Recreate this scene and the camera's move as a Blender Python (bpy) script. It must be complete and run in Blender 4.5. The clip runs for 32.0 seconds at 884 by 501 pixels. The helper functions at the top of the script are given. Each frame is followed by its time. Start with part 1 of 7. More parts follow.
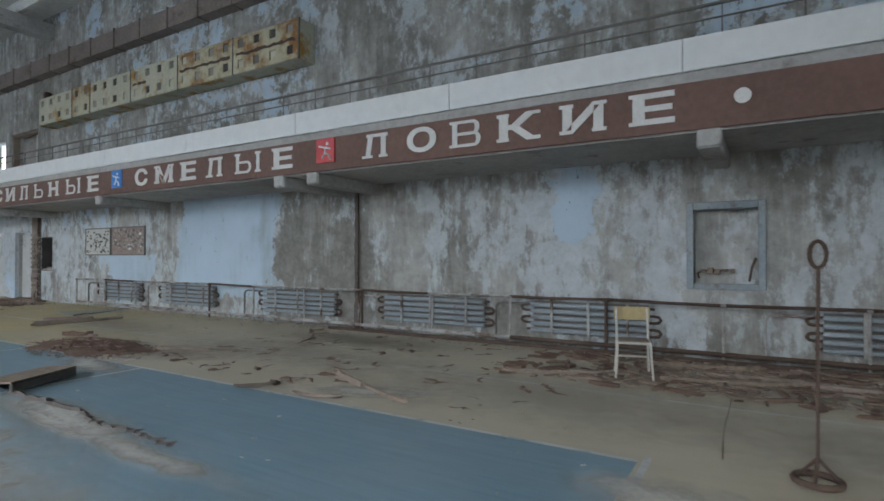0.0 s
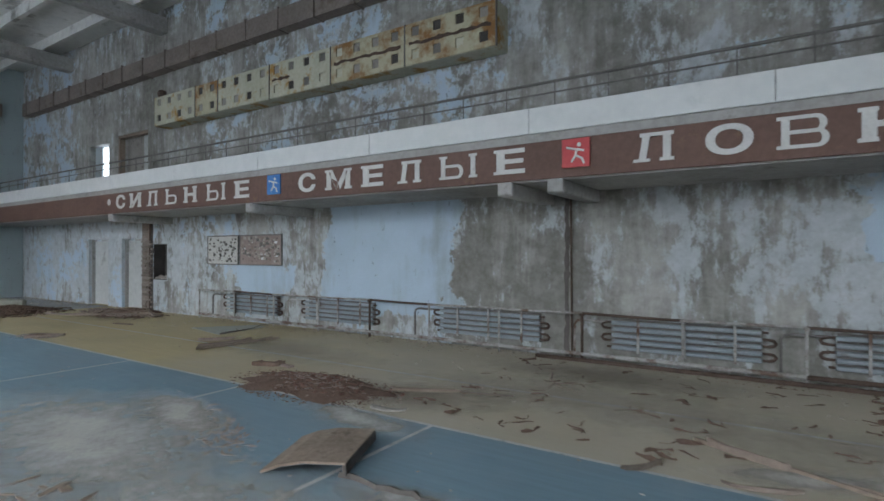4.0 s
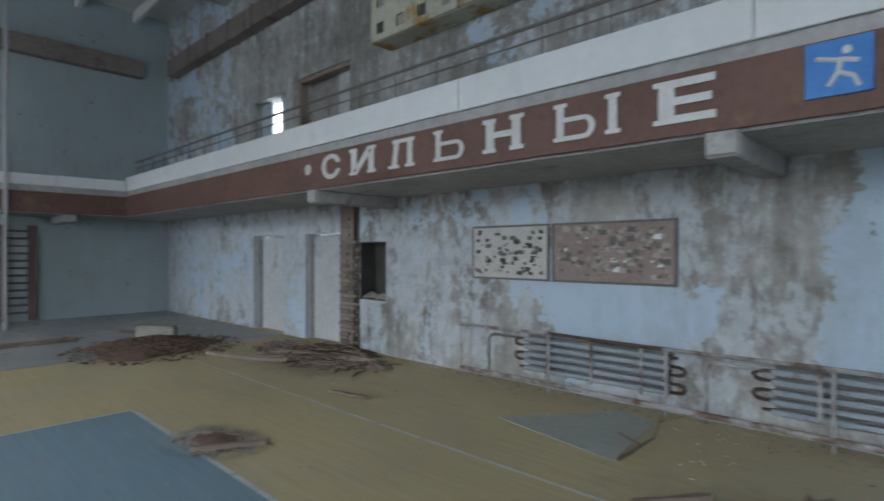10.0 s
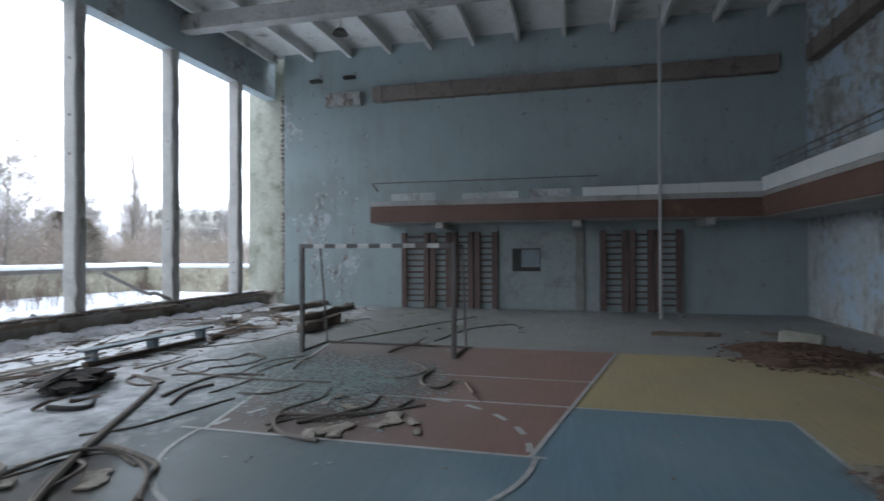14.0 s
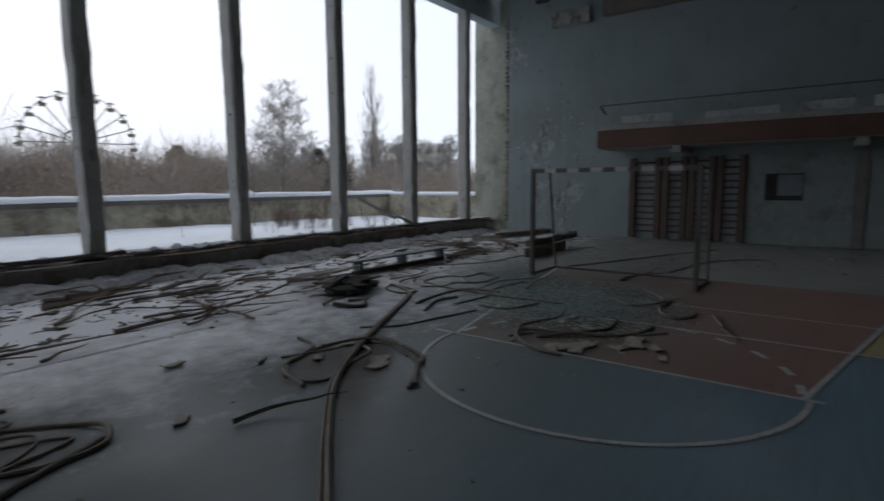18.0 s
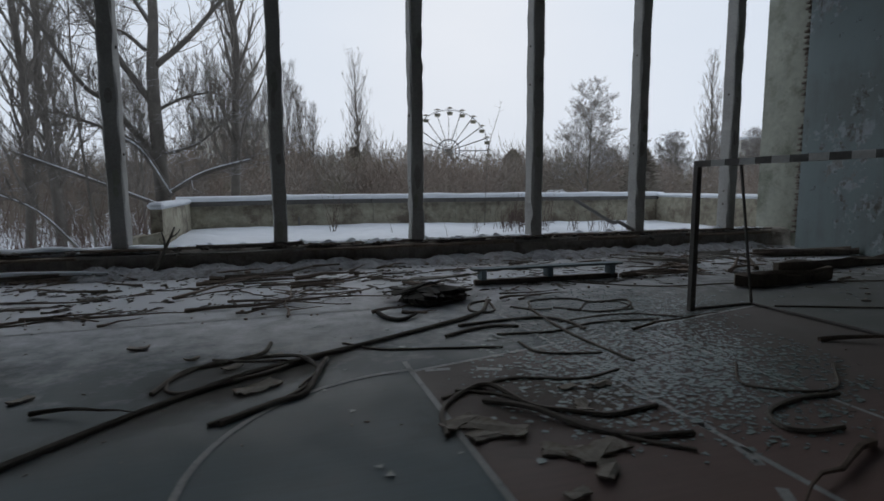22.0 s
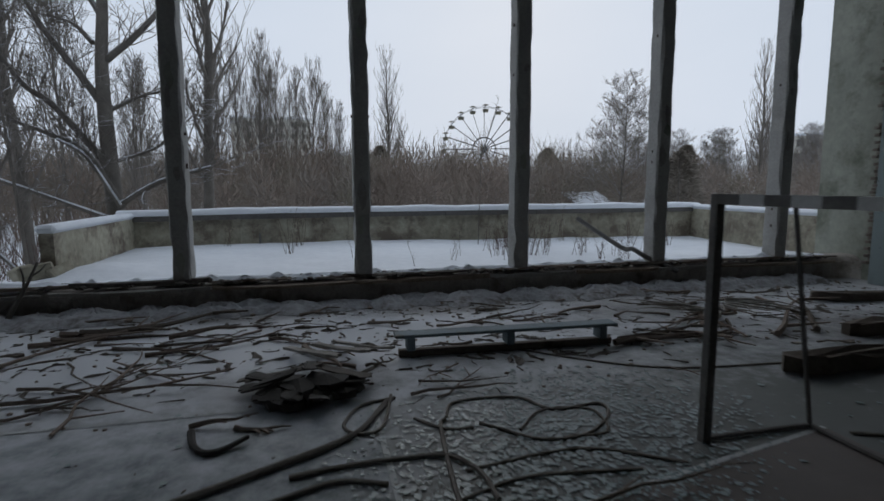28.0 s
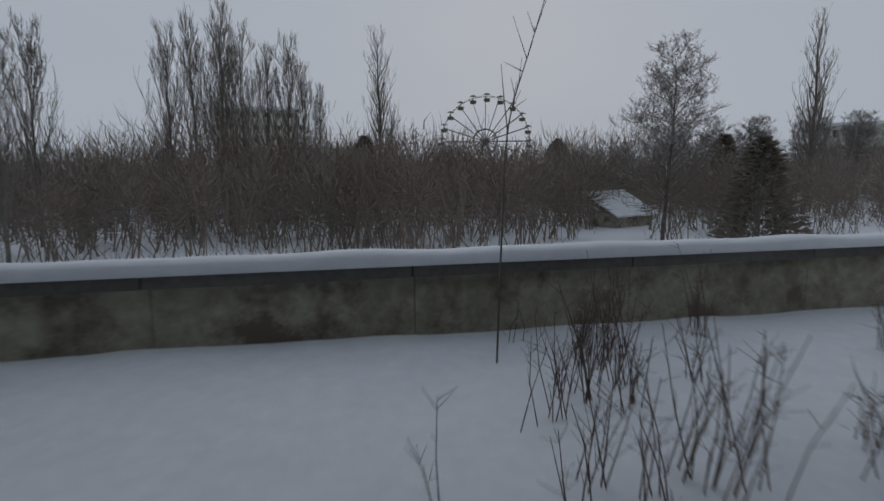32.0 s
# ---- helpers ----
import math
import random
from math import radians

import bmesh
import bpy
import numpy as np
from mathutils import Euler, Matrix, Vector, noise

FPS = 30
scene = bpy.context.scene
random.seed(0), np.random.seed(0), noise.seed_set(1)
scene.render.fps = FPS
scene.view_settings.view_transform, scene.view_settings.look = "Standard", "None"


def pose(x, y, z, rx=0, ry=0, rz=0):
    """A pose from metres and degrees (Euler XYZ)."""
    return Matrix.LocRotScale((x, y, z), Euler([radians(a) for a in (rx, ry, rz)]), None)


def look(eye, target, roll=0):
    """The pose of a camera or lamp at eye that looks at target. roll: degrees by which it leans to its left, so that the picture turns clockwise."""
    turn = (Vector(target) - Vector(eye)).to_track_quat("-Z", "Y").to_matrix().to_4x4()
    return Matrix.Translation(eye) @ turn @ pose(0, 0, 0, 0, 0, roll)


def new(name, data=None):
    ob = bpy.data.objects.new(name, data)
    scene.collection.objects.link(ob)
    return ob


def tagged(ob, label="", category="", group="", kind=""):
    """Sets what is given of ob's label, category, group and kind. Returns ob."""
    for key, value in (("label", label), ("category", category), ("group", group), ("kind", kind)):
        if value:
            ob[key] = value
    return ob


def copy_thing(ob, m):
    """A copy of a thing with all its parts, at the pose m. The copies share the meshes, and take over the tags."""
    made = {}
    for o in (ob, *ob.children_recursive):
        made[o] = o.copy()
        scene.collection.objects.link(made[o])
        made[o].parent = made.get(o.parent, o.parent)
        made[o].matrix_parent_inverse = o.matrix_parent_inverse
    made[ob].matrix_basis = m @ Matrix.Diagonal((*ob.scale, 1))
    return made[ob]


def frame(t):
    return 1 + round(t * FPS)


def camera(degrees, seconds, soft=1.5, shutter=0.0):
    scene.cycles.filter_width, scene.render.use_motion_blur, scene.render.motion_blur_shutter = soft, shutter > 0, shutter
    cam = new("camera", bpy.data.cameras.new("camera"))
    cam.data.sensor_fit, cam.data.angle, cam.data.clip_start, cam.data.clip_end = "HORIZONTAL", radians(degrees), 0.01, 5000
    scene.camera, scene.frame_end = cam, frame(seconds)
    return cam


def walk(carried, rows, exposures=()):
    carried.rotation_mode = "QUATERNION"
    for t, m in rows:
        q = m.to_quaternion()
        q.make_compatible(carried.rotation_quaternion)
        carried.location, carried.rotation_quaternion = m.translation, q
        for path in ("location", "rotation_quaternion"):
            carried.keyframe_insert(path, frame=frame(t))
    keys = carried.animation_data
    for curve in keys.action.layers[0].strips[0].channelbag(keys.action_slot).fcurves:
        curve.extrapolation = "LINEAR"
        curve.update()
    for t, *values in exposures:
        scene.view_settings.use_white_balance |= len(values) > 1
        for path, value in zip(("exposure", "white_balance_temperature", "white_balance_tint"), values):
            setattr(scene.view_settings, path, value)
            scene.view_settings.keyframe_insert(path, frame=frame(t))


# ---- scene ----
cam = camera(79.1, 32.0, 1.6, 0.6)
PATH = [
    (0, (2.445, 0.227, 1.435), (1.420, 1.944, 1.459), -0.0),
    (0.5, (2.141, 0.104, 1.544), (1.110, 1.818, 1.566), -0.1),
    (1, (1.680, -0.094, 1.617), (0.642, 1.615, 1.644), 0.0),
    (1.5, (1.155, -0.339, 1.695), (0.107, 1.364, 1.714), -0.0),
    (2, (0.571, -0.595, 1.783), (-0.486, 1.103, 1.794), -0.1),
    (2.5, (0.059, -0.712, 1.816), (-1.007, 0.980, 1.823), -0.1),
    (3, (-0.436, -0.783, 1.799), (-1.507, 0.905, 1.809), -0.1),
    (3.5, (-0.838, -0.673, 1.775), (-1.922, 1.008, 1.786), 0.0),
    (5.5, (-2.809, 0.644, 1.943), (-3.932, 2.299, 1.948), -0.2),
    (6, (-3.430, 0.945, 1.931), (-4.562, 2.594, 1.935), -0.2),
    (6.5, (-4.197, 1.240, 1.932), (-5.336, 2.885, 1.931), -0.2),
    (7, (-5.070, 1.645, 1.894), (-6.219, 3.282, 1.895), -0.2),
    (7.5, (-6.044, 2.019, 1.890), (-7.202, 3.649, 1.889), -0.1),
    (8, (-6.992, 2.103, 1.872), (-8.154, 3.731, 1.874), -0.1),
    (8.5, (-7.888, 2.075, 1.863), (-9.052, 3.701, 1.865), 0.0),
    (9, (-8.706, 2.177, 1.895), (-9.900, 3.782, 1.896), -0.0),
    (9.5, (-9.268, 2.187, 1.902), (-10.524, 3.743, 1.903), -0.0),
    (10, (-9.602, 2.178, 1.893), (-10.980, 3.628, 1.897), 0.0),
    (10.5, (-9.770, 2.139, 1.926), (-11.365, 3.346, 1.922), -0.1),
    (11, (-9.895, 2.117, 1.908), (-11.660, 3.057, 1.909), -0.1),
    (11.5, (-9.946, 2.118, 1.904), (-11.826, 2.802, 1.905), -0.1),
    (12, (-9.952, 2.105, 1.914), (-11.908, 2.524, 1.917), -0.2),
    (12.5, (-9.952, 2.086, 1.914), (-11.944, 2.272, 1.918), -0.1),
    (13, (-9.940, 2.062, 1.918), (-11.940, 2.018, 1.923), -0.1),
    (13.5, (-9.950, 2.002, 1.903), (-11.932, 1.735, 1.909), -0.1),
    (14, (-9.904, 1.916, 1.909), (-11.845, 1.435, 1.917), -0.2),
    (14.5, (-9.796, 1.791, 1.941), (-11.682, 1.125, 1.939), -0.2),
    (15, (-9.736, 1.696, 1.952), (-11.536, 0.825, 1.944), -0.4),
    (15.5, (-9.702, 1.596, 1.911), (-11.472, 0.664, 1.884), 0.0),
    (17.5, (-9.889, 1.708, 1.752), (-11.571, 0.647, 1.537), -0.5),
    (18, (-9.751, 1.632, 1.792), (-11.347, 0.452, 1.548), -0.4),
    (18.5, (-9.843, 1.782, 1.798), (-11.216, 0.348, 1.555), -0.4),
    (19, (-9.959, 1.895, 1.778), (-11.085, 0.260, 1.539), -0.2),
    (19.5, (-10.053, 1.986, 1.783), (-11.071, 0.281, 1.541), -0.2),
    (20, (-10.335, 2.114, 1.786), (-11.296, 0.377, 1.544), -0.1),
    (20.5, (-10.995, 2.362, 1.785), (-11.881, 0.585, 1.544), -0.2),
    (21, (-11.830, 2.543, 1.782), (-12.683, 0.750, 1.543), -0.4),
    (21.5, (-12.833, 2.669, 1.703), (-13.569, 0.823, 1.474), -0.3),
    (22, (-13.724, 2.771, 1.733), (-14.326, 0.878, 1.501), -0.3),
    (22.5, (-14.280, 2.826, 1.760), (-14.801, 0.910, 1.524), -0.3),
    (23, (-14.682, 2.807, 1.799), (-15.172, 0.883, 1.562), -0.4),
    (23.5, (-15.071, 2.796, 1.899), (-15.549, 0.869, 1.662), -0.4),
    (24, (-15.422, 2.802, 2.170), (-15.891, 0.872, 1.936), -0.3),
    (24.5, (-15.690, 2.754, 2.151), (-16.162, 0.825, 1.916), -0.4),
    (25, (-16.041, 2.647, 2.127), (-16.504, 0.715, 1.894), -0.5),
    (25.5, (-16.317, 2.492, 2.130), (-16.785, 0.562, 1.897), -0.4),
    (27.5, (-16.293, 1.050, 2.148), (-16.766, -0.879, 1.910), 0.0),
    (28, (-16.144, 0.471, 2.153), (-16.603, -1.460, 1.912), -0.2),
    (28.5, (-16.190, -0.355, 2.160), (-16.650, -2.286, 1.918), -0.2),
    (29, (-16.396, -1.305, 2.151), (-16.852, -3.237, 1.911), -0.4),
    (29.5, (-16.661, -2.438, 2.185), (-17.117, -4.370, 1.942), -0.3),
    (30, (-16.903, -3.585, 2.227), (-17.355, -5.517, 1.979), -0.5),
    (30.5, (-17.178, -4.958, 2.209), (-17.630, -6.890, 1.963), -0.3),
    (31, (-17.732, -6.373, 2.223), (-18.178, -8.306, 1.972), -0.6),
    (31.5, (-18.310, -7.756, 2.395), (-18.770, -9.685, 2.136), -0.3),
    (32, (-18.952, -9.274, 2.425), (-19.410, -11.204, 2.163), -0.3),
]

EXPOSURES = [(0, 3.22, 6950, 11), (4, 3.16, 6900, 11), (7, 3.06, 6780, 11), (12, 3.04, 6660, 11), (12.8, 2.87, 6620, 11), (13.6, 2.5, 6640, 11), (14.2, 2.17, 6700, 12), (15.0, 1.55, 6780, 12), (15.5, 1.32, 6800, 12), (17.5, 0.72, 6950, 14), (20, 0.24, 6900, 12), (25.5, 0.15, 6750, 11), (28, 0.05, 6700, 11), (30, -0.24, 6700, 11), (31, -0.42, 6700, 11), (32, -0.72, 6850, 12)]
walk(cam, [(t, look(eye, target, roll)) for t, eye, target, roll in PATH], EXPOSURES)

# ---- world and sun: a flat overcast winter sky ----
world = bpy.data.worlds.new("overcast_sky")
scene.world = world
world.use_nodes = True
wn, wl = world.node_tree.nodes, world.node_tree.links
sky = wn.new("ShaderNodeTexSky")
sky.sky_type, sky.sun_disc = "NISHITA", False
sky.sun_elevation, sky.sun_rotation = radians(22), radians(200)
sky.dust_density, sky.air_density = 4.0, 1.5
veil = wn.new("ShaderNodeMixRGB")
veil.inputs[0].default_value = 0.985
veil.inputs[2].default_value = (5.9, 6.7, 7.9, 1)
cloud, tone = wn.new("ShaderNodeTexNoise"), wn.new("ShaderNodeMixRGB")
cloud.inputs["Scale"].default_value, cloud.inputs["Detail"].default_value = 2.2, 5.0
tone.inputs[1].default_value, tone.inputs[2].default_value = (5.35, 6.3, 7.6, 1), (6.2, 7.05, 8.3, 1)
wco, wmap = wn.new("ShaderNodeTexCoord"), wn.new("ShaderNodeMapping")
wmap.inputs["Scale"].default_value = (1, 1, 3)
wl.new(wco.outputs["Generated"], wmap.inputs[0])
wl.new(wmap.outputs[0], cloud.inputs["Vector"])
wl.new(cloud.outputs[0], tone.inputs[0])
wl.new(tone.outputs[0], veil.inputs[2])
wl.new(sky.outputs[0], veil.inputs[1])
wl.new(veil.outputs[0], wn["Background"].inputs[0])
wn["Background"].inputs[1].default_value = 0.1
sun = new("sun", bpy.data.lights.new("sun", "SUN"))
sun.data.energy, sun.data.angle, sun.data.color = 0.26, radians(40), (1.0, 0.97, 0.93)
sun.matrix_world = look((0, -40, 30), (0, 0, 0))

# ---- materials ----
MATS = {}


def nodes_of(name, rough=0.8, metal=0.0, spec=0.3):
    m = bpy.data.materials.new(name)
    m.use_nodes = True
    n, l = m.node_tree.nodes, m.node_tree.links
    b = n["Principled BSDF"]
    b.inputs["Roughness"].default_value = rough
    b.inputs["Metallic"].default_value = metal
    b.inputs["Specular IOR Level"].default_value = spec
    MATS[name] = m
    return m, n, l, b


def rgb(c):
    return (*c, 1)


def coords(n, l, scale=(1, 1, 1), kind="Object"):
    """World-size coordinates (every mesh is laid out in metres)."""
    tc, mp = n.new("ShaderNodeTexCoord"), n.new("ShaderNodeMapping")
    mp.inputs["Scale"].default_value = scale
    l.new(tc.outputs[kind], mp.inputs[0])
    return mp.outputs[0]


def noise_of(n, l, vec, scale, detail=6.0, rough=0.6, lac=2.0):
    t = n.new("ShaderNodeTexNoise")
    t.inputs["Scale"].default_value, t.inputs["Detail"].default_value = scale, detail
    t.inputs["Roughness"].default_value, t.inputs["Lacunarity"].default_value = rough, lac
    l.new(vec, t.inputs["Vector"])
    return t.outputs[0]


def ramp(n, l, src, lo, hi, a=0.0, b=1.0):
    m = n.new("ShaderNodeMapRange")
    m.inputs[1].default_value, m.inputs[2].default_value = lo, hi
    m.inputs[3].default_value, m.inputs[4].default_value = a, b
    l.new(src, m.inputs[0])
    return m.outputs[0]


def mixc(n, l, fac, a, b, mode="MIX"):
    m = n.new("ShaderNodeMixRGB")
    m.blend_type = mode
    for k, v in ((0, fac), (1, a), (2, b)):
        if isinstance(v, (int, float)):
            m.inputs[k].default_value = v
        elif isinstance(v, tuple):
            m.inputs[k].default_value = rgb(v)
        else:
            l.new(v, m.inputs[k])
    return m.outputs[0]


def calc(n, l, op, a, b=0.0):
    m = n.new("ShaderNodeMath")
    m.operation = op
    for k, v in ((0, a), (1, b)):
        if isinstance(v, (int, float)):
            m.inputs[k].default_value = v
        else:
            l.new(v, m.inputs[k])
    return m.outputs[0]


def bump_of(n, l, b, height, strength=0.3, dist=0.01):
    u = n.new("ShaderNodeBump")
    u.inputs["Strength"].default_value, u.inputs["Distance"].default_value = strength, dist
    l.new(height, u.inputs["Height"])
    l.new(u.outputs[0], b.inputs["Normal"])


def plain(name, a, c, scale=6.0, rough=0.8, metal=0.0, bump=0.3, dist=0.006, stretch=(1, 1, 1), stain=None, stain_at=0.58, spread=0.15, vary=0.0, spec=0.3):
    """Two colours mixed by fine and coarse noise, and patches of a third one."""
    m, n, l, b = nodes_of(name, rough, metal, spec)
    v = coords(n, l, stretch)
    fine, coarse = noise_of(n, l, v, scale * 4, 5), noise_of(n, l, v, scale * 0.35, 4)
    mix = ramp(n, l, calc(n, l, "ADD", calc(n, l, "MULTIPLY", fine, 0.5), calc(n, l, "MULTIPLY", coarse, 0.5)), 0.36, 0.64)
    col = mixc(n, l, mix, a, c)
    if stain:
        s = noise_of(n, l, v, scale * 0.6, 8, 0.7)
        col = mixc(n, l, ramp(n, l, s, stain_at, stain_at + spread), col, stain)
    if vary:
        oi = n.new("ShaderNodeObjectInfo")
        col = mixc(n, l, ramp(n, l, oi.outputs["Random"], 0, 1, 0, vary), col, tuple(0.35 * q for q in a))
    l.new(col, b.inputs["Base Color"])
    bump_of(n, l, b, fine, bump, dist)
    return m


def boxed(n, l, uu, ww, box, e=0.22):
    """1 inside the box (u0, u1, v0, v1), 0 outside, with a soft edge."""
    u0, u1, v0, v1 = box
    k = calc(n, l, "MULTIPLY", ramp(n, l, uu, u0 - e, u0 + e), ramp(n, l, uu, u1 + e, u1 - e))
    return calc(n, l, "MULTIPLY", k, calc(n, l, "MULTIPLY", ramp(n, l, ww, v0 - e, v0 + e), ramp(n, l, ww, v1 + e, v1 - e)))


def peeling(name, paint, bare, dark, cover, shapes=(), axis=0, scale=1.6, mould=0.60, pale=(), damp=()):
    """Old distemper paint that has flaked off in patches. shapes: where the paint held or went; pale: where thin flakes
    and lime are left; damp: where brown-grey mould has spread. Boxes (u0, u1, v0, v1, gain) on the wall."""
    m, n, l, b = nodes_of(name, 0.88, 0.0, 0.15)
    v = coords(n, l)
    sep = n.new("ShaderNodeSeparateXYZ")
    l.new(v, sep.inputs[0])
    u, w = sep.outputs[axis], sep.outputs[2]
    big, mid, fine = noise_of(n, l, v, scale * 0.55, 5, 0.55), noise_of(n, l, v, scale * 2.4, 9, 0.72), noise_of(n, l, v, 42.0, 4, 0.7)
    wob = ramp(n, l, noise_of(n, l, v, 1.3, 8, 0.72), 0.2, 0.8, -0.8, 0.8)
    uu, ww = calc(n, l, "ADD", u, wob), calc(n, l, "ADD", w, calc(n, l, "MULTIPLY", wob, 0.5))
    keep = calc(n, l, "ADD", calc(n, l, "MULTIPLY", big, 0.55), calc(n, l, "MULTIPLY", mid, 0.45))
    for *box, gain in shapes:
        keep = calc(n, l, "ADD", keep, calc(n, l, "MULTIPLY", boxed(n, l, uu, ww, box), gain))
    mask = ramp(n, l, keep, 1 - cover - 0.012, 1 - cover + 0.012)
    # bare plaster, brown-grey mould clouds, lime and flakes
    plaster = mixc(n, l, ramp(n, l, mid, 0.35, 0.65), bare, tuple(min(1, q * 1.4) for q in bare))
    run = noise_of(n, l, coords(n, l, (1.6, 1.6, 0.2)), 2.0, 7, 0.65)
    cloudy = noise_of(n, l, v, 0.7, 7, 0.65)
    soot = calc(n, l, "ADD", calc(n, l, "MULTIPLY", run, 0.45), calc(n, l, "MULTIPLY", cloudy, 0.55))
    for *box, gain in damp:
        soot = calc(n, l, "ADD", soot, calc(n, l, "MULTIPLY", boxed(n, l, uu, ww, box, 0.5), gain))
    under = mixc(n, l, ramp(n, l, soot, 0.46, 0.60, 0, 0.8), plaster, mixc(n, l, ramp(n, l, mid, 0.4, 0.6), (0.135, 0.128, 0.112), (0.20, 0.20, 0.18)))
    vs = coords(n, l, (1.0, 1.0, 0.55))
    crumb = noise_of(n, l, vs, 6.0, 9, 0.72)
    lime = calc(n, l, "ADD", calc(n, l, "MULTIPLY", crumb, 0.5), calc(n, l, "MULTIPLY", noise_of(n, l, vs, 1.3, 6, 0.6), 0.5))
    lime = calc(n, l, "ADD", lime, ramp(n, l, run, 0.2, 0.8, 0.06, -0.06))
    for *box, gain in pale:
        lime = calc(n, l, "ADD", lime, calc(n, l, "MULTIPLY", boxed(n, l, uu, ww, box, 0.45), gain))
    under = mixc(n, l, ramp(n, l, lime, 0.50, 0.60, 0, 0.45), under, (0.43, 0.45, 0.455))
    under = mixc(n, l, ramp(n, l, lime, 0.535, 0.585, 0, 0.7), under, mixc(n, l, ramp(n, l, mid, 0.35, 0.62), (0.39, 0.43, 0.45), (0.53, 0.585, 0.62)))
    under = mixc(n, l, ramp(n, l, noise_of(n, l, v, 4.2, 9, 0.75), mould, mould + 0.07, 0, 0.65), under, dark)
    halo = ramp(n, l, keep, 1 - cover - 0.07, 1 - cover - 0.01)
    under = mixc(n, l, calc(n, l, "MULTIPLY", halo, ramp(n, l, crumb, 0.47, 0.53)), under, (0.47, 0.52, 0.55))
    coat = mixc(n, l, ramp(n, l, big, 0.3, 0.7), tuple(q * 0.88 for q in paint), paint)
    coat = mixc(n, l, ramp(n, l, fine, 0.35, 0.75, 0, 0.2), coat, tuple(0.65 * q for q in paint))
    coat = mixc(n, l, ramp(n, l, soot, 0.52, 0.68, 0, 0.5), coat, (0.24, 0.25, 0.235))
    coat = mixc(n, l, ramp(n, l, crumb, 0.635, 0.65, 0, 0.75), coat, dark)
    l.new(mixc(n, l, mask, under, coat), b.inputs["Base Color"])
    relief = calc(n, l, "ADD", mask, calc(n, l, "ADD", calc(n, l, "MULTIPLY", ramp(n, l, lime, 0.55, 0.575), 0.6), calc(n, l, "MULTIPLY", fine, 0.5)))
    bump_of(n, l, b, relief, 0.7, 0.006)
    return m


def painted_floor(name, paint, worn, dust, dust_at=0.52, snow=False, trod=0.0):
    """Painted floor boards: long grain along x, scuffed and covered in dust; snow lies where it blew in."""
    m, n, l, b = nodes_of(name, 0.7, 0.0, 0.25)
    v, g = coords(n, l), coords(n, l, (0.35, 6.0, 1.0))
    fine, mid, big = noise_of(n, l, v, 60, 4), noise_of(n, l, v, 2.6, 9, 0.7), noise_of(n, l, v, 0.45, 5)
    grain = noise_of(n, l, g, 3.0, 6, 0.65)
    col = mixc(n, l, ramp(n, l, grain, 0.35, 0.7), paint, tuple(0.84 * q for q in paint))
    col = mixc(n, l, ramp(n, l, mid, 0.42, 0.8, 0, 0.22), col, worn)
    both = calc(n, l, "ADD", calc(n, l, "MULTIPLY", mid, 0.2), calc(n, l, "MULTIPLY", big, 0.8))
    col = mixc(n, l, ramp(n, l, both, dust_at - 0.06, dust_at + 0.34, 0, 0.5), col, dust)
    if trod:
        at = n.new("ShaderNodeSeparateXYZ")
        l.new(v, at.inputs[0])
        k = calc(n, l, "ADD", at.outputs[0], calc(n, l, "MULTIPLY", big, 5.0))
        col = mixc(n, l, ramp(n, l, k, -8.5, -3.5, 0, trod), col, dust)
    col = mixc(n, l, ramp(n, l, noise_of(n, l, coords(n, l, (1, 1.6, 1)), 0.5, 5, 0.5), 0.45, 0.75, 0, 0.22), col, tuple(0.55 * q for q in worn))
    col = mixc(n, l, ramp(n, l, fine, 0.5, 0.75, 0, 0.14), col, tuple(0.45 * q for q in dust))
    if snow:
        sep = n.new("ShaderNodeSeparateXYZ")
        l.new(v, sep.inputs[0])
        # Mixes in a darker grey from about y = 2 towards the window side.
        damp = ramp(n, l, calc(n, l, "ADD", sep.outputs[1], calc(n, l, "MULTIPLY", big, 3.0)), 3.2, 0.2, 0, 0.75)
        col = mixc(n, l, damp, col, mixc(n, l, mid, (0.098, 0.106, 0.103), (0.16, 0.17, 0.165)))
        near = ramp(n, l, sep.outputs[1], -1.2, -6.6, 0, 1.2)
        s = calc(n, l, "ADD", calc(n, l, "ADD", near, ramp(n, l, sep.outputs[0], -16.5, -20.0, 0.0, -0.38)), calc(n, l, "MULTIPLY", mid, 1.6))
        col = mixc(n, l, ramp(n, l, s, 1.1, 1.75, 0, 0.88), col, (0.61, 0.64, 0.68))
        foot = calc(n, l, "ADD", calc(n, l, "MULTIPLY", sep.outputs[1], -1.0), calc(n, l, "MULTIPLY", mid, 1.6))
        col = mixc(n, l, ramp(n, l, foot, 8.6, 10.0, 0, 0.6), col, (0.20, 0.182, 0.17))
    l.new(col, b.inputs["Base Color"])
    l.new(ramp(n, l, both, dust_at - 0.08, dust_at + 0.12, 0.48, 0.78), b.inputs["Roughness"])
    bump_of(n, l, b, calc(n, l, "ADD", grain, calc(n, l, "MULTIPLY", fine, 0.4)), 0.25, 0.004)
    return m


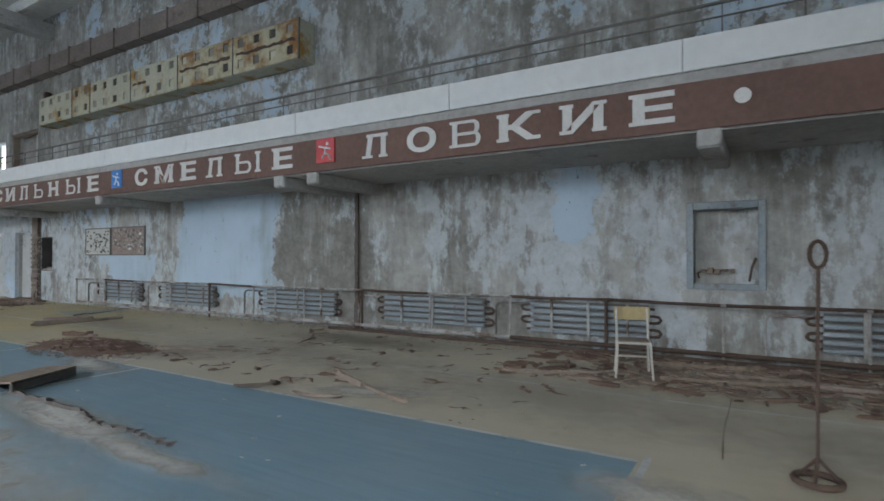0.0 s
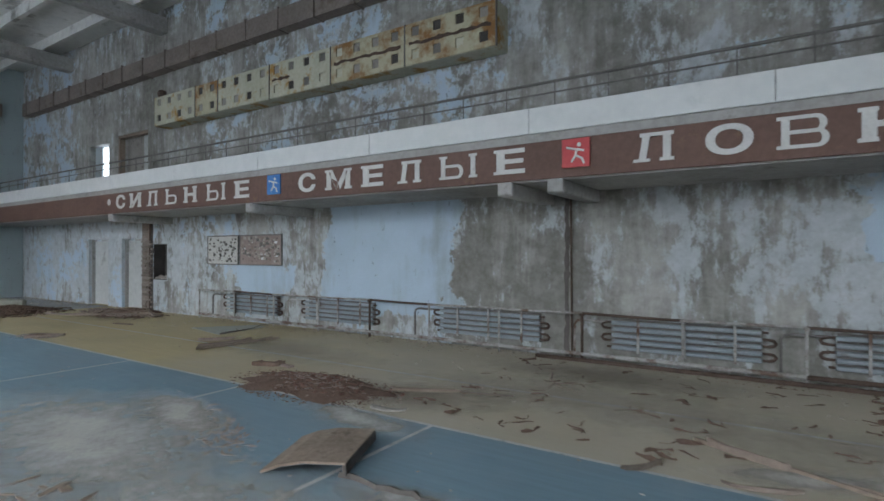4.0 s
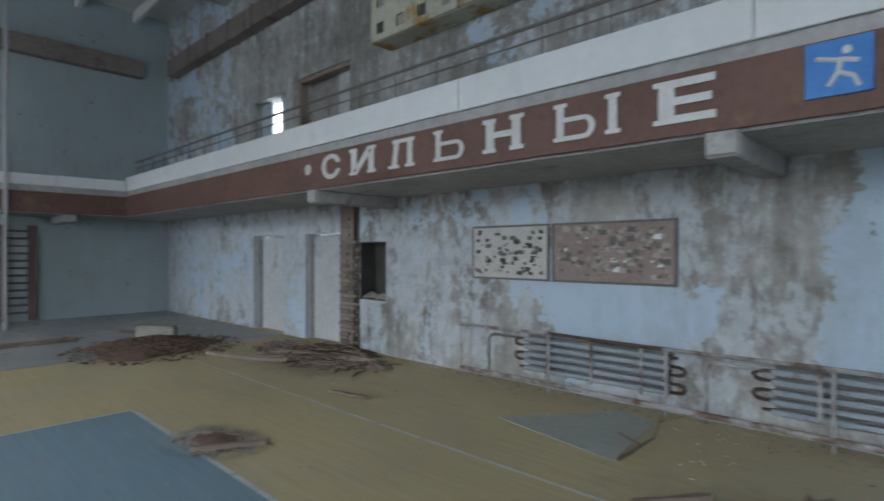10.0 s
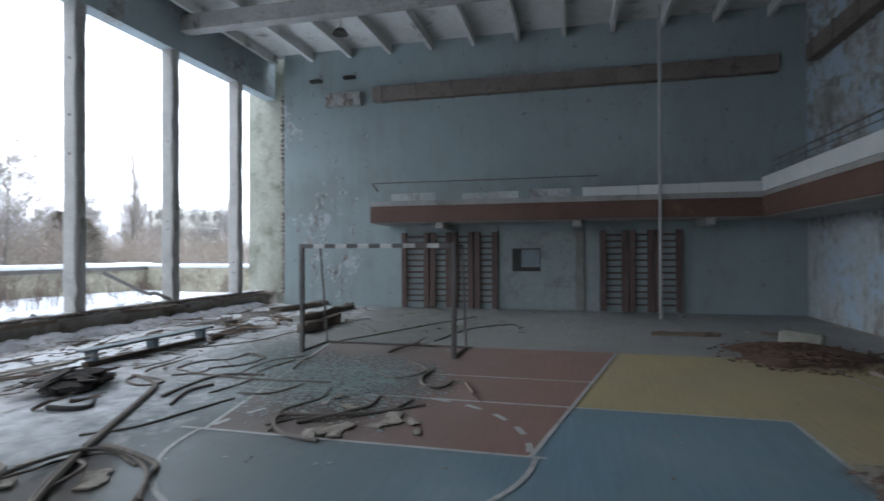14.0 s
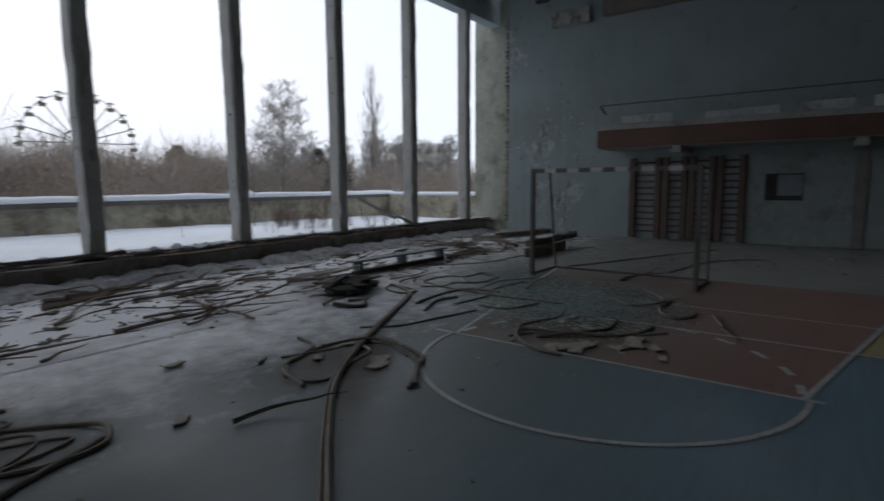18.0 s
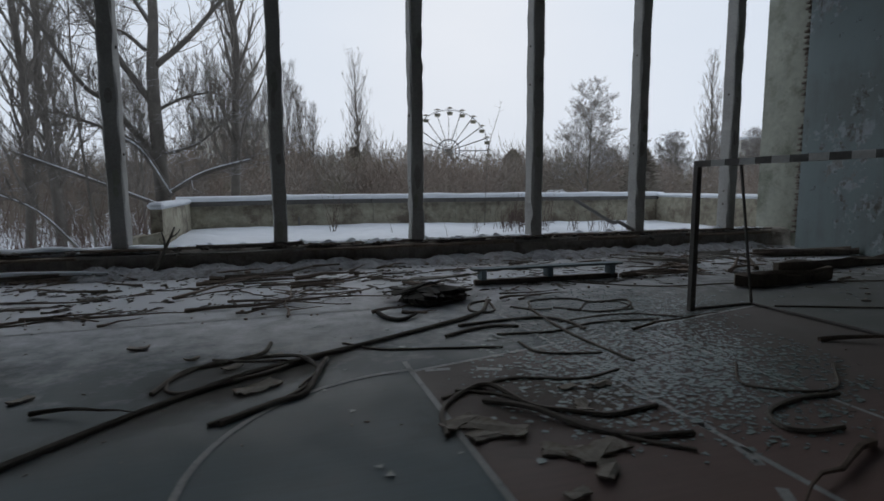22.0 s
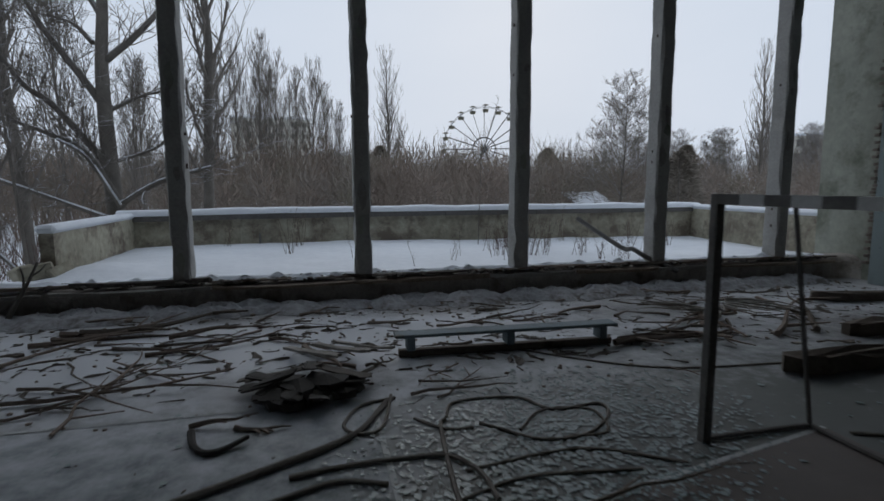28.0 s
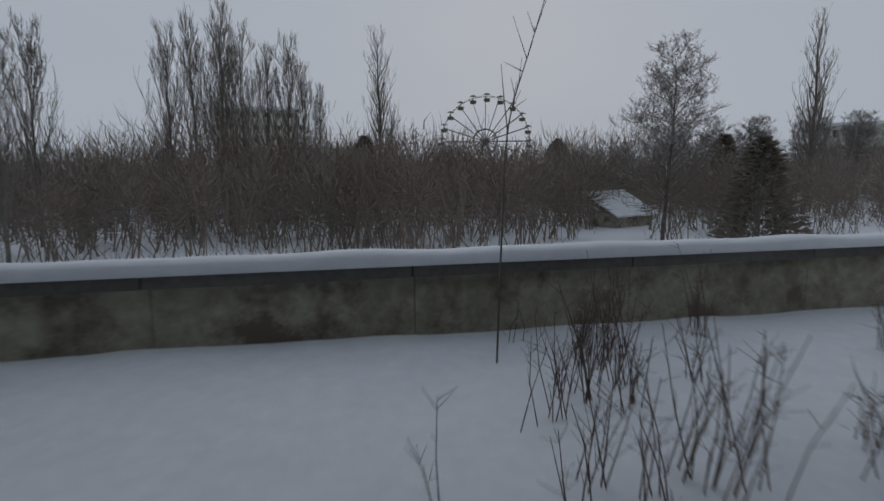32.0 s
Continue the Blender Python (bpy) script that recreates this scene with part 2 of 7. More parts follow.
BLUE, BARE, MOULD = (0.445, 0.555, 0.65), (0.30, 0.298, 0.28), (0.115, 0.112, 0.10)
peeling("wall_paint_long", BLUE, BARE, MOULD, 0.44, ((-10.3, -7.0, 0.6, 2.95, 0.5), (-13.6, -11.7, 0.85, 1.5, 0.4), (-0.25, 0.25, 1.7, 2.65, 0.26), (-6.6, -0.6, -1, 2.9, -0.2), (0.5, 7, -1, 2.9, -0.16), (-11.6, -10.5, -1, 2.9, -0.14),
        (-17, -14, 0, 2.7, -0.03), (-29, -22.6, 0, 2.9, 0.0), (-29, -22.6, 3, 9, 0.04), (-23, -15, 3, 9, -0.10), (-5.6, -3.4, 3, 9, -0.25)), 0, 1.6, 0.62,
        ((-3.7, -2.2, 1.3, 2.9, 0.06), (-2.0, 0.9, 0.7, 2.8, 0.08), (0.9, 6.5, 0.2, 2.9, 0.05), (-17.5, -10.8, 0.1, 2.9, 0.07), (-28, -17.5, 0, 2.9, 0.12), (-7, -4.5, 0.2, 2.2, -0.03), (-20, -6, 3.5, 9, -0.02)),
        ((-7.4, -4.7, -0.5, 3.0, 0.10), (-11.6, -10.6, 1.0, 3, 0.10), (-5.0, -4.2, -1, 3, 0.14), (-3, 7, 2.4, 3, 0.10), (-6, 7, -1, 0.55, 0.10), (-5, 7, 3.4, 9.5, 0.06), (-20, -5, 3.3, 9.5, 0.05), (-18.8, -16.4, 0, 3, 0.06), (0.9, 1.6, 0.2, 2.6, -0.06)))
# Window end is paler: mottled lime, and window light put into the colour.
peeling("wall_paint_end", (0.345, 0.412, 0.415), BARE, MOULD, 0.66, ((-9, -5.2, -1, 7.4, -0.09),), 1, 0.9, 0.66, ((-9, 9, 3.9, 9.5, -0.02), (-9, -4.6, -1, 7.6, 0.06)), ((-9, 9, 3.5, 4.6, 0.08), (-9, 0, 0, 9.5, 0.03)))
peeling("wall_paint_plain", (0.40, 0.47, 0.49), BARE, MOULD, 0.55)
plain("concrete", (0.29, 0.285, 0.27), (0.42, 0.415, 0.40), 3, 0.9, bump=0.4, stain=(0.12, 0.12, 0.11))
plain("column_concrete", (0.31, 0.302, 0.283), (0.435, 0.427, 0.402), 5, 0.9, bump=0.5, stain=(0.36, 0.38, 0.38), stain_at=0.6)
plain("pier_concrete", (0.27, 0.28, 0.235), (0.38, 0.385, 0.325), 1.6, 0.9, stain=(0.17, 0.18, 0.14), stain_at=0.52)
plain("ceiling_white", (0.58, 0.58, 0.56), (0.72, 0.72, 0.70), 1.2, 0.9, stain=(0.2, 0.19, 0.17), stain_at=0.56)
plain("white_board", (0.58, 0.605, 0.60), (0.67, 0.685, 0.675), 1.5, 0.6, bump=0.1, stain=(0.47, 0.50, 0.50), stain_at=0.6)
plain("brown_paint", (0.115, 0.066, 0.053), (0.165, 0.095, 0.074), 3, 0.6, bump=0.15, stain=(0.24, 0.15, 0.085), stain_at=0.6)
plain("letter_paint", (0.52, 0.52, 0.50), (0.66, 0.66, 0.64), 8, 0.7, bump=0.1, stain=(0.3, 0.26, 0.24), stain_at=0.62)
plain("red_paint", (0.46, 0.06, 0.07), (0.56, 0.1, 0.1), 5, 0.6, stain=(0.3, 0.12, 0.1), stain_at=0.65)
plain("blue_sign", (0.05, 0.19, 0.50), (0.08, 0.25, 0.58), 5, 0.6, stain=(0.1, 0.16, 0.26), stain_at=0.65)
plain("rust", (0.061, 0.043, 0.035), (0.115, 0.080, 0.062), 10, 0.85, 0.1, 0.5, stain=(0.13, 0.088, 0.065))
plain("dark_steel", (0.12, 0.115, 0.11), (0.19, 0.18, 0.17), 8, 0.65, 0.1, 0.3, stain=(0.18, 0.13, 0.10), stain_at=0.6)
plain("radiator_paint", (0.207, 0.255, 0.282), (0.299, 0.339, 0.356), 6, 0.6, 0.0, 0.2, stain=(0.14, 0.09, 0.06), stain_at=0.58)
plain("dust", (0.42, 0.42, 0.39), (0.55, 0.54, 0.50), 5, 0.95, bump=0.4, stain=(0.30, 0.27, 0.22), stain_at=0.55)
plain("brown_board", (0.22, 0.17, 0.15), (0.32, 0.26, 0.235), 6, 0.9, stain=(0.42, 0.4, 0.38), stain_at=0.56)
plain("pipe_paint", (0.28, 0.28, 0.27), (0.42, 0.42, 0.40), 4, 0.65, 0.0, 0.3, stain=(0.12, 0.075, 0.052), stain_at=0.47)
plain("pole_paint", (0.36, 0.365, 0.355), (0.46, 0.46, 0.445), 3, 0.6, 0.0, 0.15)
plain("score_panel", (0.40, 0.40, 0.30), (0.52, 0.52, 0.42), 3, 0.7, 0.0, 0.2, stain=(0.36, 0.2, 0.05), stain_at=0.51, spread=0.1)
plain("score_rust", (0.42, 0.40, 0.28), (0.50, 0.47, 0.34), 2.4, 0.75, 0.0, 0.3, stain=(0.25, 0.13, 0.05), stain_at=0.45, spread=0.14)
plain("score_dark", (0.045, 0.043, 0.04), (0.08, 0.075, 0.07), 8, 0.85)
plain("old_wood", (0.165, 0.13, 0.10), (0.285, 0.23, 0.185), 5, 0.85, 0, 0.5, stretch=(1, 1, 1), stain=(0.06, 0.045, 0.035))
plain("timber_dark", (0.10, 0.085, 0.07), (0.18, 0.152, 0.127), 5, 0.9, 0, 0.5, stain=(0.06, 0.05, 0.042))
plain("grey_wood", (0.21, 0.20, 0.18), (0.34, 0.325, 0.30), 5, 0.85, 0, 0.5, stain=(0.08, 0.07, 0.06))
plain("rotten", (0.18, 0.142, 0.118), (0.275, 0.225, 0.19), 9, 0.95, 0, 0.6, stain=(0.27, 0.22, 0.18), stain_at=0.6)
plain("heap_brown", (0.10, 0.066, 0.05), (0.19, 0.13, 0.10), 9, 0.95, 0, 0.9, 0.02, stain=(0.27, 0.22, 0.18), stain_at=0.6)
plain("bar_maroon", (0.11, 0.075, 0.068), (0.175, 0.125, 0.11), 6, 0.8, 0, 0.3, stain=(0.25, 0.2, 0.17), stain_at=0.62)
plain("chair_frame", (0.46, 0.45, 0.40), (0.58, 0.57, 0.52), 6, 0.6)
plain("plywood", (0.386, 0.309, 0.156), (0.488, 0.402, 0.234), 5, 0.6, stain=(0.3, 0.2, 0.08))
plain("door_paint", (0.40, 0.42, 0.42), (0.52, 0.54, 0.53), 2, 0.7, stain=(0.25, 0.25, 0.23), stain_at=0.6)
plain("brick", (0.19, 0.15, 0.125), (0.31, 0.275, 0.24), 6, 0.95, 0, 0.6, stain=(0.4, 0.38, 0.34), stain_at=0.6, vary=0.6)
plain("worn_white", (0.34, 0.37, 0.37), (0.56, 0.58, 0.58), 2.2, 0.8, bump=0.2, stain=(0.22, 0.21, 0.19), stain_at=0.5)
plain("partition_paint", (0.27, 0.315, 0.31), (0.37, 0.41, 0.40), 1.6, 0.7, stain=(0.18, 0.19, 0.18), stain_at=0.54)
plain("brick_rubble", (0.15, 0.082, 0.062), (0.24, 0.14, 0.105), 6, 0.95, 0, 0.6, stain=(0.12, 0.08, 0.06), vary=0.6)
plain("line_white", (0.38, 0.41, 0.42), (0.54, 0.56, 0.56), 9, 0.7, stain=(0.2, 0.23, 0.24), stain_at=0.54)
plain("snow", (0.66, 0.695, 0.74), (0.76, 0.79, 0.83), 1.2, 0.7, bump=0.35, dist=0.03, spec=0.2)
plain("bank_snow", (0.29, 0.29, 0.295), (0.45, 0.465, 0.49), 2.6, 0.9, bump=0.6, dist=0.02, stain=(0.16, 0.147, 0.137), stain_at=0.47, spread=0.12)
plain("parapet_paint", (0.235, 0.215, 0.165), (0.46, 0.43, 0.335), 1.7, 0.9, bump=0.5, stain=(0.17, 0.14, 0.112), stain_at=0.48, spread=0.12)
plain("coping_dark", (0.10, 0.095, 0.088), (0.17, 0.16, 0.15), 3, 0.9)
plain("duct_paint", (0.16, 0.135, 0.12), (0.25, 0.215, 0.19), 3, 0.8, bump=0.2, stain=(0.11, 0.08, 0.065), stain_at=0.55)
plain("thicket", (0.165, 0.133, 0.110), (0.243, 0.206, 0.172), 0.5, 0.95, 0, 0.1)
plain("weed_dark", (0.10, 0.07, 0.06), (0.16, 0.115, 0.095), 2, 0.95, 0, 0.1)
plain("needles", (0.146, 0.127, 0.105), (0.213, 0.189, 0.158), 2, 0.95, 0, 0.2)
plain("wheel_steel", (0.065, 0.068, 0.07), (0.11, 0.112, 0.114), 0.5, 0.7)
plain("gondola_paint", (0.09, 0.085, 0.065), (0.15, 0.14, 0.095), 1, 0.7)
plain("block_panel", (0.50, 0.48, 0.42), (0.62, 0.60, 0.53), 0.4, 0.9)
plain("glass_shard", (0.18, 0.26, 0.265), (0.27, 0.35, 0.35), 8, 0.35, 0, 0.1, vary=0.4, spec=0.5)
plain("panel_green", (0.30, 0.325, 0.295), (0.38, 0.40, 0.36), 3, 0.7, 0, 0.2, stain=(0.36, 0.33, 0.27), stain_at=0.56)
plain("debris", (0.28, 0.26, 0.23), (0.44, 0.41, 0.37), 6, 0.95, 0, 0.6, stain=(0.16, 0.13, 0.1), stain_at=0.5)
plain("black_cable", (0.155, 0.140, 0.127), (0.241, 0.222, 0.198), 5, 0.9, stain=(0.25, 0.235, 0.215), stain_at=0.54)
plain("bench_paint", (0.13, 0.175, 0.20), (0.21, 0.265, 0.29), 6, 0.7, stain=(0.14, 0.12, 0.1), stain_at=0.55)
plain("dark_hole", (0.08, 0.073, 0.067), (0.13, 0.12, 0.11), 5, 0.95)
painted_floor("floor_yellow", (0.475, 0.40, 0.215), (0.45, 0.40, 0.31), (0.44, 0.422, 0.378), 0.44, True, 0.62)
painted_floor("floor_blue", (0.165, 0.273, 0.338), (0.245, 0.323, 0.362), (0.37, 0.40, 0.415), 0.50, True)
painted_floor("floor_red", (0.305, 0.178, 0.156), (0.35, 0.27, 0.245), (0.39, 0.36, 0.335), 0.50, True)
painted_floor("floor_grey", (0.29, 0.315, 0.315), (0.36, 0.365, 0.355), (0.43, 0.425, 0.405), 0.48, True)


def frosted(name, a, c):
    """Bark and twigs with snow left on their upper sides."""
    m = plain(name, a, c, 6, 0.95, 0, 0.4, vary=0.3)
    n, l = m.node_tree.nodes, m.node_tree.links
    b = n["Principled BSDF"]
    old = b.inputs["Base Color"].links[0].from_socket
    g, sep = n.new("ShaderNodeNewGeometry"), n.new("ShaderNodeSeparateXYZ")
    l.new(g.outputs["True Normal"], sep.inputs[0])
    spots = noise_of(n, l, coords(n, l), 1.1, 5, 0.7)
    lie = calc(n, l, "MULTIPLY", ramp(n, l, sep.outputs[2], 0.45, 0.8), ramp(n, l, spots, 0.42, 0.54, 0, 0.85))
    l.new(mixc(n, l, lie, old, (0.66, 0.70, 0.76)), b.inputs["Base Color"])
    return m


frosted("bark", (0.12, 0.108, 0.095), (0.20, 0.182, 0.162))
frosted("twig", (0.155, 0.138, 0.122), (0.24, 0.217, 0.194))
plain("bush_brown", (0.165, 0.128, 0.104), (0.238, 0.196, 0.164), 0.4, 0.95, 0, 0.1)
plain("bush_grey", (0.177, 0.153, 0.131), (0.248, 0.222, 0.194), 0.4, 0.95, 0, 0.1)
plain("bush_olive", (0.152, 0.134, 0.103), (0.227, 0.205, 0.162), 0.4, 0.95, 0, 0.1)
plain("sill_rot", (0.27, 0.245, 0.22), (0.40, 0.37, 0.335), 4, 0.95, 0, 0.9, 0.02, stain=(0.2, 0.172, 0.15), stain_at=0.5)
plain("damp_dark", (0.085, 0.076, 0.068), (0.15, 0.135, 0.12), 5, 0.9, 0, 0.5, stain=(0.22, 0.2, 0.175), stain_at=0.56)
plain("plaster_piece", (0.42, 0.43, 0.41), (0.55, 0.55, 0.52), 6, 0.95, 0, 0.5, stain=(0.25, 0.24, 0.22), stain_at=0.56)


def drifted(name, a, c, most):
    """Thin dust that thins out towards a ragged rim."""
    m = plain(name, a, c, 5, 0.95, 0, 0.3)
    n, l = m.node_tree.nodes, m.node_tree.links
    b = n["Principled BSDF"]
    tc, sep = n.new("ShaderNodeTexCoord"), n.new("ShaderNodeSeparateXYZ")
    l.new(tc.outputs["Generated"], sep.inputs[0])
    du, dv = calc(n, l, "SUBTRACT", sep.outputs[0], 0.5), calc(n, l, "SUBTRACT", sep.outputs[1], 0.5)
    r = calc(n, l, "SQRT", calc(n, l, "ADD", calc(n, l, "MULTIPLY", du, du), calc(n, l, "MULTIPLY", dv, dv)))
    k = calc(n, l, "ADD", calc(n, l, "MULTIPLY", r, -1.9), noise_of(n, l, coords(n, l), 2.6, 8, 0.7))
    l.new(ramp(n, l, k, -0.2, 0.4, 0, most), b.inputs["Alpha"])
    return m


drifted("drift_dust", (0.42, 0.42, 0.39), (0.55, 0.54, 0.50), 0.75)
drifted("drift_grey", (0.36, 0.345, 0.305), (0.44, 0.42, 0.37), 0.4)
drifted("drift_dirt", (0.15, 0.135, 0.12), (0.24, 0.22, 0.20), 0.42)


# ---- mesh helpers ----
class Shape:
    """Gathers vertices and faces of one part."""

    def __init__(self):
        self.v, self.f = [], []

    def add(self, verts, faces):
        o = len(self.v)
        self.v += [tuple(p) for p in verts]
        self.f += [tuple(i + o for i in q) for q in faces]
        return self

    def box(self, x0, x1, y0, y1, z0, z1, c=0.0, m=None):
        """A box with chamfered edges of width c."""
        c = min(c, 0.45 * min(x1 - x0, y1 - y0, z1 - z0))
        if c <= 0:
            p = [(x, y, z) for x in (x0, x1) for y in (y0, y1) for z in (z0, z1)]
            f = [(0, 1, 3, 2), (4, 6, 7, 5), (0, 4, 5, 1), (2, 3, 7, 6), (0, 2, 6, 4), (1, 5, 7, 3)]
        else:
            p, f = [], []
            lo, hi = (x0, y0, z0), (x1, y1, z1)
            for k in range(8):
                s = ((k >> 2) & 1, (k >> 1) & 1, k & 1)
                for a in range(3):
                    p.append(tuple((hi[q] if s[q] else lo[q]) if q == a else (hi[q] - c if s[q] else lo[q] + c) for q in range(3)))
            for a in range(3):
                b, d = (a + 1) % 3, (a + 2) % 3
                for side in (0, 1):
                    ring = []
                    for sb, sd in ((0, 0), (1, 0), (1, 1), (0, 1)):
                        s = [0, 0, 0]
                        s[a], s[b], s[d] = side, sb, sd
                        ring.append((s[0] * 4 + s[1] * 2 + s[2]) * 3 + a)
                    f.append(tuple(ring if side else ring[::-1]))
                for sb in (0, 1):
                    for sd in (0, 1):
                        s0, s1 = [0, 0, 0], [0, 0, 0]
                        s0[b] = s1[b] = sb
                        s0[d] = s1[d] = sd
                        s1[a] = 1
                        i0, i1 = ((s[0] * 4 + s[1] * 2 + s[2]) * 3 for s in (s0, s1))
                        q = (i0 + b, i1 + b, i1 + d, i0 + d)
                        f.append(q if sb != sd else q[::-1])
            for k in range(8):
                q = (k * 3, k * 3 + 1, k * 3 + 2)
                f.append(q if bin(k).count("1") % 2 else q[::-1])
        if m is not None:
            p = [m @ Vector(q) for q in p]
        return self.add(p, f)

    def tube(self, pts, r, n=6, r1=None, cap=True):
        """A round bar along pts, radius r tapering to r1."""
        pts = [Vector(p) for p in pts]
        k = len(pts)
        r1 = r if r1 is None else r1
        up, rings = None, []
        for i, p in enumerate(pts):
            d = (pts[min(i + 1, k - 1)] - pts[max(i - 1, 0)])
            d = d.normalized() if d.length > 1e-9 else Vector((0, 0, 1))
            if up is None:
                up = d.orthogonal().normalized()
            else:
                up = (up - d * up.dot(d))
                up = up.normalized() if up.length > 1e-6 else d.orthogonal().normalized()
            side = d.cross(up)
            q = r + (r1 - r) * i / max(1, k - 1)
            rings.append([p + (up * math.cos(2 * math.pi * j / n) + side * math.sin(2 * math.pi * j / n)) * q for j in range(n)])
        faces = [(i * n + j, i * n + (j + 1) % n, (i + 1) * n + (j + 1) % n, (i + 1) * n + j) for i in range(k - 1) for j in range(n)]
        if cap:
            faces += [tuple(range(n))[::-1], tuple((k - 1) * n + j for j in range(n))]
        return self.add([v for ring in rings for v in ring], faces)

    def prism(self, pts, axis, lo, hi):
        """A flat outline (two coordinates a point) given depth along axis."""
        k = len(pts)
        def at(p, w):
            q = list(p)
            q.insert(axis, w)
            return q
        v = [at(p, lo) for p in pts] + [at(p, hi) for p in pts]
        f = [tuple(range(k))[::-1], tuple(range(k, 2 * k))] + [(i, (i + 1) % k, (i + 1) % k + k, i + k) for i in range(k)]
        return self.add(v, f)

    def lump(self, c, r, rng, n=7, flat=0.6):
        """A rough stone-like lump."""
        c, v, f = Vector(c), [], []
        rows = 3
        v.append(c + Vector((0, 0, r * flat)))
        for i in range(1, rows):
            a = math.pi * i / rows
            for j in range(n):
                b = 2 * math.pi * (j + 0.5 * i) / n
                s = r * rng.uniform(0.7, 1.2)
                v.append(c + Vector((s * math.sin(a) * math.cos(b), s * math.sin(a) * math.sin(b), s * flat * math.cos(a))))
        v.append(c - Vector((0, 0, r * flat)))
        f += [(0, 1 + j, 1 + (j + 1) % n) for j in range(n)]
        f += [(1 + j, 1 + n + j, 1 + n + (j + 1) % n, 1 + (j + 1) % n) for j in range(n)]
        f += [(1 + 2 * n, 1 + n + (j + 1) % n, 1 + n + j) for j in range(n)]
        return self.add(v, f)

    def mesh(self, name, material, smooth=False):
        me = bpy.data.meshes.new(name)
        me.from_pydata(self.v, [], self.f)
        me.materials.append(MATS[material])
        if smooth:
            me.polygons.foreach_set("use_smooth", [True] * len(me.polygons))
        me.update()
        return me


def fix(me):
    bm = bmesh.new()
    bm.from_mesh(me)
    bmesh.ops.recalc_face_normals(bm, faces=bm.faces)
    bm.to_mesh(me)
    bm.free()
    return me


def part(name, shape, material, parent=None, label="", smooth=False, at=None):
    """One mesh object under a thing, or a thing of one mesh."""
    me = shape if isinstance(shape, bpy.types.Mesh) else fix(shape.mesh(name, material, smooth))
    ob = new(name, me)
    if parent is not None:
        ob.parent = parent
    if at is not None:
        ob.matrix_basis = at
    if label:
        ob["label"] = label
    return ob


def thing(name, label, category, at=None, group="", kind=""):
    ob = new(name)
    ob.empty_display_size = 0.2
    if at is not None:
        ob.matrix_basis = at
    return tagged(ob, label, category, group, kind)


def solo(name, shape, material, label, category, group="", kind="", smooth=False, at=None):
    return tagged(part(name, shape, material, smooth=smooth, at=at), label, category, group, kind)


def cut_wall(shape, axis, lo, hi, u0, u1, z0, z1, holes):
    """A wall slab with rectangular openings (u0, u1, z0, z1)."""
    us = sorted({u0, u1, *[h[0] for h in holes], *[h[1] for h in holes]})
    for a, b in zip(us, us[1:]):
        mine = sorted((h[2], h[3]) for h in holes if h[0] < (a + b) / 2 < h[1])
        z = z0
        for p, q in mine + [(z1, z1)]:
            if p > z + 1e-6:
                if axis == 1:
                    shape.box(a, b, lo, hi, z, p)
                else:
                    shape.box(lo, hi, a, b, z, p)
            z = max(z, q)
    return shape


# ---- the plan ----
XW, XE, YN, YS, TOP = -27.8, 7.0, 8.58, -9.5, 9.25
COLS = [-26.3 + 3.1 * i for i in range(11)]

# ---- floor with its painted courts ----
FLOOR = solo("floor", Shape().box(XW - 0.4, XE + 0.3, YS - 0.3, YN + 0.3, -0.3, 0.0), "floor_yellow", "worn yellow painted board floor under dust and snow", "floor", kind="structure")


def zone(name, pts, material, label, z=0.004):
    return solo(name, Shape().prism(pts, 2, z - 0.003, z), material, label, "floor", kind="structure")


MID, FAR = -0.24, -14.93
zone("floor_blue_court", [(-16.65, -4.75), (1.69, -4.75), (1.69, 4.15), (-16.65, 4.26)], "floor_blue", "worn blue painted volleyball court on the floor", 0.004)
zone("floor_grey_strip", [(XW, -9.2), (-20.5, -9.2), (-20.5, 8.5), (XW, 8.5)], "floor_grey", "grey-blue dusty floor strip behind the court", 0.004)
zone("floor_window_strip", [(-20.5, -9.2), (XE, -9.2), (XE, -4.77), (-20.5, -4.77)], "floor_grey", "grey dusty floor strip with blown-in snow along the windows", 0.004)
zone("floor_side_strip", [(-20.5, -4.77), (-16.66, -4.77), (-16.66, MID - 2.12), (-20.5, MID - 2.92)], "floor_grey", "grey dusty floor beside the red key", 0.004)
zone("floor_red_key", [(-20.5, MID - 2.92), (FAR, MID - 1.75), (FAR, MID + 1.75), (-20.5, MID + 2.92)], "floor_red", "faded red painted basketball key on the floor", 0.008)
zone("floor_red_key", [(-0.03, MID - 1.75), (5.54, MID - 2.92), (5.54, MID + 2.92), (-0.03, MID + 1.75)], "floor_red", "faded red painted basketball key on the floor", 0.008)


def line(pts, w=0.05, z=0.0105):
    s = Shape()
    for a, b in zip(pts, pts[1:]):
        a, b = Vector((*a, 0)), Vector((*b, 0))
        d = (b - a).normalized()
        p = Vector((-d.y, d.x, 0)) * w / 2
        s.add([a + p + Vector((0, 0, z)), a - p + Vector((0, 0, z)), b - p + Vector((0, 0, z)), b + p + Vector((0, 0, z))], [(0, 1, 2, 3)])
    return solo("court_line", s, "line_white", "scuffed white painted court line on the floor", "court line", "court lines", "structure")


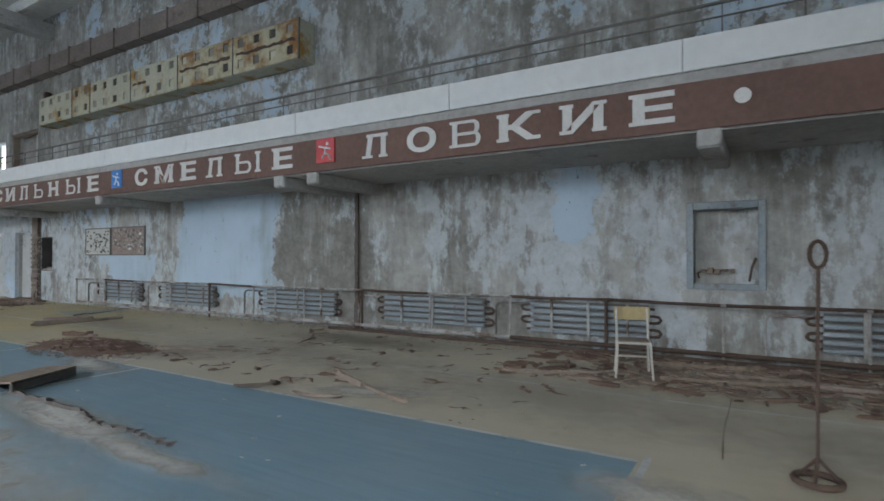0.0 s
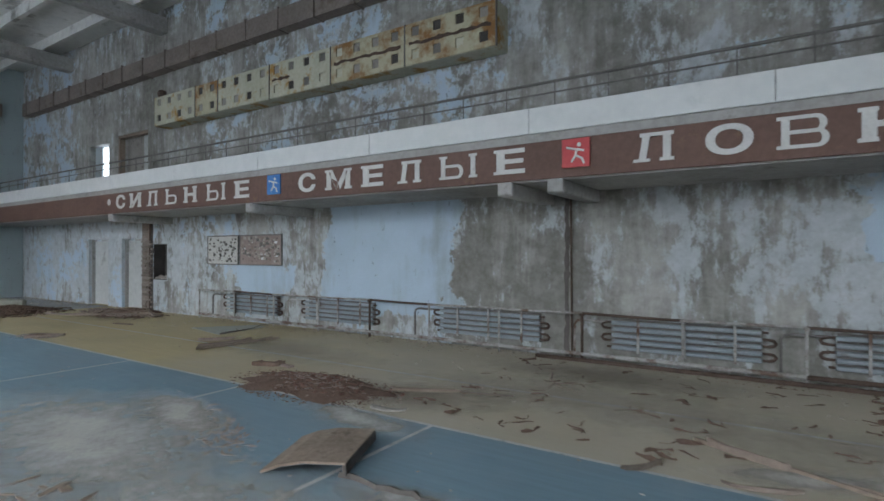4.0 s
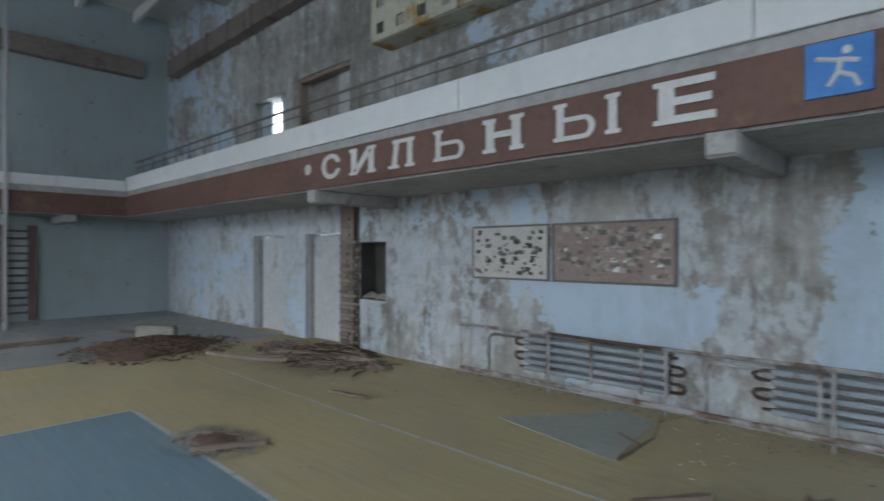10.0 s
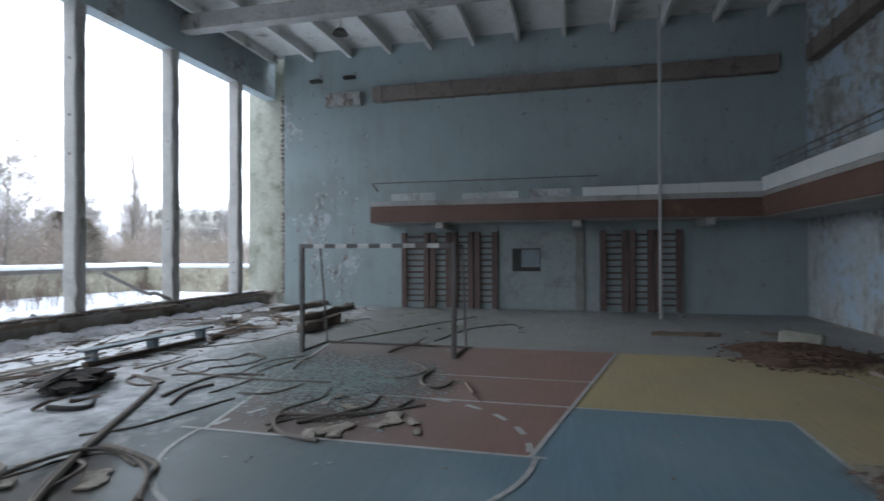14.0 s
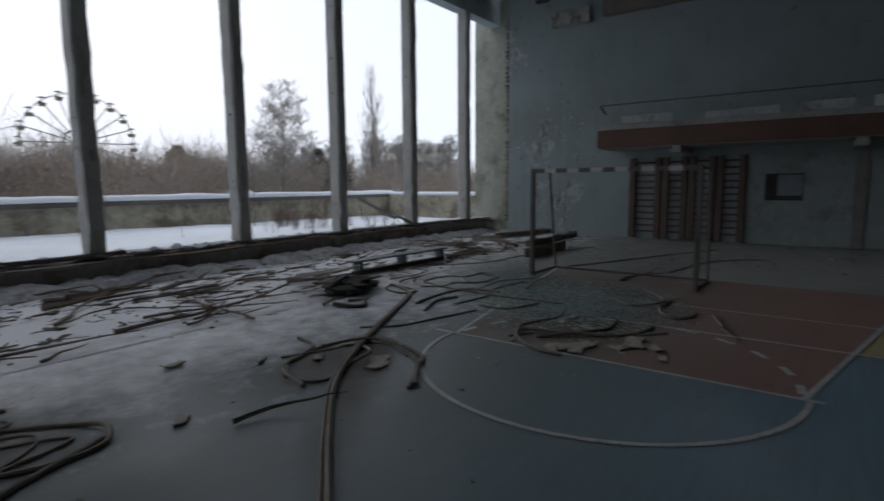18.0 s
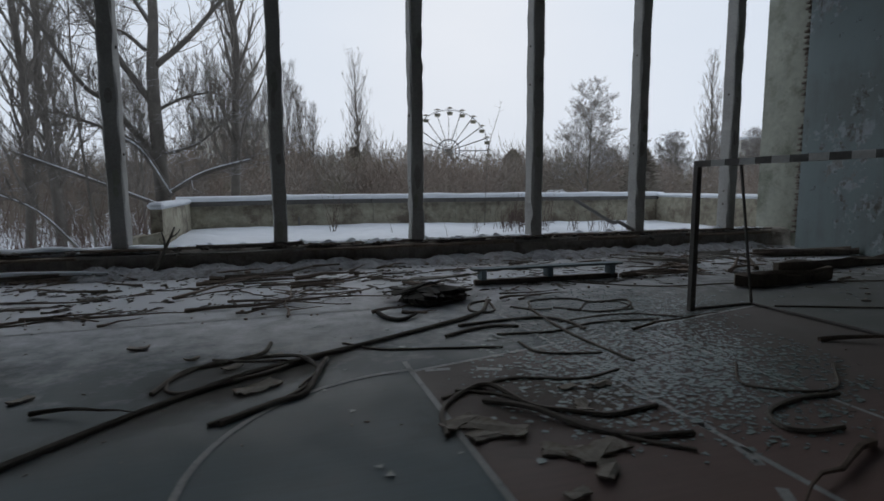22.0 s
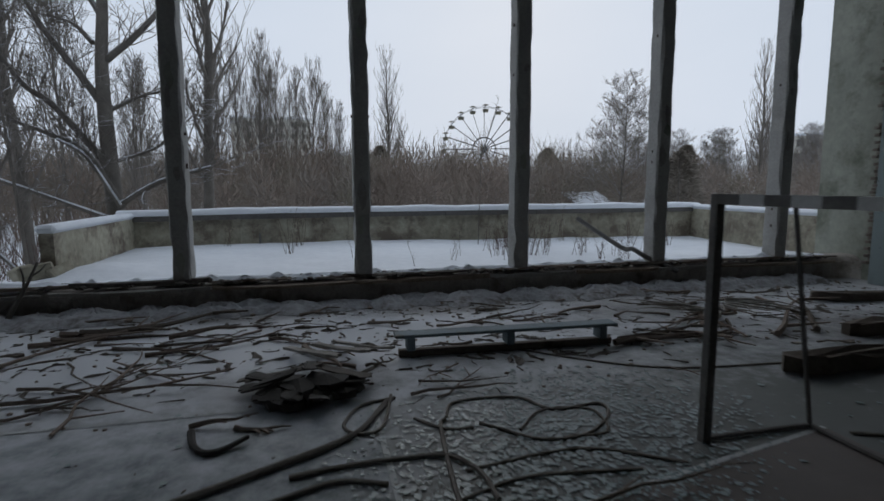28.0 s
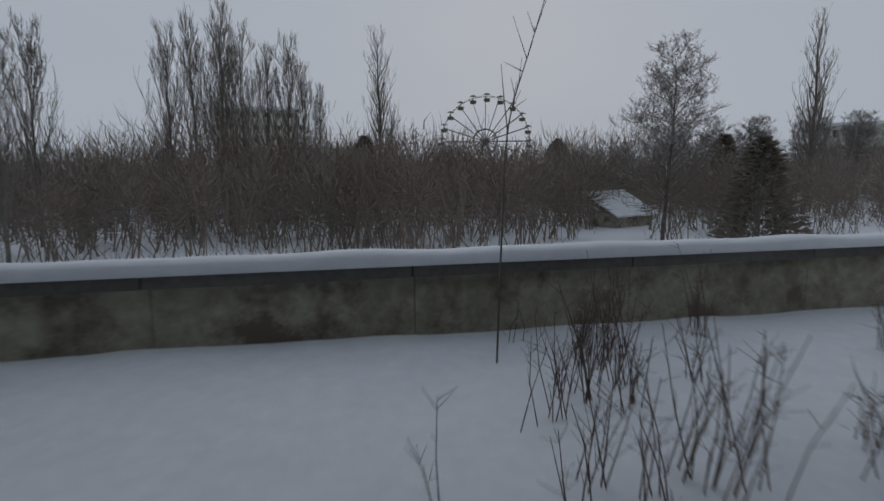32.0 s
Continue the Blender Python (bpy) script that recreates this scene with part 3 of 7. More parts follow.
for side in (0, 1):
    fx = (lambda x: x) if side == 0 else (lambda x: -14.9 - x)
    line([(fx(-20.5), MID + 2.92), (fx(FAR), MID + 1.75)])
    line([(fx(-20.5), MID - 2.92), (fx(FAR), MID - 1.75)])
    line([(fx(FAR), MID - 2.05), (fx(FAR), MID + 1.9)])
    line([(fx(-18.02), MID - 2.4), (fx(-18.02), MID + 2.4)], 0.04)
    line([(fx(FAR) + 1.8 * math.cos(a) * (1 if side == 0 else -1), MID + 1.8 * math.sin(a)) for a in np.linspace(-math.pi / 2, math.pi / 2, 28)])
    line([(fx(-16.65), -4.75), (fx(-16.65), 4.26)])
    for k in range(11):
        a = math.pi / 2 + math.pi * (k + 0.25) / 11
        line([(fx(FAR) + 1.74 * math.cos(q) * (1 if side == 0 else -1), MID + 1.74 * math.sin(q)) for q in (a, a + 0.07, a + 0.14)], 0.07)
    line([(fx(-10.5), -4.75), (fx(-10.5), 4.2)])
line([(-16.65, 4.26), (1.69, 4.15)])
line([(-16.65, -4.75), (1.69, -4.75)])
line([(-7.48, -4.75), (-7.48, 4.2)])
line([(-20.5, 5.95), (5.5, 5.95)], 0.04)

# ---- walls ----
NORTH_HOLES = [(-22.1, -20.7, 0.0, 2.28), (-19.8, -18.5, 0.0, 2.28), (-17.86, -17.08, 0.98, 2.08), (1.62, 2.41, 1.06, 2.10), (-22.15, -20.62, 3.0, 5.55), (-20.08, -18.2, 3.0, 5.7)]
solo("wall_north", cut_wall(Shape(), 1, YN, YN + 0.42, XW - 0.4, XE + 0.3, 0, TOP + 0.4, NORTH_HOLES), "wall_paint_long", "mouldy plaster wall with flaking pale blue paint", "wall", kind="structure")
solo("wall_west", Shape().box(XW - 0.4, XW, -8.55, YN, 0, TOP + 0.4), "wall_paint_end", "blue-grey painted end wall with damp stains", "wall", kind="structure")
solo("wall_pier", Shape().box(XW - 1.1, XW - 0.7, -10.5, -8.2, -0.5, TOP + 0.4), "pier_concrete", "pale weathered concrete pier beside the window front", "wall", kind="structure")
solo("wall_east", Shape().box(XE, XE + 0.3, YS - 0.3, YN, 0, TOP + 0.4), "wall_paint_plain", "blue-grey painted end wall", "wall", kind="structure")
solo("wall_lintel", Shape().box(XW - 0.7, XE + 0.3, YS - 0.3, YS + 0.16, 7.85, TOP + 0.4), "wall_paint_plain", "blue-grey concrete lintel above the window front", "wall", kind="structure")
s, k, rz, prof = Shape(), 0, random.Random(17), []
while XW - 0.7 + 0.14 * k < XE + 0.3:
    x = XW - 0.7 + 0.14 * k
    q = noise.noise(Vector((x * 1.7, 0, 0))) + 0.6 * noise.noise(Vector((x * 6.0, 3, 0)))
    top, face = 0.49 + 0.02 * q, YS + 0.22 + 0.04 * noise.noise(Vector((x * 2.3, 9, 0))) + 0.02 * rz.uniform(-1, 1)
    prof += [(x, YS - 0.32, -0.1), (x, YS - 0.32, 0.5), (x, YS + 0.02, 0.5), (x, face - 0.1, top - 0.03), (x, face, top - 0.11 + 0.03 * q), (x, face + 0.02 * rz.uniform(-1, 1), 0.2), (x, face + 0.03, -0.1)]
    k += 1
s.add(prof, [(7 * i + j, 7 * i + j + 1, 7 * i + j + 8, 7 * i + j + 7) for i in range(k - 1) for j in range(6)])
solo("wall_sill", s, "sill_rot", "low dark crumbling concrete sill wall under the missing windows", "wall", kind="structure")
solo("back_room_wall", Shape().box(-24, -17, YN + 1.6, YN + 1.8, 0, 3.1).box(-24.2, -24, YN + 0.42, YN + 1.8, 0, 3.1).box(-17, -16.8, YN + 0.42, YN + 1.8, 0, 3.1).box(-24, -17, YN + 0.42, YN + 1.8, 3.1, 3.3), "concrete", "dark rear room behind the doors", "wall", kind="structure")

# ceiling slabs with ribs along the hall, on cross girders
s = Shape().box(XW - 0.4, XE + 0.3, YS - 0.3, YN + 0.42, TOP, TOP + 0.3)
y = YS + 0.55
while y < YN:
    s.box(XW, XE, y, y + 0.13, TOP - 0.32, TOP)
    y += 1.5
solo("ceiling", s, "ceiling_white", "white ribbed concrete ceiling slabs with damp stains", "ceiling", kind="structure")
for x in (-23.5, -17.3, -11.1, -4.9, 1.3):
    solo("girder", Shape().box(x - 0.2, x + 0.2, YS + 0.16, YN, 8.45, TOP - 0.32, 0.02), "concrete", "grey concrete roof girder across the hall", "girder", "roof girders", "structure")

# ---- balcony along the long wall and the end wall ----
BX, BY = -26.22, 6.97
solo("balcony_slab", Shape().prism([(BX, -4.5), (BX, BY), (XE, BY), (XE, YN), (XW, YN), (XW, -4.5)], 2, 2.86, 3.0), "concrete", "grey concrete balcony slab", "balcony", kind="structure")
solo("balcony_fascia", Shape().box(BX + 0.02, XE, BY - 0.02, BY + 0.1, 2.94, 3.56), "concrete", "grey concrete edge beam of the balcony", "balcony", kind="structure")
solo("balcony_fascia", Shape().box(BX - 0.1, BX + 0.018, -4.5, BY + 0.08, 2.94, 3.56), "concrete", "grey concrete edge beam of the balcony", "balcony", kind="structure")
board = thing("slogan_board", "brown painted board with raised white slogan letters", "sign")
part("board", Shape().box(BX + 0.06, XE, BY - 0.06, BY - 0.022, 2.88, 3.43, 0.008), "brown_paint", board)
part("board", Shape().box(BX + 0.02, BX + 0.058, -4.5, BY - 0.02, 2.88, 3.40, 0.008), "brown_paint", board)
white = thing("balcony_parapet_board", "white painted parapet boards along the balcony edge", "railing")
x = BX
while x < XE:
    w = min(3.1, XE - x)
    part("panel", Shape().box(x + 0.004, x + w - 0.004, BY - 0.07, BY - 0.03, 3.56, 3.94, 0.006), "white_board", white)
    x += 3.1
for y0, y1, z1 in ((-3.8, -2.33, 3.80), (-1.46, -0.6, 3.74), (-0.58, 0.27, 3.77), (0.61, 1.81, 3.80), (2.15, 3.7, 3.82), (3.71, 5.3, 3.83), (5.31, BY - 0.09, 3.84)):
    part("panel", Shape().box(BX + 0.02, BX + 0.06, y0 + 0.004, y1 - 0.004, 3.56, z1, 0.006), "worn_white" if y0 < 2 else "white_board", white)
rail = thing("balcony_rail", "dark thin steel balcony handrail with slim posts", "railing")
part("handrail", Shape().tube([(BX + 0.5, BY + 0.05, 4.32), (XE, BY + 0.05, 4.32)], 0.022), "dark_steel", rail)
part("handrail", Shape().tube([(BX + 0.5, BY + 0.05, 4.16), (XE, BY + 0.05, 4.16)], 0.012), "dark_steel", rail)
part("handrail", Shape().tube([(BX + 0.02, -4.45, 4.15), (BX + 0.02, 2.6, 4.15)], 0.02), "dark_steel", rail)
part("handrail", Shape().tube([(BX + 0.02, -4.45, 4.15), (BX - 0.5, -4.45, 3.95)], 0.02), "dark_steel", rail)
x = BX + 1.0
post = fix(Shape().tube([(0, 0, 3.0), (0, 0, 4.32)], 0.009, 5).mesh("post", "dark_steel"))
while x < XE:
    part("post", post, "dark_steel", rail, at=pose(x, BY + 0.05, 0))
    x += 0.78
for x in (-10.95, -4.9, -4.1, 1.95, -16.9):
    solo("balcony_bracket", Shape().box(x - 0.13, x + 0.13, BY - 0.08, YN, 2.66, 2.86, 0.02).box(x - 0.12, x + 0.12, BY - 0.10, BY - 0.07, 2.68, 2.87, 0.01), "concrete", "grey concrete cantilever bracket under the balcony", "bracket", "balcony brackets", "structure")
for y in (-2.2, 2.0, 5.6):
    solo("balcony_bracket", Shape().box(XW, BX + 0.05, y - 0.13, y + 0.13, 2.66, 2.86, 0.02), "concrete", "grey concrete cantilever bracket under the balcony", "bracket", "balcony brackets", "structure")

# ---- window front ----
for i, x in enumerate(COLS):
    rng, v, f = random.Random(90 + i), [], []
    zs = [0.5 + 7.35 * k / 26 for k in range(27)]
    for z in zs:
        j = lambda: rng.uniform(-0.012, 0.012) - (0.03 if rng.random() < 0.08 else 0)
        v += [(x - 0.15 - j(), YS + 0.11 + j(), z), (x - 0.12 + j(), YS + 0.14 + j(), z), (x + 0.12 + j(), YS + 0.14 + j(), z), (x + 0.15 + j(), YS + 0.11 + j(), z),
              (x + 0.15 + j(), YS - 0.23, z), (x + 0.12, YS - 0.26, z), (x - 0.12, YS - 0.26, z), (x - 0.15 - j(), YS - 0.23, z)]
    f = [(k * 8 + q, k * 8 + (q + 1) % 8, (k + 1) * 8 + (q + 1) % 8, (k + 1) * 8 + q) for k in range(26) for q in range(8)]
    f += [tuple(range(8)), tuple(range(208, 216))]
    wp = thing("window_post", "chipped grey concrete window post without glass", "post", group="window posts", kind="structure")
    part("shaft", Shape().add(v, f), "column_concrete", wp)
    for k in range(3):
        z = rng.uniform(0.9, 6.5)
        part("steel_tab", Shape().box(x - 0.165, x + 0.165, YS - 0.05, YS - 0.02, z, z + 0.05), "rust", wp, "rusty steel lug")
    for k in range(4):
        z = rng.uniform(0.6, 7.0)
        w, h, cx = rng.uniform(0.05, 0.1), rng.uniform(0.06, 0.28), x + rng.uniform(-0.05, 0.05)
        rag = [(cx + w * math.cos(q) * rng.uniform(0.5, 1.1), z + h * math.sin(q) * rng.uniform(0.6, 1.2)) for q in np.linspace(0, 5.6, 9)]
        part("stain_patch", Shape().prism(rag, 1, YS + 0.12, YS + 0.154), "grey_wood" if k % 2 else "pier_concrete", wp, "loose flake of old plaster")

# ---- terrace, parapet and ground ----
def sheet(name, x0, x1, y0, y1, nx, ny, height, material, label, kind="structure", category="ground"):
    v, f = [], []
    for j in range(ny + 1):
        for i in range(nx + 1):
            x, y = x0 + (x1 - x0) * i / nx, y0 + (y1 - y0) * j / ny
            v.append((x, y, height(x, y)))
    f = [(j * (nx + 1) + i, j * (nx + 1) + i + 1, (j + 1) * (nx + 1) + i + 1, (j + 1) * (nx + 1) + i) for j in range(ny) for i in range(nx)]
    return solo(name, Shape().add(v, f), material, label, category, kind=kind, smooth=True)


def rise(x, y):
    return 0.45 - 0.012 * max(0.0, -x - 18) + 0.05 * math.exp(-((y + 15.8) / 1.2) ** 2) + 0.06 * noise.noise(Vector((x * 0.5, y * 0.5, 0))) + 0.02 * noise.noise(Vector((x * 2, y * 2, 5))) + 0.22 * math.exp(-((x + 12.0) ** 2 + (y + 11.3) ** 2) / 0.5)


sheet("terrace_snow", -29.2, -10.8, -15.85, YS - 0.3, 92, 38, rise, "snow", "smooth snow cover on the terrace", category="snow")
sheet("ground", -600, 600, -900, YS - 0.3, 60, 60, lambda x, y: -1.6, "snow", "snow-covered ground reaching the horizon")
PX0, PX1, PY = -29.25, -11.05, -15.8


def ptop(x):
    return 1.27 + 0.05 * min(1.0, (-x - 11.05) / 4)


par = thing("terrace_parapet", "stained olive-grey concrete terrace parapet", "parapet", kind="structure")
n = 6
for i in range(n):
    a, b = PX1 + (PX0 - PX1) * i / n, PX1 + (PX0 - PX1) * (i + 1) / n
    s = Shape().add([(a, PY, -1), (b + 0.01, PY, -1), (b + 0.01, PY - 0.25, -1), (a, PY - 0.25, -1), (a, PY, ptop(a)), (b + 0.01, PY, ptop(b)), (b + 0.01, PY - 0.25, ptop(b)), (a, PY - 0.25, ptop(a))],
                    [(0, 1, 5, 4), (2, 3, 7, 6), (4, 5, 6, 7), (0, 4, 7, 3), (1, 2, 6, 5)])
    part("panel", s, "parapet_paint", par)
solo("terrace_parapet", Shape().box(PX1 - 0.25, PX1, PY, YS - 1.6, -1, ptop(PX1)), "parapet_paint", "stained olive-grey concrete terrace parapet", "parapet", kind="structure")
solo("terrace_parapet", Shape().box(PX0, PX0 + 0.25, PY, YS - 1.2, -1, ptop(PX0)), "parapet_paint", "stained olive-grey concrete terrace parapet", "parapet", kind="structure")

# ---- sports hall things ----
goal = thing("handball_goal", "rusty steel handball goal with a red and white bar", "goal")
GX, GY0, GY1, GB = -19.28, -3.19, -0.19, -20.37
for y in (GY0, GY1):
    part("post", Shape().box(GX - 0.04, GX + 0.04, y - 0.04, y + 0.04, 0, 2.08, 0.006), "dark_steel", goal)
    part("rear_post", Shape().tube([(GB, y, 0.03), (GX - 0.75, y, 2.04)], 0.022), "dark_steel", goal)
    part("side_bar", Shape().tube([(GX, y, 0.03), (GB, y, 0.03)], 0.022), "dark_steel", goal)
    part("top_bar", Shape().tube([(GX, y, 2.04), (GX - 0.75, y, 2.04)], 0.02), "dark_steel", goal)
part("base_bar", Shape().tube([(GB, GY0, 0.03), (GB, GY1, 0.03)], 0.022), "dark_steel", goal)
for i in range(13):
    a = GY0 + 0.04 + (GY1 - GY0 - 0.08) * i / 13
    part("crossbar", Shape().box(GX - 0.04, GX + 0.04, a, a + 2.92 / 13, 2.0, 2.08), "dark_steel" if i % 2 == 0 else "letter_paint", goal)


def wall_bars(y0, y1):
    t = thing("wall_bars", "dark wooden wall bars fixed to the end wall", "wall bars", group="wall bars on the end wall")
    for y in (y0, y1):
        part("upright", Shape().box(XW + 0.01, XW + 0.13, y - 0.09, y + 0.09, 0.03, 2.6, 0.008), "bar_maroon", t)
    for i in range(12):
        z = 0.25 + 0.2 * i
        part("rung", Shape().tube([(XW + 0.08, y0, z), (XW + 0.08, y1, z)], 0.03, 8), "bar_maroon", t)
    return t


for y0, y1 in ((-3.85, -3.05), (-2.82, -2.27), (-2.04, -1.5), (-1.26, -0.68), (2.8, 3.45), (3.68, 4.22), (4.44, 5.05)):
    wall_bars(y0, y1)

niche = thing("wall_niche", "blue painted wooden frame round a wall niche", "niche")
for b in ((1.53, 1.62, 0.98, 2.2), (2.41, 2.5, 0.98, 2.2)):
    part("frame", Shape().box(b[0], b[1], YN - 0.05, YN - 0.003, b[2], b[3], 0.008), "radiator_paint", niche)
for b in ((0.98, 1.06), (2.1, 2.2)):
    part("frame", Shape().box(1.62, 2.41, YN - 0.05, YN - 0.003, b[0], b[1], 0.008), "radiator_paint", niche)
part("back", Shape().box(1.6, 2.43, YN + 0.18, YN + 0.2, 1.0, 2.15), "wall_paint_long", niche)

for k, (x0, x1) in enumerate(((-22.1, -20.7), (-19.8, -18.5))):
    d = thing("door_%d" % (k + 1), "pale painted closed wooden door in a deep opening", "door", kind="structure")
    part("leaf", Shape().box(x0 + 0.05, x1 - 0.05, YN + 0.2, YN + 0.25, 0.01, 2.2, 0.006), "door_paint", d)
    part("frame", Shape().box(x0 + 0.003, x0 + 0.05, YN + 0.1, YN + 0.26, 0, 2.277), "concrete", d)
    part("frame", Shape().box(x1 - 0.05, x1 - 0.003, YN + 0.1, YN + 0.26, 0, 2.277), "concrete", d)

# duct round the hall under the ceiling
duct = thing("ventilation_duct", "brown sheet-metal ventilation duct under the ceiling", "duct")
part("run", Shape().box(-27.0, XE, YN - 0.32, YN - 0.003, 7.25, 7.75, 0.01), "duct_paint", duct)
part("run", Shape().box(XW + 0.003, XW + 0.3, -4.95, YN - 0.8, 7.22, 7.72, 0.01), "duct_paint", duct)
part("run", Shape().box(XW + 0.003, XW + 0.3, -6.75, -5.4, 7.16, 7.62, 0.01), "pipe_paint", duct, "grey broken end of the duct")

# ---- outdoors ----
def off(x, y):
    """The outdoor plan, turned a little against the hall: x of a thing that stands y beyond the windows."""
    return x + 0.0235 * (-y - 9.4)


def grow(shape, p, d, length, r, level, rng, up=0.15, twist=0.35, kids=(5, 7), n=5, least=0.006):
    pts, k = [Vector(p)], 5
    d = Vector(d).normalized()
    for i in range(k):
        d = (d + Vector((rng.uniform(-1, 1), rng.uniform(-1, 1), rng.uniform(-0.6, 0.6) + up)) * twist * 0.45).normalized()
        pts.append(pts[-1] + d * length / k)
    shape.tube(pts, r, n, max(least, r * 0.35), cap=False)
    if level <= 0:
        return
    for i in range(rng.randint(*kids)):
        f = rng.uniform(0.25, 1.0)
        j = min(int(f * k), k - 1)
        q = pts[j].lerp(pts[j + 1], f * k - j)
        base = (pts[j + 1] - pts[j]).normalized()
        side = Vector((rng.uniform(-1, 1), rng.uniform(-1, 1), rng.uniform(-0.3, 0.8) + 1.6 * max(0.0, up - 0.3)))
        grow(shape, q, base * 0.6 + side.normalized() * 0.8, length * rng.uniform(0.4, 0.65), max(least, r * (1 - 0.6 * f) * 0.55), level - 1, rng, up, twist, kids, 3 if level < 3 else 4, least)


def bare_tree(name, label, h, r, seed, at, levels=3, limbs=12, low=0.3, spread=1.0, up=0.2, length=0.4, least=0.006, kids=(5, 7), group=""):
    rng = random.Random(seed)
    t = thing(name, label, "tree", at, group)
    pts, p = [], Vector((0, 0, -0.4))
    for i in range(9):
        pts.append(p.copy())
        p += Vector((rng.uniform(-0.03, 0.03) * h / 4, rng.uniform(-0.03, 0.03) * h / 4, h / 8))
    part("trunk", Shape().tube(pts, r, 9, r * 0.12), "bark", t, smooth=True)
    s = Shape()
    for i in range(limbs):
        f = low + (0.98 - low) * (i + rng.random() * 0.6) / limbs
        j = min(int(f * 8), 7)
        q = pts[j].lerp(pts[j + 1], f * 8 - j)
        a = i * 2.4 + rng.uniform(-0.5, 0.5)
        grow(s, q, (math.cos(a) * spread, math.sin(a) * spread, 0.75), h * length * (1.15 - 0.75 * f), r * (1 - 0.8 * f) * 0.5, levels - 1, rng, up, 0.4, kids, 5, least)
    part("crown", s, "twig", t)
    return t


def limb_line(pts, n=5):
    """A smooth curve through a few points."""
    p = [Vector(q) for q in pts]
    p = [2 * p[0] - p[1]] + p + [2 * p[-1] - p[-2]]
    out = []
    for i in range(1, len(p) - 2):
        for k in range(n):
            t, a, b, c, d = k / n, p[i - 1], p[i], p[i + 1], p[i + 2]
            out.append(0.5 * (2 * b + (c - a) * t + (2 * a - 5 * b + 4 * c - d) * t * t + (3 * b - a - 3 * c + d) * t ** 3))
    return out + [p[-2]]


# the old tree beside the terrace: leaning trunk, long crooked limbs
rt = random.Random(303)
old = thing("bare_tree", "large old bare tree with crooked limbs and snow on them", "tree", pose(0.2, 0, 0))
part("trunk", Shape().tube(limb_line([(-10.45, -18, -1.7), (-10.4, -18, 0.6), (-10.3, -18, 3.4), (-10.28, -18, 5.6), (-10.4, -18.1, 8.1), (-10.1, -18.3, 11.0), (-10.4, -18.4, 13.5)]), 0.30, 10, 0.07), "bark", old, smooth=True)
twigs = Shape()
for r, pts in ((0.13, [(-10.3, -18, 4.5), (-9.8, -17.95, 5.3), (-8.9, -17.8, 6.7), (-8.5, -17.7, 7.5), (-7.2, -17.4, 9.6)]), (0.12, [(-10.4, -18, 5.9), (-11.4, -18.1, 6.85), (-12.6, -18.2, 8.3), (-13.6, -18.2, 9.2)]),
               (0.13, [(-10.32, -18, 2.6), (-9.9, -17.95, 3.3), (-8.9, -17.9, 4.6), (-8.2, -17.8, 5.2), (-7.1, -17.7, 7.1), (-6.2, -17.6, 8.4)]), (0.12, [(-10.7, -17.6, 1.5), (-9.86, -17.6, 3.1), (-8.9, -17.5, 3.7), (-7.6, -17.3, 4.2)]),
               (0.08, [(-10.6, -17.7, 1.6), (-11.8, -17.5, 2.26), (-13.4, -17.3, 2.75)]), (0.08, [(-10.3, -17.7, 1.2), (-8.3, -17.4, 2.08), (-6.6, -17.1, 2.8)]), (0.06, [(-8.2, -17.0, -0.4), (-7.1, -16.8, 1.04), (-6.0, -16.7, 1.64)]),
               (0.07, [(-10.3, -18, 4.4), (-11.2, -18.6, 5.0), (-12.2, -19, 5.3)]), (0.07, [(-10.4, -18, 2.9), (-11.6, -18.3, 3.4), (-12.6, -18.6, 4.4)]), (0.09, [(-10.35, -18, 7.2), (-9.6, -18.5, 8.6), (-9.3, -18.8, 10.5)]), (0.08, [(-10.35, -18, 8.6), (-11.6, -18.4, 9.6), (-12.4, -18.6, 11.2)]),
               (0.08, [(-10.1, -18, 6.4), (-9.2, -19, 7.2), (-8.0, -19.6, 7.6)]), (0.07, [(-10.2, -18, 9.6), (-8.8, -18, 10.6), (-7.8, -18, 12)])):
    line_pts = limb_line(pts, 6)
    part("limb", Shape().tube(line_pts, r, 7, r * 0.3), "bark", old, smooth=True)
    for k in range(2, len(line_pts)):
        for _ in range(2):
            d = (line_pts[k] - line_pts[k - 1]).normalized() * 0.7 + Vector((rt.uniform(-1, 1), rt.uniform(-0.8, 0.8), rt.uniform(-0.5, 0.9))) * 0.9
            grow(twigs, line_pts[k], d, rt.uniform(0.7, 1.7), 0.02, 2, rt, 0.12, 0.6, (3, 5), 4, 0.005)
part("crown", twigs, "twig", old)
upright = bare_tree("bare_tree", "tall bare winter tree with upright branches", 23, 0.21, 8, pose(off(-12.55, -21.0), -21.0, -1), 3, 38, 0.14, 0.38, 0.6, 0.115, 0.006, (4, 6), "upright bare trees")
for x, y, k, a in ((-4.9, -22, 0.95, 70), (-5.6, -23.6, 1.0, 190), (-2.6, -21, 0.9, 260)):
    c = copy_thing(upright, pose(off(x, y), y, -1.6, 0, 0, a))
    c.scale = (k, k, k)
sap = thing("bare_sapling", "slim dark bare tree stem by the terrace", "tree", pose(0.15, 0, 0))
part("trunk", Shape().tube(limb_line([(-8.75, -16, -1.6), (-8.7, -16, 0.5), (-8.48, -16, 4.6), (-8.5, -16, 7.4)]), 0.06, 6, 0.02), "bark", sap)
tw = Shape()
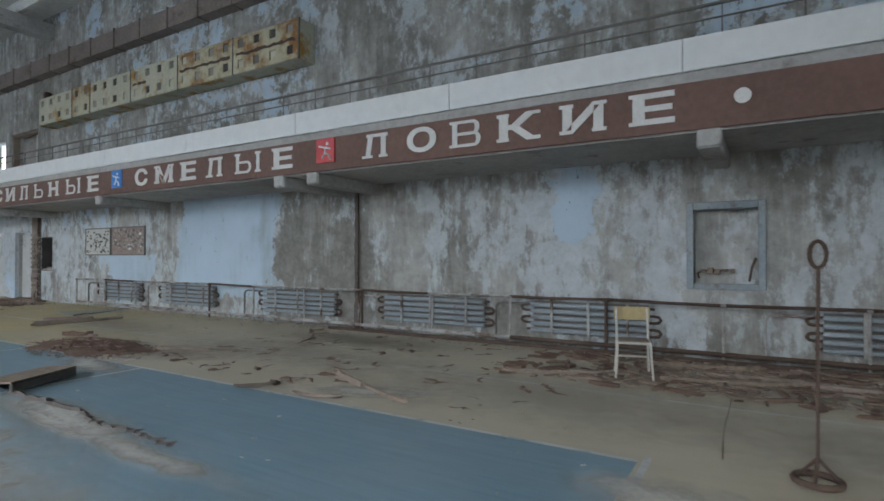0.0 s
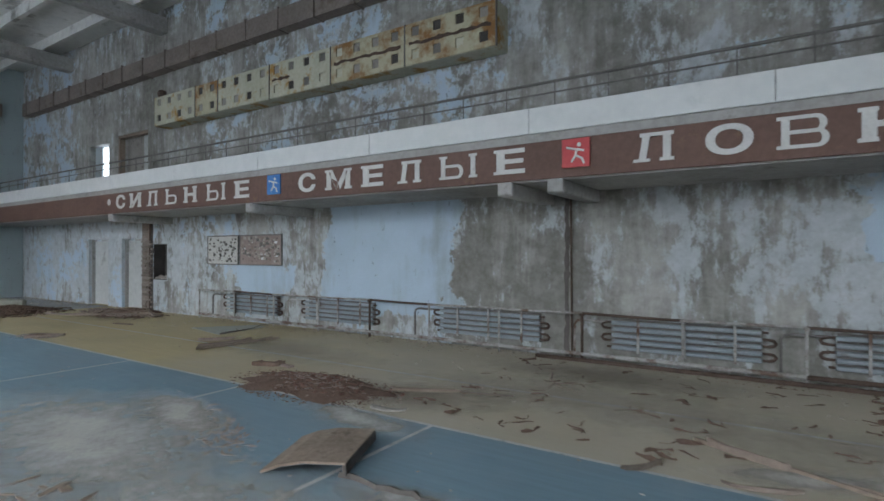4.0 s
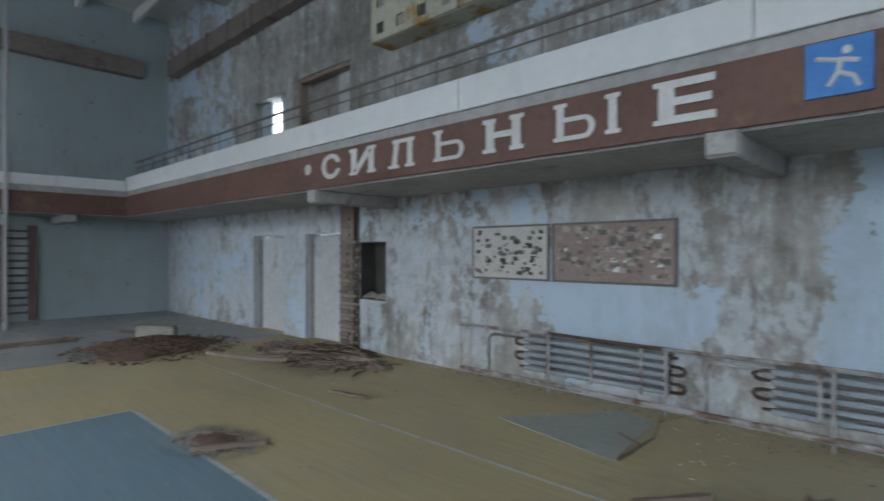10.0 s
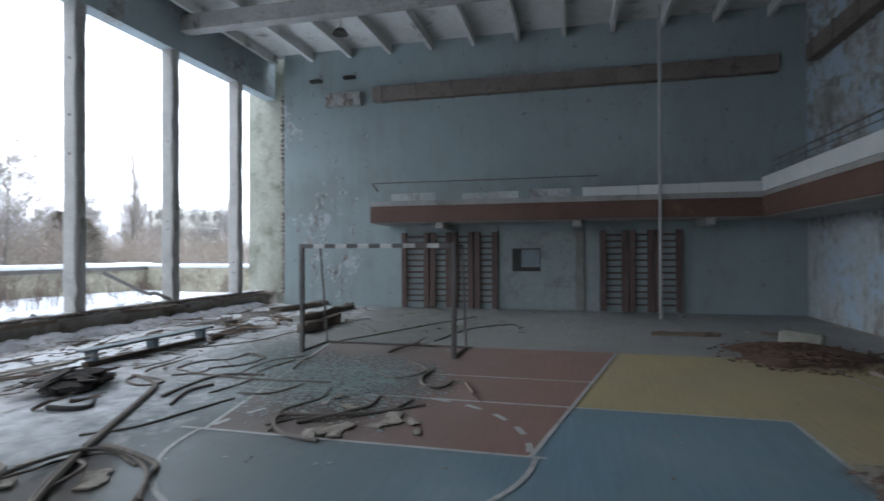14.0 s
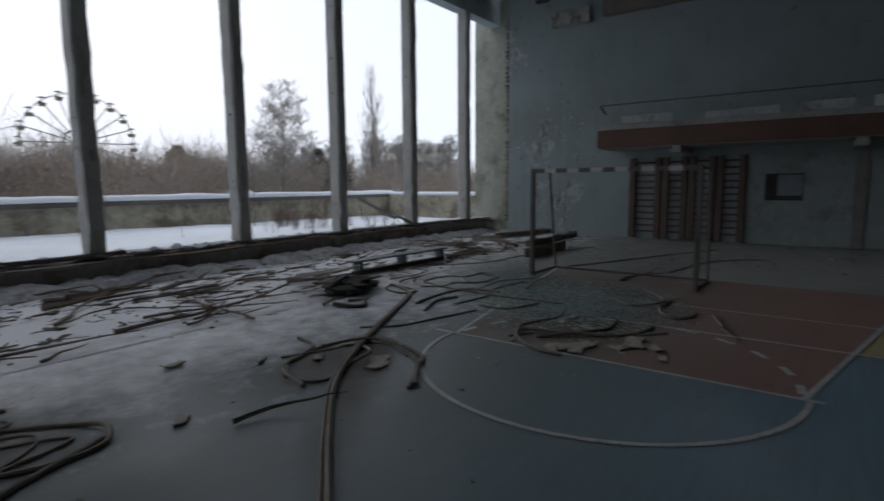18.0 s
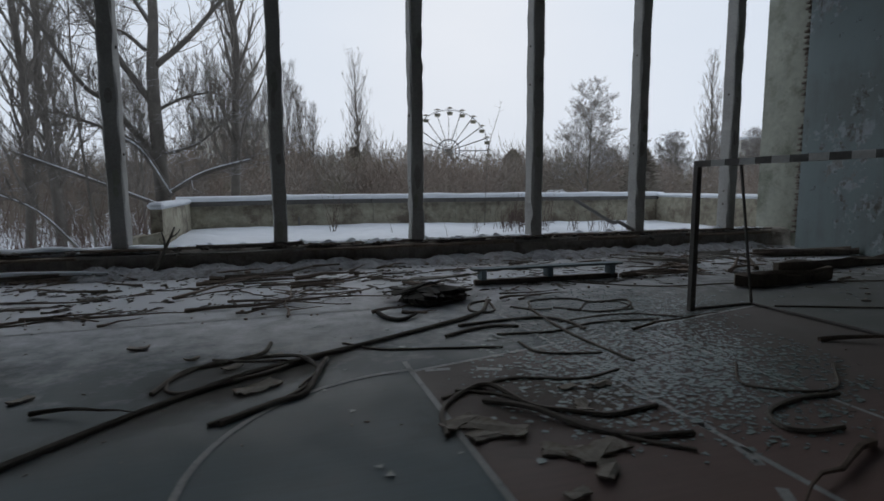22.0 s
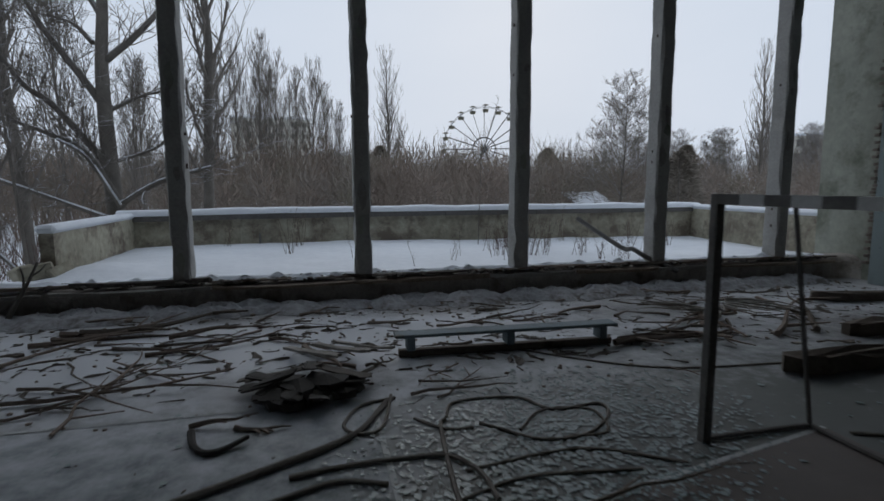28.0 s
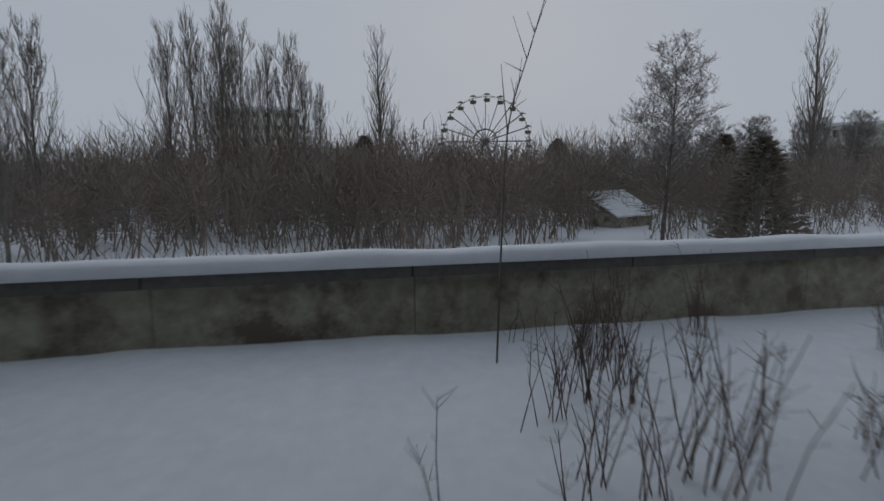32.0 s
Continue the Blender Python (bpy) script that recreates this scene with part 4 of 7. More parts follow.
for k in range(34):
    z = rt.uniform(0.6, 7.2)
    grow(tw, (-8.72 + 0.035 * z, -16, z), (rt.uniform(-1, 1), rt.uniform(-0.6, 0.6), rt.uniform(0.1, 0.8)), rt.uniform(0.5, 1.4), 0.014, 1, rt, 0.15, 0.5, (3, 5), 4, 0.005)
part("crown", tw, "twig", sap)
poplar = bare_tree("poplar_tree", "tall narrow bare poplar tree far behind the park", 28, 0.4, 5, pose(-31.1, -107.5, -1), 3, 40, 0.12, 0.46, 0.8, 0.24, 0.014, (3, 5))

def cleared(x, y):
    """The open strip of ground that leads to the hut."""
    return -50.5 < y < -20 and abs(x + 18.95 + 0.62 * (-y - 9.3)) < 2.7


# far wood of fine bare twigs
def thicket(name, label, count, xs, dist, hs, seed, material="thicket", w=0.022, twigs=36, fan=0.34):
    rng, s = random.Random(seed), Shape()
    for i in range(count):
        a, d = rng.uniform(*xs), rng.uniform(*dist)
        x, y = -16 - d * math.tan(radians(a)), -d
        if cleared(x, y):
            continue
        tall = rng.uniform(*hs) * (0.8 + 0.45 * noise.noise(Vector((x * 0.09, y * 0.05, seed))))
        for k in range(twigs):
            h = tall * rng.uniform(0.45, 1.0)
            lean = Vector((rng.gauss(0, fan), rng.gauss(0, fan), 1)) * h
            b = Vector((x + rng.gauss(0, 0.7), y + rng.gauss(0, 0.7), -1.6 + rng.random() ** 2 * 0.45 * tall))
            ww = w * (0.4 + d / 60) * rng.uniform(0.6, 1.6)
            c = rng.uniform(0, math.pi)
            p = Vector((math.cos(c), math.sin(c) * 0.3, 0)) * ww
            m = b + lean * 0.5 + Vector((rng.gauss(0, 0.12), rng.gauss(0, 0.12), 0)) * h * 0.4
            e = b + lean + Vector((rng.gauss(0, 0.1), 0, 0)) * h
            s.add([b - p, b + p, m + p * 0.7, m - p * 0.7, e], [(0, 1, 2, 3), (3, 2, 4)])
    me = s.mesh(name, material)
    return tagged(new(name, me), label, "trees", kind="stuff")


thicket("thicket", "dense brown leafless thicket beyond the terrace", 70, (-45, 72), (34, 62), (5.5, 8.0), 11, twigs=34)
thicket("far_wood", "grey-brown bare wood in the distance", 420, (-45, 72), (80, 125), (9, 12), 12, "bush_grey", w=0.03, fan=0.22)
thicket("brush", "low snowy brush behind the parapet", 130, (-45, 70), (22, 32), (1.5, 3.0), 13, w=0.014, twigs=22)

thicket("undergrowth", "dark bare undergrowth round the old tree", 85, (-42, -13), (18, 26), (2.2, 5.0), 15, "weed_dark", w=0.017, twigs=16, fan=0.3)

def bushes(name, label, count, xs, dist, hs, seed, material, twigs=230, w=0.033):
    """Rounded leafless shrubs: a few stems and a crown of fine twigs pointing outwards."""
    rng, s = random.Random(seed), Shape()
    for i in range(count):
        a, d = rng.uniform(*xs), rng.uniform(*dist)
        x, y = -16 - d * math.tan(radians(a)), -d
        if cleared(x, y):
            continue
        tall = (hs[0] + (hs[1] - hs[0]) * (d - dist[0]) / (dist[1] - dist[0])) * rng.uniform(0.62, 1.1) * (0.95 + 0.45 * noise.noise(Vector((x * 0.06, y * 0.06, seed))))
        r, c = tall * rng.uniform(0.28, 0.42), Vector((x, y, -1.6 + tall * 0.5))
        for k in range(4):
            b = Vector((x + rng.gauss(0, 0.5), y + rng.gauss(0, 0.5), -1.7))
            e = c + Vector((rng.gauss(0, r * 0.4), rng.gauss(0, r * 0.4), rng.uniform(0, tall * 0.2)))
            p = Vector((w * 1.3, 0, 0))
            s.add([b - p, b + p, e + p * 0.4, e - p * 0.4], [(0, 1, 2, 3)])
        for k in range(twigs):
            t, q = rng.uniform(0, 6.283), rng.uniform(-0.75, 1.0)
            n = Vector((math.cos(t) * math.sqrt(1 - q * q), math.sin(t) * math.sqrt(1 - q * q), q))
            f = rng.uniform(0.2, 0.88)
            b = c + Vector((n.x * r, n.y * r, n.z * tall * 0.5)) * f
            n = (n + Vector((rng.gauss(0, 0.3), rng.gauss(0, 0.3), 0.3))).normalized() * r * rng.uniform(0.22, 0.55)
            g = rng.uniform(0, math.pi)
            p = Vector((math.cos(g), math.sin(g) * 0.3, math.sin(g) * 0.5)) * w * rng.uniform(0.6, 1.5)
            m = b + n * 0.5 + Vector((rng.gauss(0, 0.1), rng.gauss(0, 0.1), 0)) * r * 0.4
            s.add([b - p, b + p, m + p * 0.7, m - p * 0.7, b + n], [(0, 1, 2, 3), (3, 2, 4)])
    return tagged(new(name, s.mesh(name, material)), label, "shrubs", kind="stuff")


bushes("shrub_wood", "brown leafless shrubs in a dense belt behind the terrace", 380, (-45, 73), (36, 76), (5.6, 10.6), 21, "bush_brown")
bushes("shrub_wood", "grey leafless shrubs in a dense belt behind the terrace", 290, (-45, 73), (40, 78), (5.8, 11.0), 22, "bush_grey")
bushes("shrub_wood", "olive-brown leafless shrubs in a dense belt behind the terrace", 210, (-45, 73), (38, 74), (5.2, 10.0), 23, "bush_olive")

# ferris wheel
WX, WY, WZ, WR = -63.5, -146.8, 12.4, 11.6
wheel = thing("ferris_wheel", "abandoned steel ferris wheel with covered gondolas", "ferris wheel", pose(WX, WY, WZ, 0, 0, -19))
for y in (-0.9, 0.9):
    part("rim", Shape().tube([(WR * math.cos(a), y, WR * math.sin(a)) for a in np.linspace(0, 2 * math.pi, 41)], 0.07, 4), "wheel_steel", wheel)
    part("inner_rim", Shape().tube([(3.2 * math.cos(a), y, 3.2 * math.sin(a)) for a in np.linspace(0, 2 * math.pi, 25)], 0.16, 4), "wheel_steel", wheel)
    for i in range(20):
        a = 2 * math.pi * i / 20
        part("spoke", Shape().tube([(0, y, 0), (WR * math.cos(a), y, WR * math.sin(a))], 0.1, 4), "wheel_steel", wheel)
for i in range(20):
    a = 2 * math.pi * (i + 0.1) / 20
    g = part("gondola", Shape().tube([(0, 0, -1.9), (0, 0, -1.2), (0, 0, -1.1)], 0.75, 8, 0.95), "gondola_paint", wheel, at=pose(WR * math.cos(a), 0, WR * math.sin(a) + 0.5))
    part("canopy", Shape().tube([(0, 0, 0.0), (0, 0, 0.35)], 1.0, 8, 0.25), "gondola_paint", g)
    part("pole", Shape().tube([(0, 0, -1.3), (0, 0, 0.1)], 0.07, 4), "wheel_steel", g)
for x in (-5, 5):
    for y in (-2.4, 2.4):
        part("support_leg", Shape().tube([(x, y, -13), (0, y * 0.5, 0)], 0.3, 5), "wheel_steel", wheel)

# ---- slogan letters and pictogram plates ----
def glyph(ch, w, h):
    """A letter of the built-in font, given slab serifs; those with bowls and the flat-topped one are drawn stroke by stroke."""
    if ch in "ЛВ":
        s, half = Shape(), h / 2
        if ch == "Л":
            c = w * 0.3
            s.box(c - 0.048, c + 0.048, -half, half, 0.0, 0.006).box(c - 0.085, c + 0.085, -half, -half + 0.04, 0.001, 0.009).box(-w * 0.34, w * 0.46, half - 0.05, half, 0.0, 0.0075)
            s.prism([(-w * 0.27, half - 0.03), (-w * 0.09, half - 0.03), (-w * 0.2, -half + 0.01), (-w * 0.38, -half + 0.01)], 2, 0.0, 0.0065).box(-w * 0.5, -w * 0.1, -half, -half + 0.04, 0.001, 0.009)
        else:
            x0 = -w / 2 + 0.05
            s.box(x0 - 0.042, x0 + 0.042, -half, half, 0.0, 0.006).box(x0 - 0.085, x0 + 0.05, -half, -half + 0.04, 0.001, 0.009).box(x0 - 0.085, x0 + 0.05, half - 0.04, half, 0.001, 0.009)
            for y0, y1, x1 in ((-half, 0.022, w / 2 - 0.11), (-0.022, half, w / 2 - 0.13)):
                mid, r0 = (y0 + y1) / 2, (y1 - y0) / 2
                s.box(x0, x1, y1 - 0.042, y1, 0.0, 0.0075).box(x0, x1, y0, y0 + 0.042, 0.0, 0.0078)
                for k in range(10):
                    a, b = -math.pi / 2 + math.pi * k / 10, -math.pi / 2 + math.pi * (k + 1) / 10
                    s.prism([(x1 + q * math.cos(t), mid + r * math.sin(t)) for q, r, t in ((r0, r0, a), (r0, r0, b), (r0 - 0.07, r0 - 0.042, b), (r0 - 0.07, r0 - 0.042, a))], 2, 0.0, 0.007)
        return fix(s.mesh("letter", "letter_paint"))
    if ch in "ЬЫ":
        s, half = Shape(), h / 2
        bowl = w if ch == "Ь" else w * 0.66
        stems = [-w / 2 + 0.05] + ([w / 2 - 0.05] if ch == "Ы" else [])
        for c in stems:
            s.box(c - 0.042, c + 0.042, -half, half, 0.0, 0.006)
            for y in (half - 0.04, -half):
                s.box(c - 0.075, c + 0.075, y, y + 0.04, 0.001, 0.009)
        x0, mid, r0, top = stems[0] + 0.02, -half + 0.115, 0.115, -half + 0.23
        x1 = -w / 2 + bowl - 0.12
        s.box(x0, x1, top - 0.045, top, 0.0, 0.0075).box(x0, x1, -half, -half + 0.045, 0.0, 0.0075)
        for k in range(10):
            a, b = -math.pi / 2 + math.pi * k / 10, -math.pi / 2 + math.pi * (k + 1) / 10
            p = [(x1 + q * math.cos(t), mid + r * math.sin(t)) for q, r, t in ((r0, r0, a), (r0, r0, b), (r0 - 0.065, r0 - 0.045, b), (r0 - 0.065, r0 - 0.045, a))]
            s.prism(p, 2, 0.0, 0.007)
        return fix(s.mesh("letter", "letter_paint"))
    cu = bpy.data.curves.new("letter", "FONT")
    cu.body, cu.size, cu.extrude, cu.offset, cu.resolution_u = ch, 0.54, 0.006, 0.016, 4
    ob = new("letter", cu)
    dg = bpy.context.evaluated_depsgraph_get()
    me = bpy.data.meshes.new_from_object(ob.evaluated_get(dg))
    bpy.data.objects.remove(ob)
    co = np.empty(len(me.vertices) * 3)
    me.vertices.foreach_get("co", co)
    co = co.reshape(-1, 3)
    lo, hi = co.min(0), co.max(0)
    s = Shape()
    v = [((p[0] - lo[0]) / (hi[0] - lo[0]) * w - w / 2, (p[1] - lo[1]) / (hi[1] - lo[1]) * h - h / 2, p[2]) for p in co]
    s.add(v, [tuple(q.vertices) for q in me.polygons])
    stems = {"И": "0.1tb 0.9tb", "Н": "0.1tb 0.9tb", "Е": "0.1tb", "М": "0.08tb 0.92tb", "К": "0.1tb 0.9tb"}
    for item in stems.get(ch, "").split():
        f = float(item.rstrip("tb"))
        for end in item[len(item.rstrip("tb")):]:
            c, y = (f - 0.5) * w, (h / 2 - 0.045 if end == "t" else -h / 2)
            s.box(c - 0.09, c + 0.09, y, y + 0.045, 0.0, 0.009)
    return s.mesh("letter", "letter_paint")


SLOGAN = [("С", -16.42), ("И", -15.65), ("Л", -14.82), ("Ь", -13.97), ("Н", -13.17), ("Ы", -12.17), ("Е", -11.23),
          ("С", -9.22), ("М", -8.38), ("Е", -7.53), ("Л", -6.71), ("Ы", -5.75), ("Е", -4.82),
          ("Л", -2.76), ("О", -1.90), ("В", -1.14), ("К", -0.35), ("И", 0.52), ("Е", 1.36)]
WIDE = {"Ы": 0.66, "М": 0.60, "О": 0.52, "К": 0.56, "Л": 0.52, "И": 0.52}
glyphs = {}
for ch, x in SLOGAN:
    if ch not in glyphs:
        glyphs[ch] = glyph(ch, WIDE.get(ch, 0.47), 0.375)
    part("letter", glyphs[ch], "letter_paint", board, at=pose(x, BY - 0.066, 3.185, 90, 0, 0))
for x in (2.28, -17.05):
    part("dot", Shape().tube([(x, BY - 0.061, 3.2), (x, BY - 0.07, 3.2)], 0.085, 16), "letter_paint", board)
for x, m, word in ((-3.80, "red_paint", "red"), (-10.18, "blue_sign", "blue")):
    plate = thing("pictogram_plate", word + " square plate with a white sport pictogram", "sign", pose(x, BY - 0.062, 3.21))
    part("plate", Shape().box(-0.2, 0.2, -0.03, 0.0, -0.2, 0.2, 0.004), m, plate)
    for a, b in (((-0.13, 0.08), (0.02, 0.04)), ((0.02, 0.06), (0.0, -0.04)), ((0.0, -0.04), (0.09, -0.08)), ((0.09, -0.08), (0.12, -0.16)), ((0.0, -0.04), (-0.06, -0.13)), ((0.02, 0.05), (0.12, 0.02))):
        part("stroke", Shape().tube([(a[0], -0.033, a[1]), (b[0], -0.033, b[1])], 0.017, 5), "white_board", plate)
    part("stroke", Shape().tube([(0.05, -0.031, 0.11), (0.05, -0.038, 0.11)], 0.03, 10), "white_board", plate)

# ---- scoreboard: six sheet-metal cassettes with square lamp holes ----
sb = thing("scoreboard", "rusted yellowish metal scoreboard with square lamp holes", "scoreboard")
SX0, SX1, SZ0, SZ1, SY = -16.95, -5.68, 5.52, 6.36, 8.1
part("casing", Shape().box(SX0, SX1, SY + 0.03, YN - 0.002, SZ0, SZ1, 0.01), "score_panel", sb, "grey-green sheet metal box")
rngs = random.Random(21)
col, a = (SX1 - SX0) / 22, SX0
for i, n in enumerate((4, 2, 4, 4, 4, 4)):
    seg, holes = n * col, []
    for k in range(n):
        cx = a + col * (k + 0.5)
        for z in (SZ0 + 0.12, SZ1 - 0.27):
            holes.append((cx - 0.09, cx + 0.09, z, z + 0.19))
    pan = part("cassette", cut_wall(Shape(), 1, SY, SY + 0.028, a + 0.012, a + seg - 0.012, SZ0 + 0.01, SZ1 - 0.01, holes), "score_rust" if i in (1, 4, 5) else "score_panel", sb)
    for h in holes:
        q = rngs.random()
        if q < 0.85:
            part("lamp_hole", Shape().box(h[0], h[1], SY + 0.022, SY + 0.027, h[2], h[3]), "score_dark" if q < 0.3 else ("dark_steel" if q < 0.5 else "grey_wood"), pan)
    part("seam", Shape().box(a + seg - 0.015, a + seg + 0.008, SY - 0.012, SY + 0.03, SZ0, SZ1), "dark_steel", sb)
    if i > 2:
        for k in range(3 if i > 3 else 1):
            x0 = a + seg * (0.05 + 0.3 * k)
            up = [(x0 + seg * 0.05 * q, SZ0 + 0.43 + rngs.uniform(0.0, 0.05)) for q in range(7)]
            low = [(x0 + seg * 0.05 * q, SZ0 + 0.42 - rngs.uniform(0.005, 0.05)) for q in range(7)]
            part("torn_slit", Shape().prism(up + low[::-1], 1, SY - 0.006, SY - 0.001), "rust", pan, "torn rusty slit in the sheet metal")
    a += seg
solo("wall_lamp", Shape().lump((-17.1, SY + 0.3, 6.55), 0.16, rngs, 9, 1.0), "rust", "round rusty bell on the wall beside the scoreboard", "bell")

# ---- notice boards ----
rngn = random.Random(5)
for x0, x1, m, sheets, lab in ((-15.0, -13.62, "dust", "dark_hole", "pale notice board with torn black photographs"), (-13.57, -11.9, "brown_board", "white_board", "brown notice board with torn paper remains")):
    nb = thing("notice_board", lab, "notice board", group="notice boards on the long wall")
    part("panel", Shape().box(x0 + 0.03, x1 - 0.03, YN - 0.03, YN - 0.004, 1.51, 2.25), m, nb)
    for a, b, c, d in ((x0, x1, 1.48, 1.51), (x0, x1, 2.25, 2.28), (x0, x0 + 0.03, 1.51, 2.25), (x1 - 0.03, x1, 1.51, 2.25)):
        part("frame", Shape().box(a, b, YN - 0.042, YN - 0.004, c, d, 0.004), "dark_steel", nb)
    for tone, count in ((("score_dark", 34), ("coping_dark", 40), ("plaster_piece", 30)) if m == "dust" else (("coping_dark", 60), ("debris", 46), ("rotten", 40), ("white_board", 9))):
        for i in range(count):
            cx, cz, r = rngn.uniform(x0 + 0.1, x1 - 0.1), rngn.uniform(1.57, 2.2), rngn.uniform(0.015, 0.055)
            part("paper_scrap", Shape().prism([(cx + r * 1.3 * math.cos(q) * rngn.uniform(0.6, 1.3), cz + r * math.sin(q) * rngn.uniform(0.6, 1.3)) for q in (0.7, 2.4, 3.8, 5.5)], 1, YN - 0.034 - 0.00006 * i, YN - 0.031), tone, nb)

# ---- radiators ----
def radiator(x0, x1, seed):
    rng = random.Random(seed)
    t = thing("radiator", "grey painted tube radiator with rust on the wall", "radiator", group="radiators along the long wall")
    y = YN - 0.11
    for i in range(5):
        z = 0.235 + 0.1 * i
        part("fin", Shape().box(x0, x1, y - 0.05, y + 0.04, z, z + 0.058, 0.012), "radiator_paint", t)
        part("core_pipe", Shape().tube([(x0 - 0.08, y, z + 0.035), (x1 + 0.08, y, z + 0.035)], 0.02, 6), "rust", t)
    # Dark sheet behind the fins: its colour stands in for the shade between them.
    part("back_plate", Shape().box(x0 + 0.02, x1 - 0.02, YN - 0.05, YN - 0.012, 0.22, 0.72), "dark_steel", t, "dark sheet painted as the shade behind the fins")
    for i in range(4):
        z, e, s = 0.27 + 0.1 * i, (x1 if i % 2 == 0 else x0), (1 if i % 2 == 0 else -1)
        e += 0.08 * s
        part("bend", Shape().tube([(e, y, z), (e + 0.06 * s, y, z + 0.012), (e + 0.085 * s, y, z + 0.05), (e + 0.06 * s, y, z + 0.088), (e, y, z + 0.1)], 0.024, 6), "rust", t)
    part("feed_pipe", Shape().tube([(x0 - 0.62, y - 0.03, 0.05), (x0 - 0.62, y - 0.03, 0.6), (x0 - 0.58, y - 0.03, 0.66), (x0 - 0.5, y - 0.03, 0.68), (x0 - 0.08, y, 0.67)], 0.02, 6), "dark_steel" if seed % 2 else "pipe_paint", t, "bent feed pipe")
    for f in (0.2, 0.52, 0.84):
        x = x0 + (x1 - x0) * f
        part("bracket", Shape().box(x - 0.02, x + 0.02, y - 0.075, y - 0.051, 0.2, 0.76, 0.004), "pipe_paint", t)
    return t


for k, (x0, x1) in enumerate(((-13.96, -11.95), (-10.93, -8.85), (-7.1, -5.0), (-3.74, -1.62), (-0.78, 1.03), (3.1, 5.2))):
    radiator(x0, x1, k + 1)
bar = thing("pipe_rail", "rusty peeling pipe rail in front of the radiators", "pipe rail")
x, k, post = -15.05, 0, fix(Shape().tube([(0, 0, 0), (0, 0, 0.79)], 0.02, 7).box(-0.035, 0.035, -0.035, 0.035, 0.755, 0.80, 0.01).mesh("post", "pipe_paint"))
post2 = fix(Shape().tube([(0, 0, 0), (0, 0, 0.79)], 0.024, 7).box(-0.04, 0.04, -0.035, 0.035, 0.755, 0.80, 0.01).mesh("post", "rust"))
while x < XE:
    e = min(x + 1.55, XE)
    dip = 0.012 * math.sin(k * 2.1)
    part("pipe", Shape().tube([(x, YN - 0.24, 0.79 + dip), ((x + e) / 2, YN - 0.24, 0.785), (e, YN - 0.24, 0.79 + 0.012 * math.sin((k + 1) * 2.1))], 0.022, 8), "rust" if k % 3 == 1 or k > 8 else "pipe_paint", bar)
    part("floor_pipe", Shape().tube([(x, YN - 0.24, 0.12), (e, YN - 0.24, 0.12)], 0.034, 8), "rust" if k > 8 else "pipe_paint", bar)
    part("post", post2 if k in (4, 7, 10) else post, "pipe_paint", bar, at=pose(x, YN - 0.24, 0))
    x, k = x + 1.55, k + 1
solo("floor_channel", Shape().box(-5, XE, YN - 0.34, YN - 0.28, 0.0, 0.06, 0.01), "rust", "rusty steel channel along the foot of the wall", "channel")
rj = random.Random(36)
seam = [(-4.545 - rj.uniform(0.015, 0.06), 2.86 * k / 30) for k in range(31)] + [(-4.535 + rj.uniform(0.01, 0.05), 2.86 * k / 30) for k in range(30, -1, -1)]
solo("expansion_joint", Shape().prism(seam, 1, YN - 0.006, YN + 0.02), "dark_hole", "dark damp joint running up the wall", "wall joint", kind="structure")
solo("damp_pipe", Shape().tube([(-4.44, YN - 0.05, 0.0), (-4.46, YN - 0.05, 2.86)], 0.018, 6), "rust", "thin rusty drain pipe in the wall joint", "pipe")

# ---- chair ----
chair = thing("chair", "old school chair with pale frame and yellow plywood back", "chair", pose(1.13, 6.86, 0, 0, 0, 195))
for sx in (-0.18, 0.18):
    part("front_leg", Shape().tube([(sx * 1.15, 0.2, 0), (sx * 1.05, 0.17, 0.25), (sx, 0.14, 0.44)], 0.014, 7), "chair_frame", chair)
    part("rear_leg", Shape().tube([(sx * 1.1, -0.26, 0), (sx, -0.19, 0.3), (sx, -0.17, 0.44), (sx, -0.2, 0.62), (sx, -0.25, 0.80)], 0.015, 7), "chair_frame", chair)
    part("side_rail", Shape().tube([(sx, -0.18, 0.43), (sx, 0.15, 0.43)], 0.013, 6), "chair_frame", chair)
for y, z in ((-0.18, 0.43), (0.14, 0.43), (-0.21, 0.22)):
    part("cross_bar", Shape().tube([(-0.18, y, z), (0.18, y, z)], 0.012, 6), "chair_frame", chair)
part("seat", Shape().box(-0.17, 0.17, -0.17, 0.14, 0.443, 0.455, 0.004), "old_wood", chair, "weathered dark plywood seat")
part("backrest", Shape().prism([(-0.21, -0.235), (-0.1, -0.265), (0.1, -0.265), (0.21, -0.235), (0.21, -0.247), (0.1, -0.277), (-0.1, -0.277), (-0.21, -0.247)], 2, 0.66, 0.82), "plywood", chair, "yellow plywood back")

# ---- steel ring stand ----
stand = thing("ring_stand", "rusty rod stand with round foot and eye on top", "stand", pose(2.74, 4.34, 0))
part("foot_ring", Shape().tube([(0.127 * math.cos(a), 0.127 * math.sin(a), 0.03) for a in np.linspace(0, 2 * math.pi, 25)], 0.022, 7), "rust", stand)
for a in (0.3, 2.4, 4.5):
    part("strut", Shape().tube([(0.118 * math.cos(a), 0.118 * math.sin(a), 0.04), (0, 0, 0.17)], 0.012, 5), "rust", stand)
part("rod", Shape().tube([(0, 0, 0.16), (0.01, 0, 1.36)], 0.011, 7), "rust", stand)
part("eye", Shape().tube([(0.01 + 0.045 * math.cos(a), 0.02 * math.cos(a), 1.45 + 0.085 * math.sin(a)) for a in np.linspace(0, 2 * math.pi, 17)], 0.013, 6), "rust", stand)

